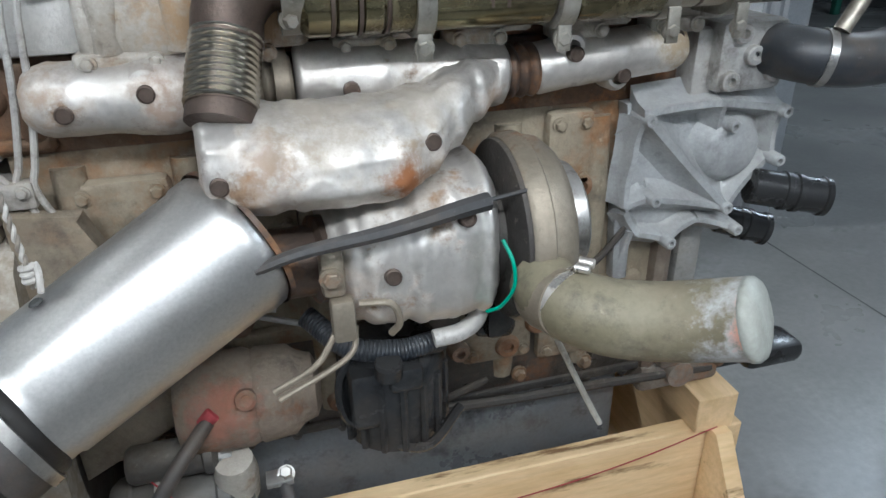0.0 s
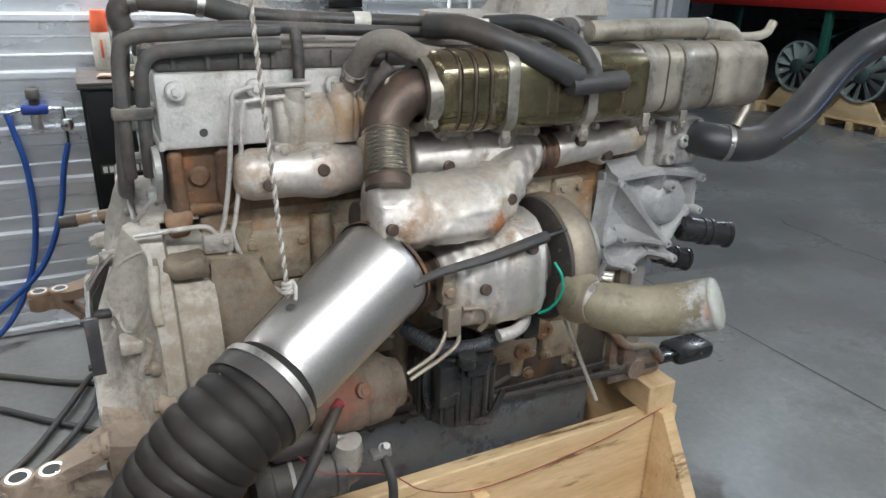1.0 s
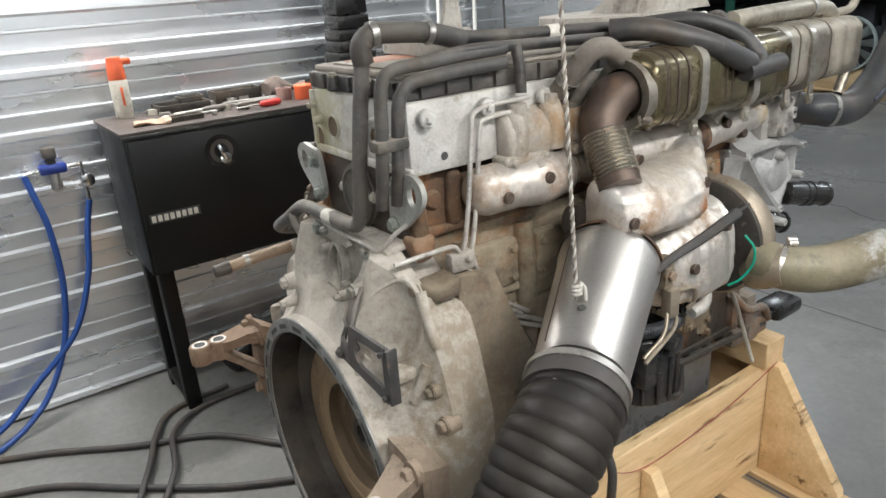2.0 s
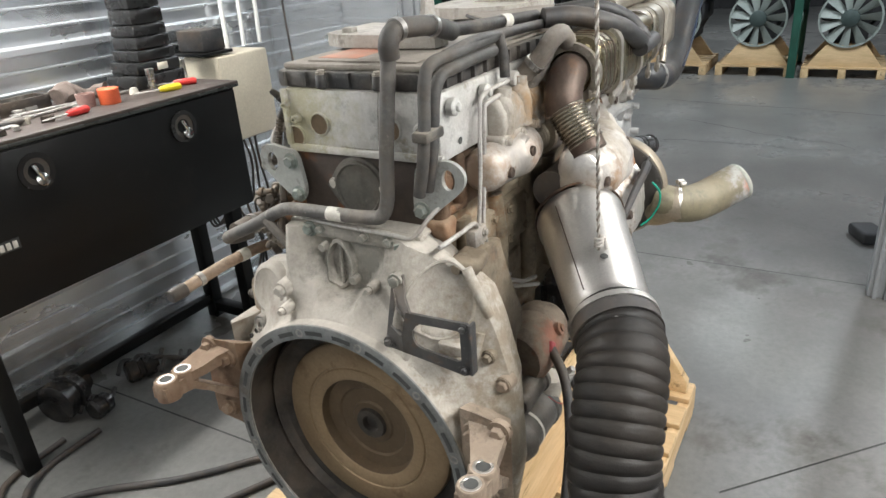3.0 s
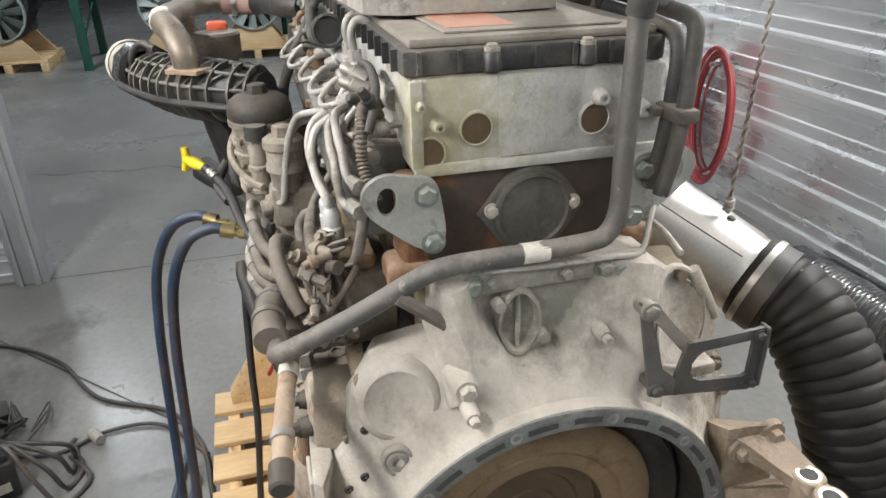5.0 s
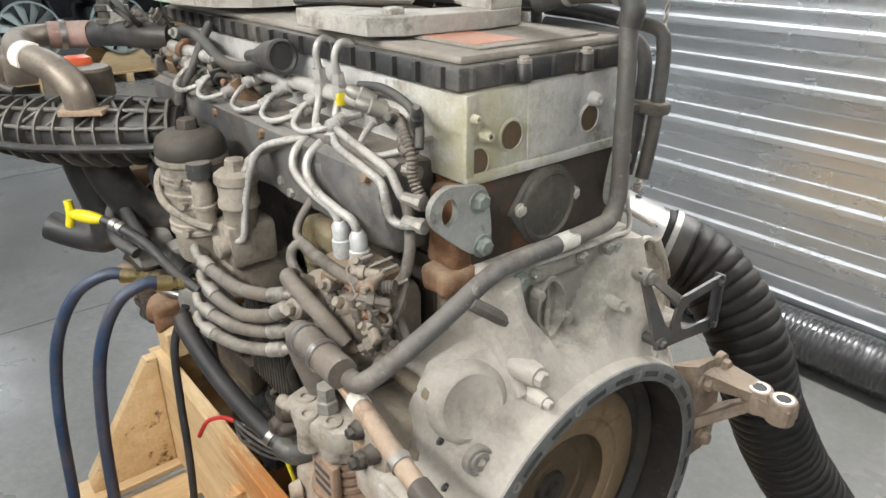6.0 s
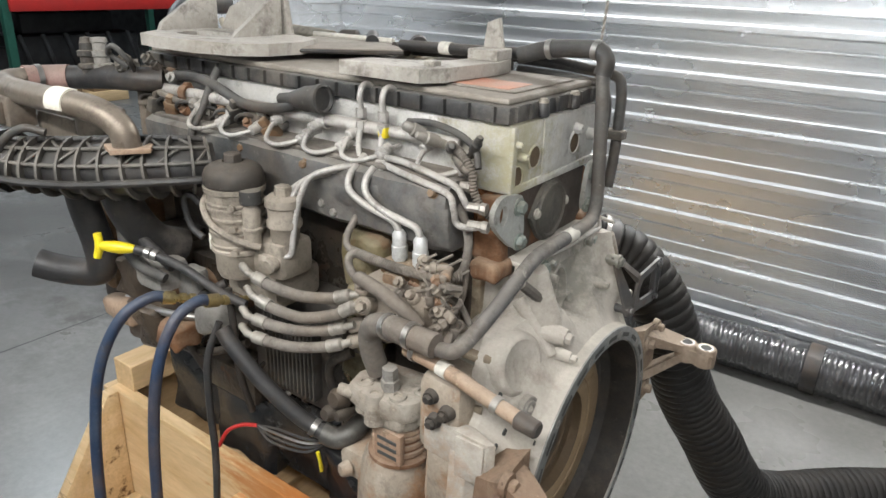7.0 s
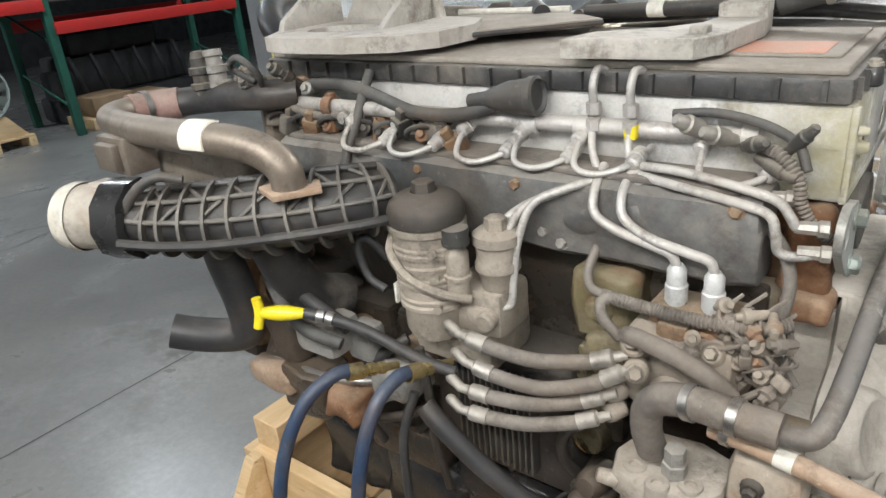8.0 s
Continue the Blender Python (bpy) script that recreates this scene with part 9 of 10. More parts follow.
tube(bm, [(a, b, 1.517) for a, b in PANEL[2:4]], 0.007, seg=8, smooth_line=False)
part("edge_bar", bm, M["label_white"], panel, "pale bar along the back edge")

# ---------------------------------------------------------------- exhaust can, duct, rope
CAN_T, CAN_B = Vector((0.326, -0.328, 1.114)), Vector((0.100, -0.468, 1.026))
can = thing("exhaust_can", "brushed stainless steel exhaust can hung on a rope", "exhaust pipe", tuple(CAN_B))
bm = bmesh.new()
ax = (CAN_T - CAN_B)
n = ax.length
lathe(bm, CAN_B, ax, [(-0.02, 0.072), (0.0, 0.074), (0.012, 0.074), (0.016, 0.077), (n - 0.03, 0.090), (n - 0.024, 0.093), (n - 0.004, 0.093), (n, 0.090), (n, 0.084), (n - 0.01, 0.082), (n - 0.02, 0.0)], 56)
part("body", bm, M["can_steel"], can)
bm = bmesh.new()
lathe(bm, CAN_B, ax, [(n - 0.001, 0.096), (n + 0.006, 0.096), (n + 0.006, 0.080), (n - 0.004, 0.0)], 56)
part("end_rim", bm, M["scorched"], can, "dark scorched rim")
sd = Vector((-0.62, 0.42, 0.66))
sd = (sd - ax.normalized() * sd.dot(ax.normalized())).normalized()
bm = bmesh.new()
tube(bm, [CAN_B + ax.normalized() * 0.016 + sd * 0.0772, CAN_B + ax.normalized() * (n - 0.03) + sd * 0.0902], 0.0012, seg=6)
part("weld_seam", bm, M["scorched"], can, "dark weld seam")
hp = Vector((0.136, -0.440, 1.121))
foot = CAN_B + ax.normalized() * (hp - CAN_B).dot(ax.normalized())
out_d = (hp - foot).normalized()
bm = bmesh.new()
lathe(bm, foot + out_d * 0.0835, out_d, [(0.0012, 0.0), (0.0012, 0.0055), (-0.001, 0.0075)], 14)
part("sensor_hole", bm, M["slot_dark"], can, "small dark hole")

duct = thing("flexible_duct", "black ribbed flexible exhaust duct running down to the floor", "duct", (-0.36, -1.1, 0))
D = ax.normalized()
bm = bmesh.new()
tube(bm, [CAN_B, CAN_B - D * 0.055, (0.004, -0.518, 0.985), (-0.060, -0.530, 0.925), (-0.112, -0.542, 0.84), (-0.150, -0.580, 0.70), (-0.192, -0.650, 0.55), (-0.262, -0.720, 0.40), (-0.312, -0.785, 0.27), (-0.372, -0.880, 0.150), (-0.470, -1.00, 0.100), (-0.68, -1.19, 0.098), (-1.10, -1.46, 0.098), (-1.8, -1.62, 0.098), (-2.6, -1.75, 0.098)],
     lambda f: 0.079 + 0.011 * max(0.0, min(1.0, (f - 0.10) * 6)), seg=44, steps=10, bellows=(0.0235, 0.0046, (1.0, 0.34, 0.08, 0.0, 0.02, 0.10, 0.38)))
for v in bm.verts:
    v.co += 0.0022 * noise.noise_vector(v.co * 11) + 0.0011 * noise.noise_vector(v.co * 34)
part("ribbed_hose", bm, M["duct_cloth"], duct)
bm = bmesh.new()
lathe(bm, CAN_B - D * 0.035, D, [(-0.02, 0.075), (-0.02, 0.083), (0.022, 0.081), (0.022, 0.073)], 48)
part("cuff", bm, M["rubber"], duct)
bm = bmesh.new()
lathe(bm, CAN_B - D * 0.02, D, [(-0.006, 0.081), (-0.006, 0.0845), (0.006, 0.0845), (0.006, 0.081)], 48)
bolt(bm, CAN_B - D * 0.02 + Vector((-0.062, -0.012, 0.050)), (-0.3, -0.9, 0.1), 0.005, 0.014)
part("hose_clamp", bm, M["steel"], duct, "bright steel hose clamp")

rope = thing("rope", "white twisted rope hanging from above and tied to the exhaust can", "rope", (0.134, -0.43, 1.14))
R0, R1 = Vector((0.134, -0.430, 1.138)), Vector((-0.060, -0.380, 4.60))
for s, m_ in ((0, "rope"), (1, "rope_dark")):
    bm = bmesh.new()
    pts = []
    for k in range(1600):
        f = k / 1599
        a = 2 * math.pi * (f * 160 + s / 2)
        pts.append(R0.lerp(R1, f) + Vector((math.cos(a), math.sin(a), 0)) * 0.0017)
    tube(bm, pts, 0.0022, seg=6, smooth_line=False)
    part("strand", bm, M[m_], rope, "" if s == 0 else "grey-brown strand")
bm = bmesh.new()
pts = [R0 + Vector((0.0065 * math.cos(a), 0.0065 * math.sin(a), 0.006 + 0.0011 * a)) for a in [math.pi * j / 5 for j in range(31)]]
tube(bm, pts + [R0 + Vector((0.010, -0.008, 0.020)), R0 + Vector((0.008, -0.012, 0.000))], 0.0034, seg=7, steps=2)
part("knot", bm, M["rope"], rope)

# ---------------------------------------------------------------- wooden cradle
cradle = thing("wooden_cradle", "new pine engine cradle with upright boards, gussets and a slatted deck", "cradle", (0.6, 0, 0))


def plank(name, x0, x1, y0, y1, z0, z1, material="wood", m=None):
    bm = bmesh.new()
    box(bm, x0, x1, y0, y1, z0, z1, 0.003, m, 1)
    return part(name, bm, M[material], cradle)


YS, YN, TOPZ = -0.205, 0.262, 0.505
plank("side_board", -0.02, 1.22, YS, YS + 0.038, 0.14, TOPZ)
plank("side_board", -0.02, 1.22, YN, YN + 0.038, 0.14, TOPZ)
plank("cross_beam", 1.135, 1.225, YS - 0.012, YN + 0.012, TOPZ, TOPZ + 0.085, "wood_cross")
plank("end_board", 1.222, 1.26, YS - 0.0, YN + 0.038, 0.14, TOPZ - 0.01, "wood_cross")
plank("block", -0.10, 0.02, 0.12, 0.30, 0.14, 0.40, "wood_cross")
for x in (0.62, 1.19):
    for s, y in ((-1, YS), (1, YN + 0.038)):
        bm = bmesh.new()
        w = 0.24 if x > 1 else 0.16
        h = 0.37 if x > 1 else 0.29
        poly = [(0, 0), (w, 0), (w, 0.045), (0.03, h), (0, h)]
        if s < 0:
            prism(bm, poly, (x - 0.019, y - 0.002, 0.14), (0, -1, 0), (0, 0, 1), -0.038, 0.003)
        else:
            prism(bm, poly, (x - 0.019, y + 0.002, 0.14), (0, 1, 0), (0, 0, 1), 0.038, 0.003)
        part("gusset", bm, M["wood"], cradle)
for k in range(9):
    x = -0.10 + k * 0.155
    plank("deck_slat", x, x + 0.11, -0.465, 0.60, 0.118, 0.139, "wood_cross")
for y in (-0.445, 0.0, 0.54):
    plank("stringer", -0.12, 1.27, y - 0.02, y + 0.02, 0.02, 0.118)
for k in range(5):
    x = -0.10 + k * 0.31
    plank("bottom_slat", x, x + 0.11, -0.465, 0.60, 0.0, 0.02, "wood_cross")

# ---------------------------------------------------------------- hoses that hang from couplings
def laid(name, label, category, pts, r, material, seg=12, bellows=None, group=""):
    """A hose or cable as a thing of its own."""
    bm = bmesh.new()
    tube(bm, pts, r, seg=seg, steps=10, bellows=bellows)
    ob = part(name, bm, M[material])
    return tagged(ob, label, category, group)


for pts in ([(0.592, 0.450, 1.048), (0.607, 0.490, 1.058), (0.628, 0.545, 1.025), (0.648, 0.590, 0.93), (0.660, 0.615, 0.78), (0.662, 0.63, 0.58), (0.660, 0.645, 0.35), (0.655, 0.665, 0.12), (0.68, 0.71, 0.020), (0.85, 0.74, 0.014), (1.15, 0.70, 0.014)],
            [(0.500, 0.415, 1.058), (0.505, 0.455, 1.068), (0.512, 0.505, 1.040), (0.520, 0.545, 0.95), (0.528, 0.567, 0.80), (0.530, 0.580, 0.60), (0.530, 0.595, 0.35), (0.528, 0.620, 0.12), (0.56, 0.67, 0.020), (0.75, 0.70, 0.014), (1.0, 0.67, 0.014)]):
    ah = thing("air_hose", "blue rubber hose hanging from a brass coupling", "hose", pts[0], "blue hoses")
    bm = bmesh.new()
    tube(bm, pts, 0.0112, seg=16, steps=10)
    part("tube", bm, M["blue_hose"], ah)
    bm = bmesh.new()
    lathe(bm, pts[0], Vector(pts[1]) - Vector(pts[0]), [(-0.004, 0.0113), (-0.004, 0.0138), (0.022, 0.0138), (0.022, 0.0113)], 18)
    part("ferrule", bm, M["brass"], ah, "brass ferrule")

# wall duct in film
wd = thing("wall_duct", "black ribbed duct wrapped in crinkled film along the wall", "duct", (-0.7, -1.97, 0))
for x0, x1 in ((-2.9, -0.4), (-0.4, 1.5)):
    bm = bmesh.new()
    tube(bm, [(x0, -1.97, 0.108), (x0 * 0.65 + x1 * 0.35, -1.966, 0.108), (x0 * 0.3 + x1 * 0.7, -1.972, 0.108), (x1, -1.97, 0.108)], 0.108, seg=40, steps=10, bellows=(0.022, 0.004))
    crumple(bm, 0.007, 22, x1)
    part("hose", bm, M["film_black"], wd)
bm = bmesh.new()
lathe(bm, (-0.43, -1.969, 0.108), (1, 0, 0), [(0, 0.106), (0, 0.113), (0.06, 0.113), (0.06, 0.106)], 32)
part("tape_band", bm, M["rubber"], wd)

# ---------------------------------------------------------------- tool chest on a stand
CX0, CX1, CY0, CY1, CZ0, CZ1 = -0.13, 1.12, 1.460, 1.915, 0.665, 1.195
tool = thing("tool_chest", "black steel truck tool chest with two chrome latches on a stand", "tool chest", (0.50, 1.69, 0))
bm = bmesh.new()
box(bm, CX0, CX1, CY0 + 0.012, CY1, CZ0, CZ1, 0.010)
part("body", bm, M["black_paint"], tool)
bm = bmesh.new()
box(bm, CX0 + 0.012, CX1 - 0.012, CY0, CY0 + 0.010, CZ0 + 0.015, CZ1 - 0.020, 0.004)
door = part("door", bm, M["black_paint"], tool)
bm = bmesh.new()
box(bm, CX0 - 0.008, CX1 + 0.008, CY0 - 0.012, CY1 + 0.005, CZ1, CZ1 + 0.014, 0.004)
part("top_board", bm, M["bench_top"], tool, "dark worn top edge")
bm = bmesh.new()
box(bm, CX0 - 0.006, CX1 + 0.006, CY0 - 0.013, CY0 - 0.005, CZ1 - 0.010, CZ1 + 0.002, 0.002)
part("edge_strip", bm, M["black_edge"], tool)
for x in (0.203, 0.812):
    bm = bmesh.new()
    plate_hole(bm, arc(0, 0, 0.062, 0, 350, 36), arc(0, 0, 0.045, 0, 350, 36), (x, CY0 - 0.001, 1.088), (1, 0, 0), (0, 0, 1), 0.006)
    lk = part("latch", bm, M["gloss_black"], door, "black latch dish")
    bm = bmesh.new()
    lathe(bm, (x, CY0 - 0.001, 1.088), (0, -1, 0), [(-0.004, 0.0), (0.001, 0.046)], 28)
    part("dish", bm, M["dark_grey_cast"], lk)
    bm = bmesh.new()
    tube(bm, [(x - 0.012, CY0 - 0.014, 1.113), (x - 0.004, CY0 - 0.020, 1.088), (x + 0.008, CY0 - 0.014, 1.061)], 0.008, seg=10)
    lathe(bm, (x + 0.010, CY0 - 0.004, 1.058), (0, -1, 0.3), [(0, 0.022), (0.008, 0.022), (0.010, 0.018), (0.010, 0)], 18)
    part("latch_handle", bm, M["chrome"], lk, "bright chrome latch handle")
bm = bmesh.new()
box(bm, -0.100, 0.084, CY0 - 0.003, CY0, 0.868, 0.904, 0.001)
badge = part("badge", bm, M["black_edge"], door, "maker's badge")
for k in range(8):
    bm = bmesh.new()
    x = -0.094 + k * 0.0219
    box(bm, x, x + 0.0155, CY0 - 0.0045, CY0 - 0.003, 0.874, 0.898, 0.001)
    part("badge_bar", bm, M["label_white"], badge, "pale bar of the badge")
for x in (-0.06, 1.11):
    for y in (1.62, 1.88):
        bm = bmesh.new()
        box(bm, x - 0.030, x + 0.030, y - 0.03, y + 0.03, 0.0, CZ0, 0.005)
        part("leg", bm, M["black_paint"], tool)
    bm = bmesh.new()
    box(bm, x - 0.03, x + 0.03, 1.65, 1.85, 0.04, 0.09, 0.005)
    part("foot_rail", bm, M["black_paint"], tool)
bm = bmesh.new()
box(bm, -0.03, 1.08, 1.86, 1.90, 0.08, 0.13, 0.005)
part("back_rail", bm, M["black_paint"], tool)
TZ = CZ1 + 0.014
on_chest = everything()


def small(name, label, category, build, material, group=""):
    bm = bmesh.new()
    build(bm)
    return tagged(part(name, bm, M[material]), label, category, group)


bottle = thing("spray_can", "white spray can with a red nozzle cap standing on the chest", "spray can", (-0.09, 1.72, TZ))
bm = bmesh.new()
lathe(bm, (-0.09, 1.72, TZ), (0, 0, 1), [(0, 0), (0, 0.032), (0.004, 0.034), (0.14, 0.034), (0.150, 0.030), (0.160, 0.020), (0.160, 0)], 24)
part("body", bm, M["white_plastic"], bottle)
bm = bmesh.new()
lathe(bm, (-0.09, 1.72, TZ + 0.145), (0, 0, 1), [(0, 0.031), (0.01, 0.033), (0.05, 0.031), (0.085, 0.026), (0.088, 0)], 20)
box(bm, -0.075, -0.03, 1.708, 1.732, TZ + 0.20, TZ + 0.225, 0.005)
part("cap", bm, M["red_orange"], bottle, "red cap")
bm = bmesh.new()
box(bm, -0.095, -0.085, 1.684, 1.687, TZ + 0.05, TZ + 0.12, 0.001)
part("print", bm, M["red_orange"], bottle, "red print")
small("red_tub", "red plastic tub lid on the chest", "tub", lambda b: lathe(b, (0.575, 1.50, TZ), (0, 0, 1), [(0, 0), (0, 0.036), (0.003, 0.038), (0.055, 0.038), (0.058, 0.034), (0.058, 0)], 24), "red_orange")
small("cup", "small dark cup beside the red tub", "cup", lambda b: lathe(b, (0.505, 1.54, TZ), (0, 0, 1), [(0, 0), (0, 0.03), (0.05, 0.034), (0.05, 0.028), (0.01, 0.026), (0.01, 0)], 18), "faded_pink")
for k, (x, y, z0, w, d, h, m_) in enumerate(((0.78, 1.60, 0, 0.25, 0.19, 0.055, "gloss_black"), (0.80, 1.605, 0.056, 0.22, 0.17, 0.05, "gloss_black"), (0.82, 1.61, 0.107, 0.19, 0.16, 0.045, "gloss_black"), (0.83, 1.615, 0.153, 0.17, 0.15, 0.05, "gloss_black"), (0.83, 1.615, 0.204, 0.165, 0.15, 0.045, "gloss_black"), (0.835, 1.62, 0.25, 0.16, 0.14, 0.06, "gloss_black"), (0.835, 1.62, 0.311, 0.155, 0.14, 0.10, "gloss_black"))):
    small("parts_case", "stacked black plastic case on the chest", "case", lambda b, x=x, y=y, z0=z0, w=w, d=d, h=h: box(b, x, x + w, y, y + d, TZ + z0 + 0.001, TZ + z0 + h, 0.008), m_, "stacked cases")
small("paper_tag", "white paper tag on a case", "tag", lambda b: box(b, 0.90, 0.95, 1.6005, 1.6040, TZ + 0.066, TZ + 0.094, 0.0005), "paper_bright")
small("socket", "steel socket standing on the chest", "socket", lambda b: lathe(b, (0.82, 1.56, TZ), (0, 0, 1), [(0, 0), (0, 0.014), (0.06, 0.014), (0.062, 0.017), (0.085, 0.017), (0.085, 0.012), (0.07, 0.011), (0.07, 0)], 16), "steel")
small("white_cap", "small white cap on the chest", "cap", lambda b: lathe(b, (0.735, 1.57, TZ), (0, 0, 1), [(0, 0), (0, 0.02), (0.012, 0.018), (0.025, 0.012), (0.025, 0)], 16), "white_plastic")


def screwdriver(x, y, a, material):
    d = Vector((math.cos(a), math.sin(a), 0))
    p = Vector((x, y, TZ + 0.014))
    t = thing("screwdriver", "screwdriver with a bright plastic handle lying on the chest", "screwdriver", (x, y, TZ), "hand tools")
    bm = bmesh.new()
    lathe(bm, p, d, [(0, 0), (0, 0.010), (0.01, 0.014), (0.07, 0.013), (0.09, 0.009), (0.09, 0)], 12)
    part("handle", bm, M[material], t)
    bm = bmesh.new()
    lathe(bm, p + d * 0.09, d, [(0, 0.0035), (0.10, 0.0035), (0.105, 0)], 8)
    part("shaft", bm, M["steel"], t)


screwdriver(0.86, 1.44, 2.9, "yellow")
screwdriver(0.97, 1.47, 2.5, "red")
screwdriver(0.44, 1.44, 3.3, "red")
screwdriver(0.24, 1.50, 3.0, "black_plastic")


def wrench(x, y, a, n):
    d = Vector((math.cos(a), math.sin(a), 0))
    s = Vector((-d.y, d.x, 0))
    bm = bmesh.new()
    p = Vector((x, y, TZ + 0.006))
    tube(bm, [p, p + d * n], 0.006, seg=8)
    for q in (p, p + d * n):
        lathe(bm, q - Vector((0, 0, 0.005)), (0, 0, 1), [(0, 0.009), (0, 0.016), (0.010, 0.016), (0.010, 0.009), (0, 0.009)], 16)
    tagged(part("wrench", bm, M["steel"]), "steel ring wrench lying on the chest", "wrench", "hand tools")


for x, y, a, n in ((0.02, 1.46, 0.2, 0.22), (0.05, 1.54, 0.35, 0.25), (0.30, 1.58, 0.1, 0.20), (0.30, 1.66, -0.1, 0.24), (0.62, 1.60, 0.2, 0.12), (0.88, 1.54, 0.5, 0.11)):
    wrench(x, y, a, n)
for k, (x, y, w, d, h) in enumerate(((0.02, 1.62, 0.20, 0.14, 0.035), (0.27, 1.70, 0.20, 0.10, 0.05), (0.0, 1.40, 0.12, 0.05, 0.02), (0.13, 1.72, 0.10, 0.08, 0.045))):
    small("tool_tray", "dark open tray with loose tools on the chest", "tray", lambda b, x=x, y=y, w=w, d=d, h=h: (box(b, x, x + w, y, y + d, TZ + 0.001, TZ + 0.006, 0.001), box(b, x, x + w, y, y + 0.006, TZ + 0.006, TZ + h, 0.001), box(b, x, x + w, y + d - 0.006, y + d, TZ + 0.006, TZ + h, 0.001), box(b, x, x + 0.006, y + 0.006, y + d - 0.006, TZ + 0.006, TZ + h, 0.001), box(b, x + w - 0.006, x + w, y + 0.006, y + d - 0.006, TZ + 0.006, TZ + h, 0.001)), "dark_iron", "trays")
for k in range(14):
    x, y = random.uniform(0.0, 0.48), random.uniform(1.42, 1.74)
    small("loose_part", "small loose steel part on the chest", "part", lambda b, x=x, y=y: box(b, -0.018, 0.018, -0.010, 0.010, 0, 0.016, 0.003, pose(x, y, TZ + 0.002, 0, 0, random.uniform(0, 180))), random.choice(["steel", "dark_iron", "white_plastic", "dusty_grey"]), "loose parts")
rag_bm = bmesh.new()
tube(rag_bm, [(0.48, 1.68, TZ + 0.03), (0.54, 1.70, TZ + 0.04), (0.62, 1.68, TZ + 0.03), (0.66, 1.64, TZ + 0.025)], lambda f: 0.028 + 0.015 * math.sin(7 * f), seg=12)
for v in rag_bm.verts:
    v.co += Vector((noise.noise(v.co * 30), noise.noise(v.co * 30 + Vector((5, 5, 5))), noise.noise(v.co * 25 + Vector((9, 0, 2))))) * 0.012
    v.co.z = max(v.co.z, TZ + 0.001)
tagged(part("rag", rag_bm, M["rag_brown"]), "crumpled brown shop rag on the chest", "rag")
rag_bm = bmesh.new()
tube(rag_bm, [(-0.12, 1.45, TZ + 0.02), (-0.06, 1.43, TZ + 0.022), (0.0, 1.40, TZ + 0.018)], lambda f: 0.020 + 0.004 * math.sin(9 * f), seg=14)
for v in rag_bm.verts:
    v.co.z = TZ + (v.co.z - TZ) * 0.45
    v.co += Vector((noise.noise(v.co * 40), noise.noise(v.co * 40 + Vector((5, 5, 5))), noise.noise(v.co * 35))) * 0.010
    v.co.z = max(v.co.z, TZ + 0.001)
tagged(part("rag", rag_bm, M["rusty_tan"]), "folded tan shop rag on the chest", "rag")

moved(on_chest, (0.06, 0.115, 0))

# cream electric cabinet with cables
on_wall = everything()
cab = thing("electric_cabinet", "cream painted electric cabinet on the wall with black cables below", "cabinet", (1.52, 1.82, 0.85))
bm = bmesh.new()
box(bm, 1.39, 1.72, 1.72, 1.944, 0.840, 1.250, 0.006)
part("body", bm, M["cream_paint"], cab)
bm = bmesh.new()
box(bm, 1.395, 1.715, 1.713, 1.7195, 0.845, 1.245, 0.003)
part("lid", bm, M["cream_paint"], cab)
for k in range(5):
    x = 1.44 + 0.045 * k
    bm = bmesh.new()
    tube(bm, [(x, 1.80, 0.85), (x + 0.02 * math.sin(k), 1.78, 0.70), (x - 0.05 + 0.03 * k, 1.76 + 0.02 * k, 0.50), (x + 0.04 - 0.04 * (k % 3), 1.74, 0.30), (x - 0.02, 1.76, 0.10), (x + 0.05 * (k - 2), 1.72 + 0.03 * k, 0.012), (x + 0.10 * (k - 2), 1.60 + 0.05 * k, 0.010)], 0.0065, seg=8, steps=8)
    part("cable", bm, M["rubber"], cab, "black hanging cable")
for k in range(3):
    bm = bmesh.new()
    c = Vector((1.27 + 0.01 * k, 1.80, 0.60))
    tube(bm, [c + Vector((0.07 * math.cos(a) + 0.01 * k, 0.01 * math.sin(3 * a), 0.16 * math.sin(a))) for a in [2 * math.pi * j / 14 for j in range(15)]], 0.006, seg=8, steps=4)
    part("cable_coil", bm, M["rubber"], cab, "coiled black cable")
small("charger", "dark battery charger on the wall shelf", "charger", lambda b: box(b, 1.36, 1.50, 1.76, 1.93, 1.275, 1.375, 0.010), "rubber")
small("wall_shelf", "narrow dark wall shelf", "shelf", lambda b: box(b, 1.34, 1.52, 1.74, 1.945, 1.260, 1.274, 0.003), "black_paint")

# conduits on the north wall
for x in (1.66, 1.78, 1.9):
    laid("wall_conduit", "white conduit running up the corrugated wall", "conduit", [(x, 1.925, 1.19 if x < 1.7 else 1.25), (x + 0.01, 1.925, 1.6), (x, 1.925, 2.2), (x, 1.925, 3.1)], 0.011, "white_paint", 10, group="conduits")
laid("hanging_cord", "dark cord hanging on the corrugated wall", "cord", [(2.12, 1.90, 0.99), (2.11, 1.905, 1.2), (2.10, 1.91, 1.6), (2.1, 1.92, 2.4)], 0.006, "rubber", 8)

moved(on_wall, (-0.05, 0.06, 0.012))

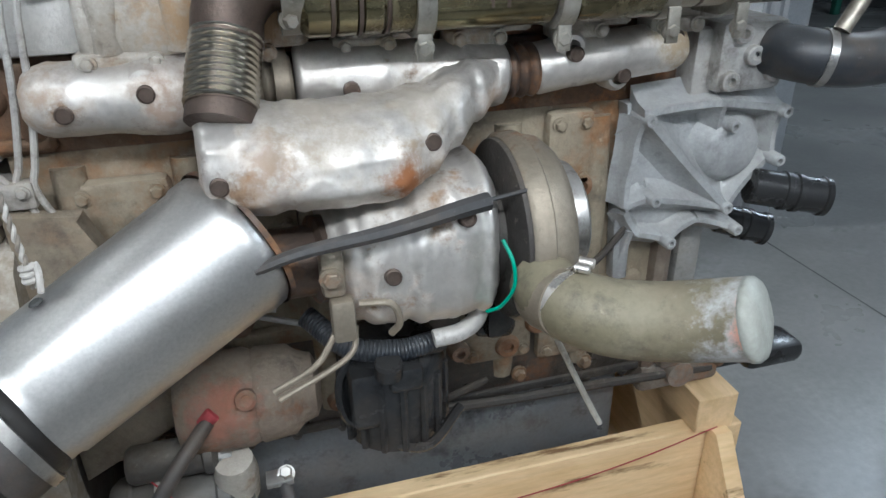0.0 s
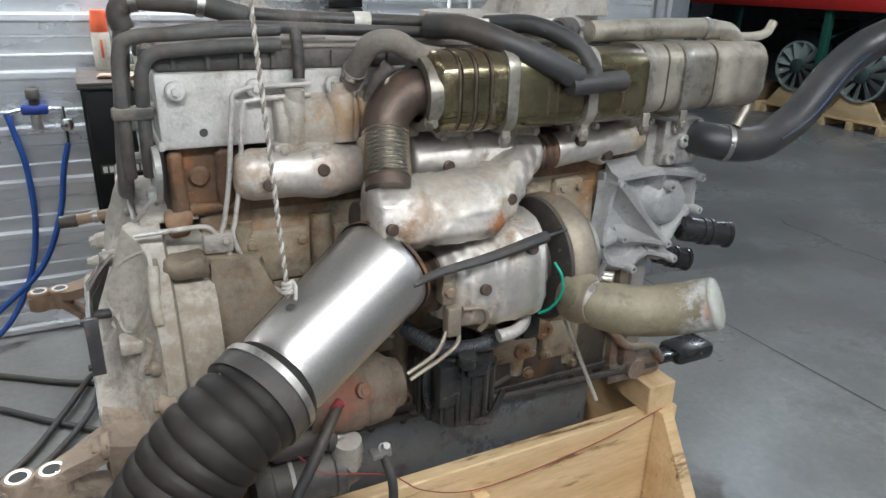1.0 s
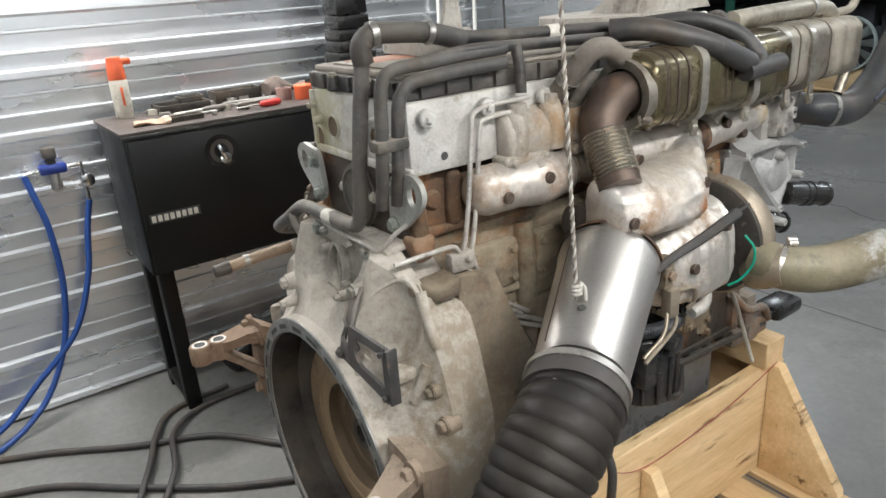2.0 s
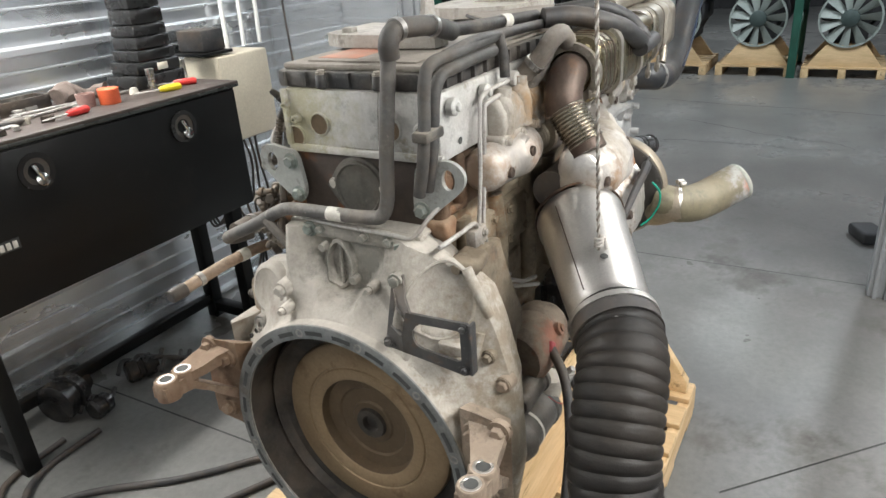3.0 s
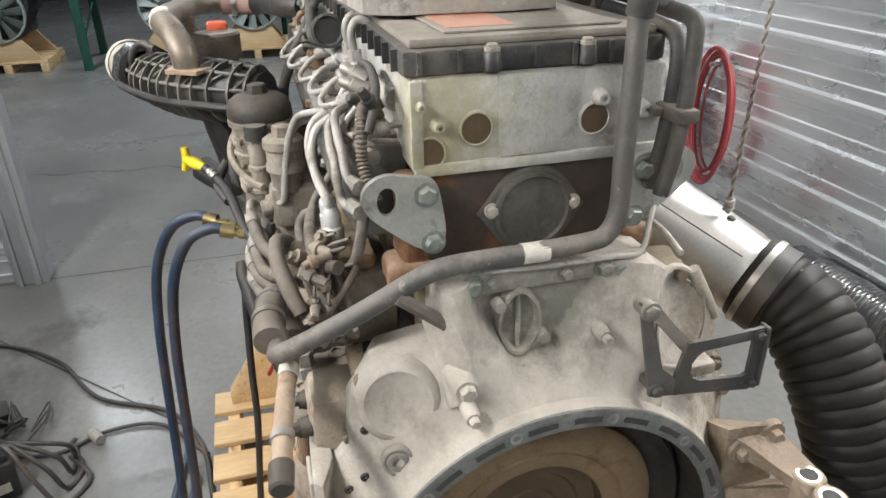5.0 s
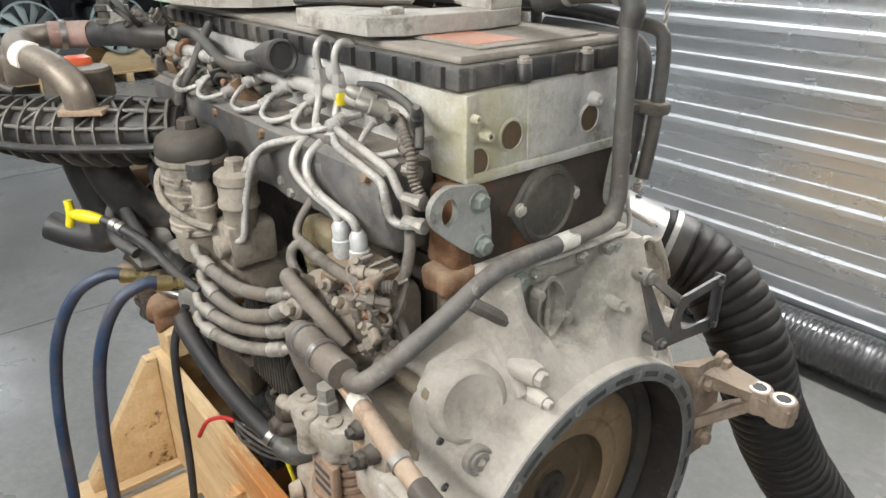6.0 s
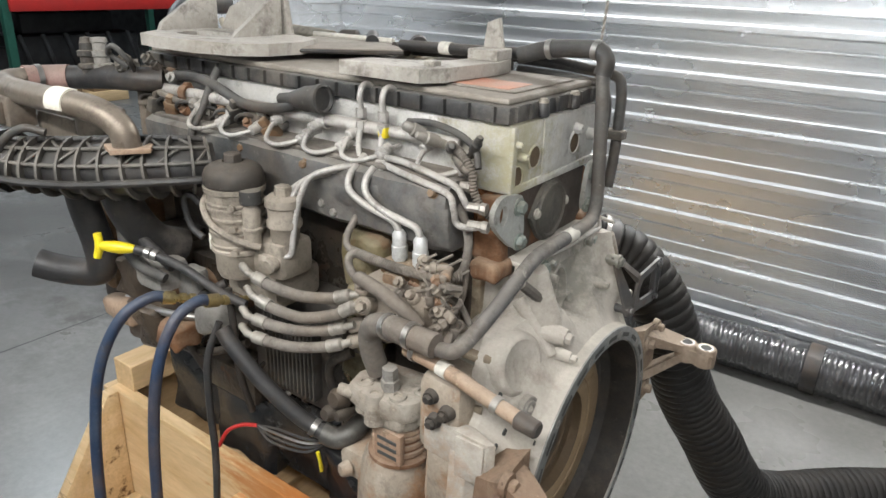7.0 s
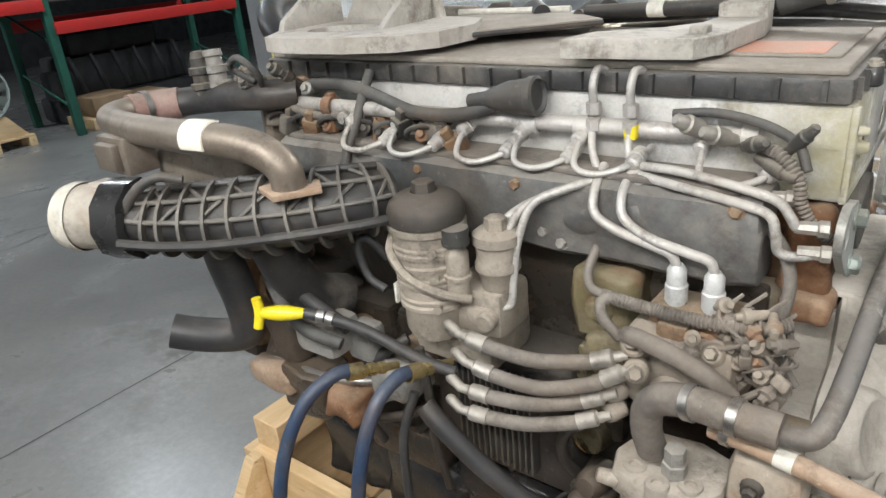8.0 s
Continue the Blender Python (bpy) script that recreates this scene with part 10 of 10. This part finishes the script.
# air regulator on the north wall
on_wall = everything()
reg = thing("air_regulator", "blue air regulator with a black knob on the corrugated wall", "regulator", (-0.335, 1.92, 1.05))
bm = bmesh.new()
box(bm, -0.385, -0.285, 1.885, 1.935, 1.03, 1.07, 0.010)
part("body", bm, M["regulator_blue"], reg)
bm = bmesh.new()
lathe(bm, (-0.335, 1.91, 1.07), (0, 0, 1), [(0, 0.018), (0.02, 0.018), (0.025, 0.026), (0.06, 0.026), (0.065, 0.022), (0.065, 0)], 18)
part("knob", bm, M["rubber"], reg, "black knob")
bm = bmesh.new()
lathe(bm, (-0.335, 1.91, 1.03), (0, 0, -1), [(0, 0.02), (0.01, 0.022), (0.06, 0.022), (0.07, 0.01), (0.07, 0)], 18)
part("bowl", bm, M["steel"], reg)
bm = bmesh.new()
cyl(bm, (-0.285, 1.91, 1.05), (-0.235, 1.91, 1.05), 0.010, seg=10)
cyl(bm, (-0.235, 1.91, 1.06), (-0.235, 1.91, 0.90), 0.009, seg=10)
lathe(bm, (-0.225, 1.895, 0.985), (0, -1, 0), [(0, 0.026), (0.02, 0.026), (0.022, 0.02), (0.022, 0)], 20)
part("fitting", bm, M["chrome"], reg, "chrome fitting and gauge")
bm = bmesh.new()
cyl(bm, (-0.385, 1.91, 1.05), (-0.44, 1.91, 1.04), 0.010, seg=10)
part("inlet_fitting", bm, M["chrome"], reg, "chrome inlet fitting")
laid("air_line", "blue air line hanging from the regulator to the floor", "hose", [(-0.44, 1.91, 1.04), (-0.425, 1.905, 0.95), (-0.405, 1.90, 0.80), (-0.415, 1.90, 0.55), (-0.48, 1.88, 0.30), (-0.62, 1.82, 0.10), (-0.85, 1.72, 0.014), (-1.3, 1.60, 0.014), (-2.0, 1.62, 0.014)], 0.0125, "air_blue", 12, group="blue lines")
laid("air_line", "blue air line hanging from the regulator to the floor", "hose", [(-0.235, 1.91, 0.90), (-0.27, 1.905, 0.78), (-0.315, 1.90, 0.58), (-0.42, 1.88, 0.36), (-0.60, 1.86, 0.20), (-0.80, 1.80, 0.06), (-1.1, 1.74, 0.014), (-1.6, 1.74, 0.014), (-2.2, 1.78, 0.014)], 0.0125, "air_blue", 12, group="blue lines")

moved(on_wall, (0.02, 0.06, -0.012))

# cables and junk on the floor
for pts, r in (([(-2.2, 1.80, 0.012), (-1.2, 1.86, 0.012), (-0.70, 1.69, 0.012), (-0.35, 1.47, 0.012), (-0.07, 1.32, 0.012), (0.15, 1.05, 0.012), (0.36, 0.86, 0.012), (0.55, 0.70, 0.012)], 0.013),
               ([(-2.2, 1.35, 0.012), (-1.1, 1.50, 0.012), (-0.70, 1.445, 0.012), (-0.40, 1.20, 0.012), (-0.22, 1.05, 0.012), (-0.05, 0.93, 0.012), (0.30, 0.74, 0.012)], 0.013),
               ([(-1.2, 0.55, 0.012), (-0.80, 0.72, 0.012), (-0.52, 0.92, 0.012), (-0.35, 1.22, 0.03), (-0.26, 1.45, 0.03), (-0.15, 1.62, 0.012), (0.10, 1.66, 0.012)], 0.012),
               ([(-1.1, 0.42, 0.012), (-0.70, 0.66, 0.012), (-0.44, 0.90, 0.012), (-0.27, 1.16, 0.034), (-0.20, 1.42, 0.03), (-0.05, 1.56, 0.012), (0.20, 1.58, 0.012)], 0.012),
               ([(1.45, 1.96, 0.010), (1.74, 1.90, 0.010), (1.95, 1.77, 0.010), (2.03, 1.60, 0.010), (1.99, 1.43, 0.010), (1.81, 1.22, 0.010), (1.53, 1.04, 0.010), (1.37, 0.78, 0.010), (1.15, 0.66, 0.012), (0.90, 0.62, 0.012)], 0.008),
               ([(1.20, 1.62, 0.010), (1.32, 1.50, 0.014), (1.45, 1.45, 0.02)], 0.007),
               ([(1.28, 1.30, 0.010), (1.25, 1.12, 0.010), (1.32, 0.98, 0.010), (1.30, 0.80, 0.012), (1.1, 0.64, 0.012)], 0.007)):
    laid("floor_cable", "black rubber cable lying on the concrete floor", "cable", pts, r, "rubber", 10, group="floor cables")
junk = thing("wiring_harness", "tangled wiring harness with two black modules on the floor", "wiring harness", (1.42, 1.40, 0))
for x0, y0, a in ((1.50, 1.36, 20), (1.50, 1.47, 5)):
    bm = bmesh.new()
    box(bm, -0.05, 0.05, -0.035, 0.035, 0.0, 0.05, 0.006, pose(x0, y0, 0.001, 0, 0, a))
    part("module", bm, M["rubber"], junk, "black module")
bm = bmesh.new()
box(bm, -0.03, 0.03, -0.022, 0.022, 0, 0.11, 0.005, pose(1.20, 1.50, 0.001, 0, 0, 30))
part("relay_box", bm, M["black_plastic"], junk)
bm = bmesh.new()
box(bm, -0.022, 0.022, -0.023, -0.0222, 0.01, 0.04, 0.0002, pose(1.20, 1.50, 0.001, 0, 0, 30))
part("relay_label", bm, M["paper_bright"], junk, "white label")
for k in range(16):
    c = Vector((random.uniform(1.22, 1.50), random.uniform(1.26, 1.48), 0.006))
    bm = bmesh.new()
    pts = [c + Vector((random.uniform(-0.12, 0.12), random.uniform(-0.10, 0.10), random.uniform(0.0, 0.05))) for _ in range(6)]
    tube(bm, pts, random.choice((0.003, 0.004, 0.006)), seg=6, steps=6)
    for v in bm.verts:
        v.co.z = max(v.co.z, 0.001)
    part("wire", bm, M[random.choice(["rubber", "rubber", "rubber", "rubber_dusty", "rubber_dusty"])], junk)
bm = bmesh.new()
lathe(bm, (1.26, 0.99, 0.022), (0.6, 0.4, 0), [(0, 0), (0, 0.018), (0.06, 0.02), (0.065, 0.014), (0.065, 0)], 12)
tagged(part("cable_socket", bm, M["dusty_grey"]), "grey cable socket on the floor", "socket")
small("floor_bag", "small dark bag on the hall floor beside the post", "bag", lambda b: (box(b, -0.10, 0.10, -0.07, 0.07, 0, 0.075, 0.025, pose(3.24, -1.02, 0.0, 0, 0, 25)), crumple(b, 0.012, 9, 2)), "far_dark")
small("floor_scrap", "small rusty scrap on the floor", "scrap", lambda b: box(b, -0.03, 0.05, -0.015, 0.015, 0, 0.018, 0.004, pose(2.15, 1.87, 0.0, 0, 0, 40)), "rust")
under_chest = everything()
heap = thing("spare_alternator", "greasy dark alternator lying under the chest", "alternator", (0.25, 1.62, 0))
for p, d, r, n in (((0.12, 1.62, 0.085), (1, 0.3, 0), 0.085, 0.13), ((0.28, 1.70, 0.06), (0.4, 1, 0), 0.06, 0.14), ((0.44, 1.60, 0.05), (1, -0.4, 0), 0.05, 0.12), ((0.20, 1.50, 0.045), (1, 0.1, 0), 0.045, 0.08)):
    bm = bmesh.new()
    lathe(bm, p, d, [(0, 0), (0, r * 0.8), (0.01, r), (n * 0.4, r), (n * 0.45, r * 0.85), (n * 0.6, r * 0.85), (n * 0.65, r), (n, r * 0.9), (n, r * 0.4), (n + 0.02, r * 0.35), (n + 0.02, 0)], 24)
    part("body", bm, M["oily_black"], heap)
for k in range(6):
    bm = bmesh.new()
    c = Vector((random.uniform(0.05, 0.55), random.uniform(1.48, 1.75), 0.02))
    tube(bm, [c, c + Vector((0.06, 0.03, 0.03)), c + Vector((0.12, -0.03, 0.01)), c + Vector((0.18, 0.02, 0.0))], 0.010, seg=8)
    for v in bm.verts:
        v.co.z = max(v.co.z, 0.001)
    part("lead", bm, M["rubber"], heap)

moved(under_chest, (0.04, 0.17, 0))

# red coiled hose on the south wall, red jack, yellow cord
coil = thing("coiled_hose", "red air hose hung in loops on the corrugated wall", "hose", (2.34, -2.04, 0.58))
for k in range(7):
    bm = bmesh.new()
    c = Vector((2.34 + 0.012 * (k % 3), -2.070 + 0.010 * k, 0.585))
    tube(bm, [c + Vector(((0.13 + 0.008 * k) * math.cos(a) + 0.02 * math.sin(k), 0, (0.30 + 0.012 * k) * math.sin(a))) for a in [2 * math.pi * j / 20 for j in range(21)]], 0.0075, seg=8, steps=3)
    part("loop", bm, M["hose_red"], coil)
bm = bmesh.new()
cyl(bm, (2.34, -2.12, 0.87), (2.34, -1.98, 0.87), 0.012, seg=10)
part("wall_peg", bm, M["steel"], coil)
small("wall_bar", "steel bar held on the corrugated wall", "bar", lambda b: (cyl(b, (2.49, -1.50, 0.80), (2.49, -1.98, 0.80), 0.012, seg=10), box(b, 2.48, 2.562, -1.60, -1.57, 0.775, 0.79, 0.002), box(b, 2.48, 2.562, -1.91, -1.88, 0.775, 0.79, 0.002)), "steel")
by_front = everything()
jack = thing("bottle_jack", "red bottle jack with a handle on the floor", "jack", (2.24, -1.24, 0))
bm = bmesh.new()
lathe(bm, (2.24, -1.24, 0), (0, 0, 1), [(0, 0), (0, 0.055), (0.015, 0.055), (0.02, 0.042), (0.10, 0.042), (0.11, 0.03), (0.13, 0.022), (0.13, 0)], 24)
part("body", bm, M["red"], jack)
bm = bmesh.new()
tube(bm, [(2.235, -1.255, 0.09), (2.23, -1.28, 0.25), (2.22, -1.30, 0.40)], 0.012, seg=10)
part("handle", bm, M["red"], jack)
bm = bmesh.new()
lathe(bm, (2.24, -1.24, 0.05), (-0.8, 0.3, 0), [(0, 0.02), (0.06, 0.02), (0.062, 0)], 14)
part("plunger", bm, M["rubber"], jack)
laid("yellow_cord", "thin yellow cord hanging on the door post", "cord", [(2.37, -0.98, 0.72), (2.375, -0.995, 0.82), (2.37, -1.0, 1.1), (2.375, -0.98, 1.6), (2.37, -0.99, 2.4)], 0.006, "yellow_pale", 8)
laid("black_cord", "black cord hanging beside the door post", "cord", [(2.46, -1.00, 0.62), (2.455, -1.005, 0.80), (2.46, -1.01, 1.0), (2.462, -1.008, 1.6), (2.462, -1.008, 2.4)], 0.006, "rubber", 8)

moved(by_front, (0.13, -0.03, 0))

# black box among the cables on the floor
jb = thing("junction_box", "black electrical box with a white sticker among floor cables", "box", (1.14, 1.27, 0))
bm = bmesh.new()
box(bm, -0.075, 0.075, -0.055, 0.055, 0.0, 0.13, 0.010, pose(1.14, 1.27, 0.002, 0, 0, 24))
box(bm, -0.06, 0.06, -0.045, 0.045, 0.13, 0.155, 0.008, pose(1.14, 1.27, 0.002, 0, 0, 24))
part("body", bm, M["rubber"], jb)
bm = bmesh.new()
box(bm, -0.077, -0.0755, -0.030, 0.020, 0.030, 0.065, 0.0003, pose(1.14, 1.27, 0.002, 0, 0, 24))
part("sticker", bm, M["paper_bright"], jb, "white sticker")
for k in range(4):
    bm = bmesh.new()
    a = 0.9 * k
    tube(bm, [(1.12 + 0.02 * k, 1.25, 0.15), (1.08 + 0.03 * k, 1.19, 0.20 - 0.02 * k), (1.02 + 0.05 * k, 1.12 - 0.02 * k, 0.10), (1.00 + 0.07 * k, 1.06, 0.012), (1.10 + 0.06 * k, 1.00 + 0.03 * k, 0.010), (1.22 + 0.03 * k, 1.08, 0.010)], 0.0075, seg=8, steps=8)
    part("cable", bm, M["rubber"], jb)

# ---------------------------------------------------------------- the hall beyond
def far_engine(x, y):
    """An engine on a pallet with its cooling fan towards the bay."""
    e = thing("palletised_engine", "dark spare engine with a grey fan on a pine pallet", "engine", (x, y, 0), "engines on pallets")
    for k in range(6):
        bm = bmesh.new()
        box(bm, x - 0.45 + 0.16 * k, x - 0.45 + 0.16 * k + 0.11, y - 0.42, y + 0.42, 0.10, 0.125, 0.002)
        part("deck_slat", bm, M["wood_cross"], e)
    for dy in (-0.38, 0, 0.38):
        bm = bmesh.new()
        box(bm, x - 0.46, x + 0.46, y + dy - 0.04, y + dy + 0.04, 0.0, 0.10, 0.002)
        part("runner", bm, M["wood"], e)
    for dx in (-0.42, 0.30):
        bm = bmesh.new()
        prism(bm, [(-0.38, 0.125), (0.38, 0.125), (0.20, 0.36), (-0.20, 0.36)], (x + dx, y, 0), (0, 1, 0), (0, 0, 1), 0.04, 0.003)
        part("end_board", bm, M["wood_cross"], e)
    bm = bmesh.new()
    box(bm, x - 0.30, x + 0.50, y - 0.20, y + 0.20, 0.36, 1.10, 0.04)
    box(bm, x - 0.25, x + 0.45, y - 0.32, y + 0.30, 0.60, 0.85, 0.05)
    box(bm, x - 0.20, x + 0.45, y - 0.16, y + 0.16, 1.10, 1.22, 0.03)
    for k in range(5):
        tube(bm, [(x - 0.28 + 0.12 * k, y - 0.22, 0.5), (x - 0.25 + 0.12 * k, y - 0.30, 0.7), (x - 0.2 + 0.12 * k, y - 0.25, 0.95)], 0.025, seg=8, steps=4)
    part("block", bm, M["far_dark"], e)
    fx, fz, R = x - 0.42, 0.65, 0.295
    bm = bmesh.new()
    lathe(bm, (fx - 0.02, y, fz), (1, 0, 0), [(-0.03, 0), (-0.03, 0.05), (-0.01, 0.09), (0.05, 0.10), (0.12, 0.06), (0.12, 0)], 24)
    fan = part("fan_hub", bm, M["fan_dark"], e, "dark fan hub")
    for k in range(11):
        a = 2 * math.pi * k / 11 + y
        d = Vector((0, math.cos(a), math.sin(a)))
        s = Vector((0, -math.sin(a), math.cos(a)))
        bm = bmesh.new()
        c = Vector((fx, y, fz))
        lo = [c + d * 0.08 - s * 0.025 + Vector((-0.02, 0, 0)), c + d * 0.08 + s * 0.025 + Vector((0.02, 0, 0)), c + d * R + s * 0.060 + Vector((0.03, 0, 0)), c + d * R - s * 0.044 + Vector((-0.03, 0, 0))]
        A = [bm.verts.new(q) for q in lo]
        B = [bm.verts.new(q + Vector((0.006, 0, 0))) for q in lo]
        bm.faces.new(A)
        bm.faces.new(B[::-1])
        for i in range(4):
            bm.faces.new((A[i], B[i], B[(i + 1) % 4], A[(i + 1) % 4]))
        part("fan_blade", bm, M["fan_grey"], fan)
    bm = bmesh.new()
    lathe(bm, (fx, y, fz), (1, 0, 0), [(-0.02, R), (-0.02, R + 0.02), (0.03, R + 0.02), (0.03, R), (-0.02, R)], 40)
    part("fan_ring", bm, M["fan_grey"], fan)
    return e


first = far_engine(8.55, 0.20)
for y in (-0.74, -1.68, 1.15, 2.95, 3.9, 4.85):
    copy_thing(first, Matrix.Translation((8.55 + 0.05 * math.sin(y * 3), y, 0)))

rack = thing("pallet_rack", "pallet rack with green uprights and red beams along the hall", "rack", (8.9, 1.0, 0))
for y in (-5.0, -2.55, -0.22, 2.1, 4.45, 6.8):
    for x in (8.05, 9.15):
        bm = bmesh.new()
        box(bm, x - 0.045, x + 0.045, y - 0.045, y + 0.045, 0.0, 3.6, 0.006)
        part("upright", bm, M["rack_green"], rack, "green upright")
    for k in range(5):
        bm = bmesh.new()
        tube(bm, [(8.05, y, 0.3 + 0.7 * k), (9.15, y, 0.65 + 0.7 * k)], 0.015, seg=6)
        part("brace", bm, M["rack_green"], rack)
for z in (1.36, 2.75):
    for x in (8.0, 9.2):
        for y0, y1, dz in ((-5.0, -2.55, -0.25 if z < 2 else 0), (-2.55, 6.8, 0)):
            bm = bmesh.new()
            box(bm, x - 0.03, x + 0.03, y0 + 0.03, y1 - 0.03, z + dz, z + dz + 0.13, 0.006)
            part("beam", bm, M["rack_red"], rack, "red beam")
    bm = bmesh.new()
    box(bm, 8.04, 9.16, -4.95, 6.75, z + 0.08, z + 0.10, 0.002)
    part("shelf_deck", bm, M["dark_iron"], rack)
for k in range(10):
    y = -4.5 + 1.15 * k
    w, h = random.uniform(0.6, 0.95), random.uniform(0.35, 0.8)
    small("stored_part", "dark stored machine part on the rack", "machine part", lambda b: (box(b, 8.2, 8.95, y - w / 2, y + w / 2, 1.461, 1.461 + h, 0.05), lathe(b, (8.2, y, 1.461 + h * 0.5), (-1, 0, 0), [(0, h * 0.35), (0.06, h * 0.3), (0.08, 0)], 18)), "far_dark", "stored parts")
for y, w in ((-3.05, 0.50), (-3.62, 0.35), (5.6, 0.5)):
    small("carton", "brown cardboard carton on the floor", "carton", lambda b, y=y, w=w: box(b, 8.1, 8.6, y - w / 2, y + w / 2, 0.13, 0.13 + w * 0.45, 0.006), "cardboard", "cartons")
    small("pallet_board", "low wooden pallet under a carton", "pallet", lambda b, y=y, w=w: box(b, 8.05, 8.7, y - w / 2 - 0.08, y + w / 2 + 0.08, 0.0, 0.129, 0.006), "wood_cross", "low pallets")
sm = thing("stored_machine", "dark covered machine parked under the rack", "machine", (9.0, -3.6, 0))
for nm, x0, x1, y0, y1, z0, z1 in (("base", 8.62, 9.4, -4.6, -2.75, 0.0, 0.30), ("body", 8.68, 9.35, -4.5, -2.85, 0.30, 0.78), ("hood", 8.75, 9.3, -4.2, -3.0, 0.78, 1.05), ("tank", 8.66, 8.9, -2.95, -2.62, 0.301, 0.66)):
    bm = bmesh.new()
    box(bm, x0, x1, y0, y1, z0, z1, 0.05)
    part(nm, bm, M["far_dark"], sm)
for k in range(6):
    y = -4.4 + 0.28 * k
    bm = bmesh.new()
    tube(bm, [(8.60, y, 0.35), (8.56, y + 0.06, 0.55), (8.62, y + 0.1, 0.8)], 0.03, seg=8, steps=4)
    part("pipe", bm, M["far_dark"], sm)
# floor joints of the hall and the bay
for name, pts in (("a", [(2.62, -2.1), (2.62, 2.0)]), ("b", [(0.876, -0.620), (1.9, -1.61)]), ("c", [(0.41, 0.62), (0.41, 2.0)]), ("d", [(2.54, 1.97), (1.28, 0.72)])):
    bm = bmesh.new()
    a, b = Vector((*pts[0], 0)), Vector((*pts[1], 0))
    s = (b - a).normalized().cross(Vector((0, 0, 1))) * 0.004
    vs = [bm.verts.new(p + Vector((0, 0, 0.0015))) for p in (a + s, b + s, b - s, a - s)]
    bm.faces.new(vs)
    tagged(part("floor_joint", bm, M["slot_dark"]), "dark saw-cut joint in the concrete floor", "joint", kind="structure")

# hairline cracks across the hall's floor
for p, q, wide in (((4.95, 1.6), (5.08, -0.9), 0.011), ((5.82, 0.52), (5.10, -0.95), 0.009), ((4.30, 1.9), (4.10, 0.4), 0.009), ((6.6, 1.2), (6.3, -1.4), 0.012)):
    bm = bmesh.new()
    p, q = Vector((*p, 0.0018)), Vector((*q, 0.0018))
    side = (q - p).normalized().cross(Vector((0, 0, 1)))
    rim = []
    for k in range(41):
        c = p.lerp(q, k / 40) + side * (0.10 * noise.noise(Vector((k * 0.13, p.x, 0))) + 0.03 * noise.noise(Vector((k * 0.6, p.y, 3))))
        w = wide * (0.35 + 0.65 * abs(noise.noise(Vector((k * 0.4, 1, p.x))))) * min(1, k / 3, (40 - k) / 3 + 0.05)
        rim.append((bm.verts.new(c + side * w), bm.verts.new(c - side * w)))
    for (a, b), (c, d) in zip(rim, rim[1:]):
        bm.faces.new((a, b, d, c))
    tagged(part("floor_crack", bm, M["slot_dark"]), "irregular dark crack in the concrete floor", "crack", kind="structure")
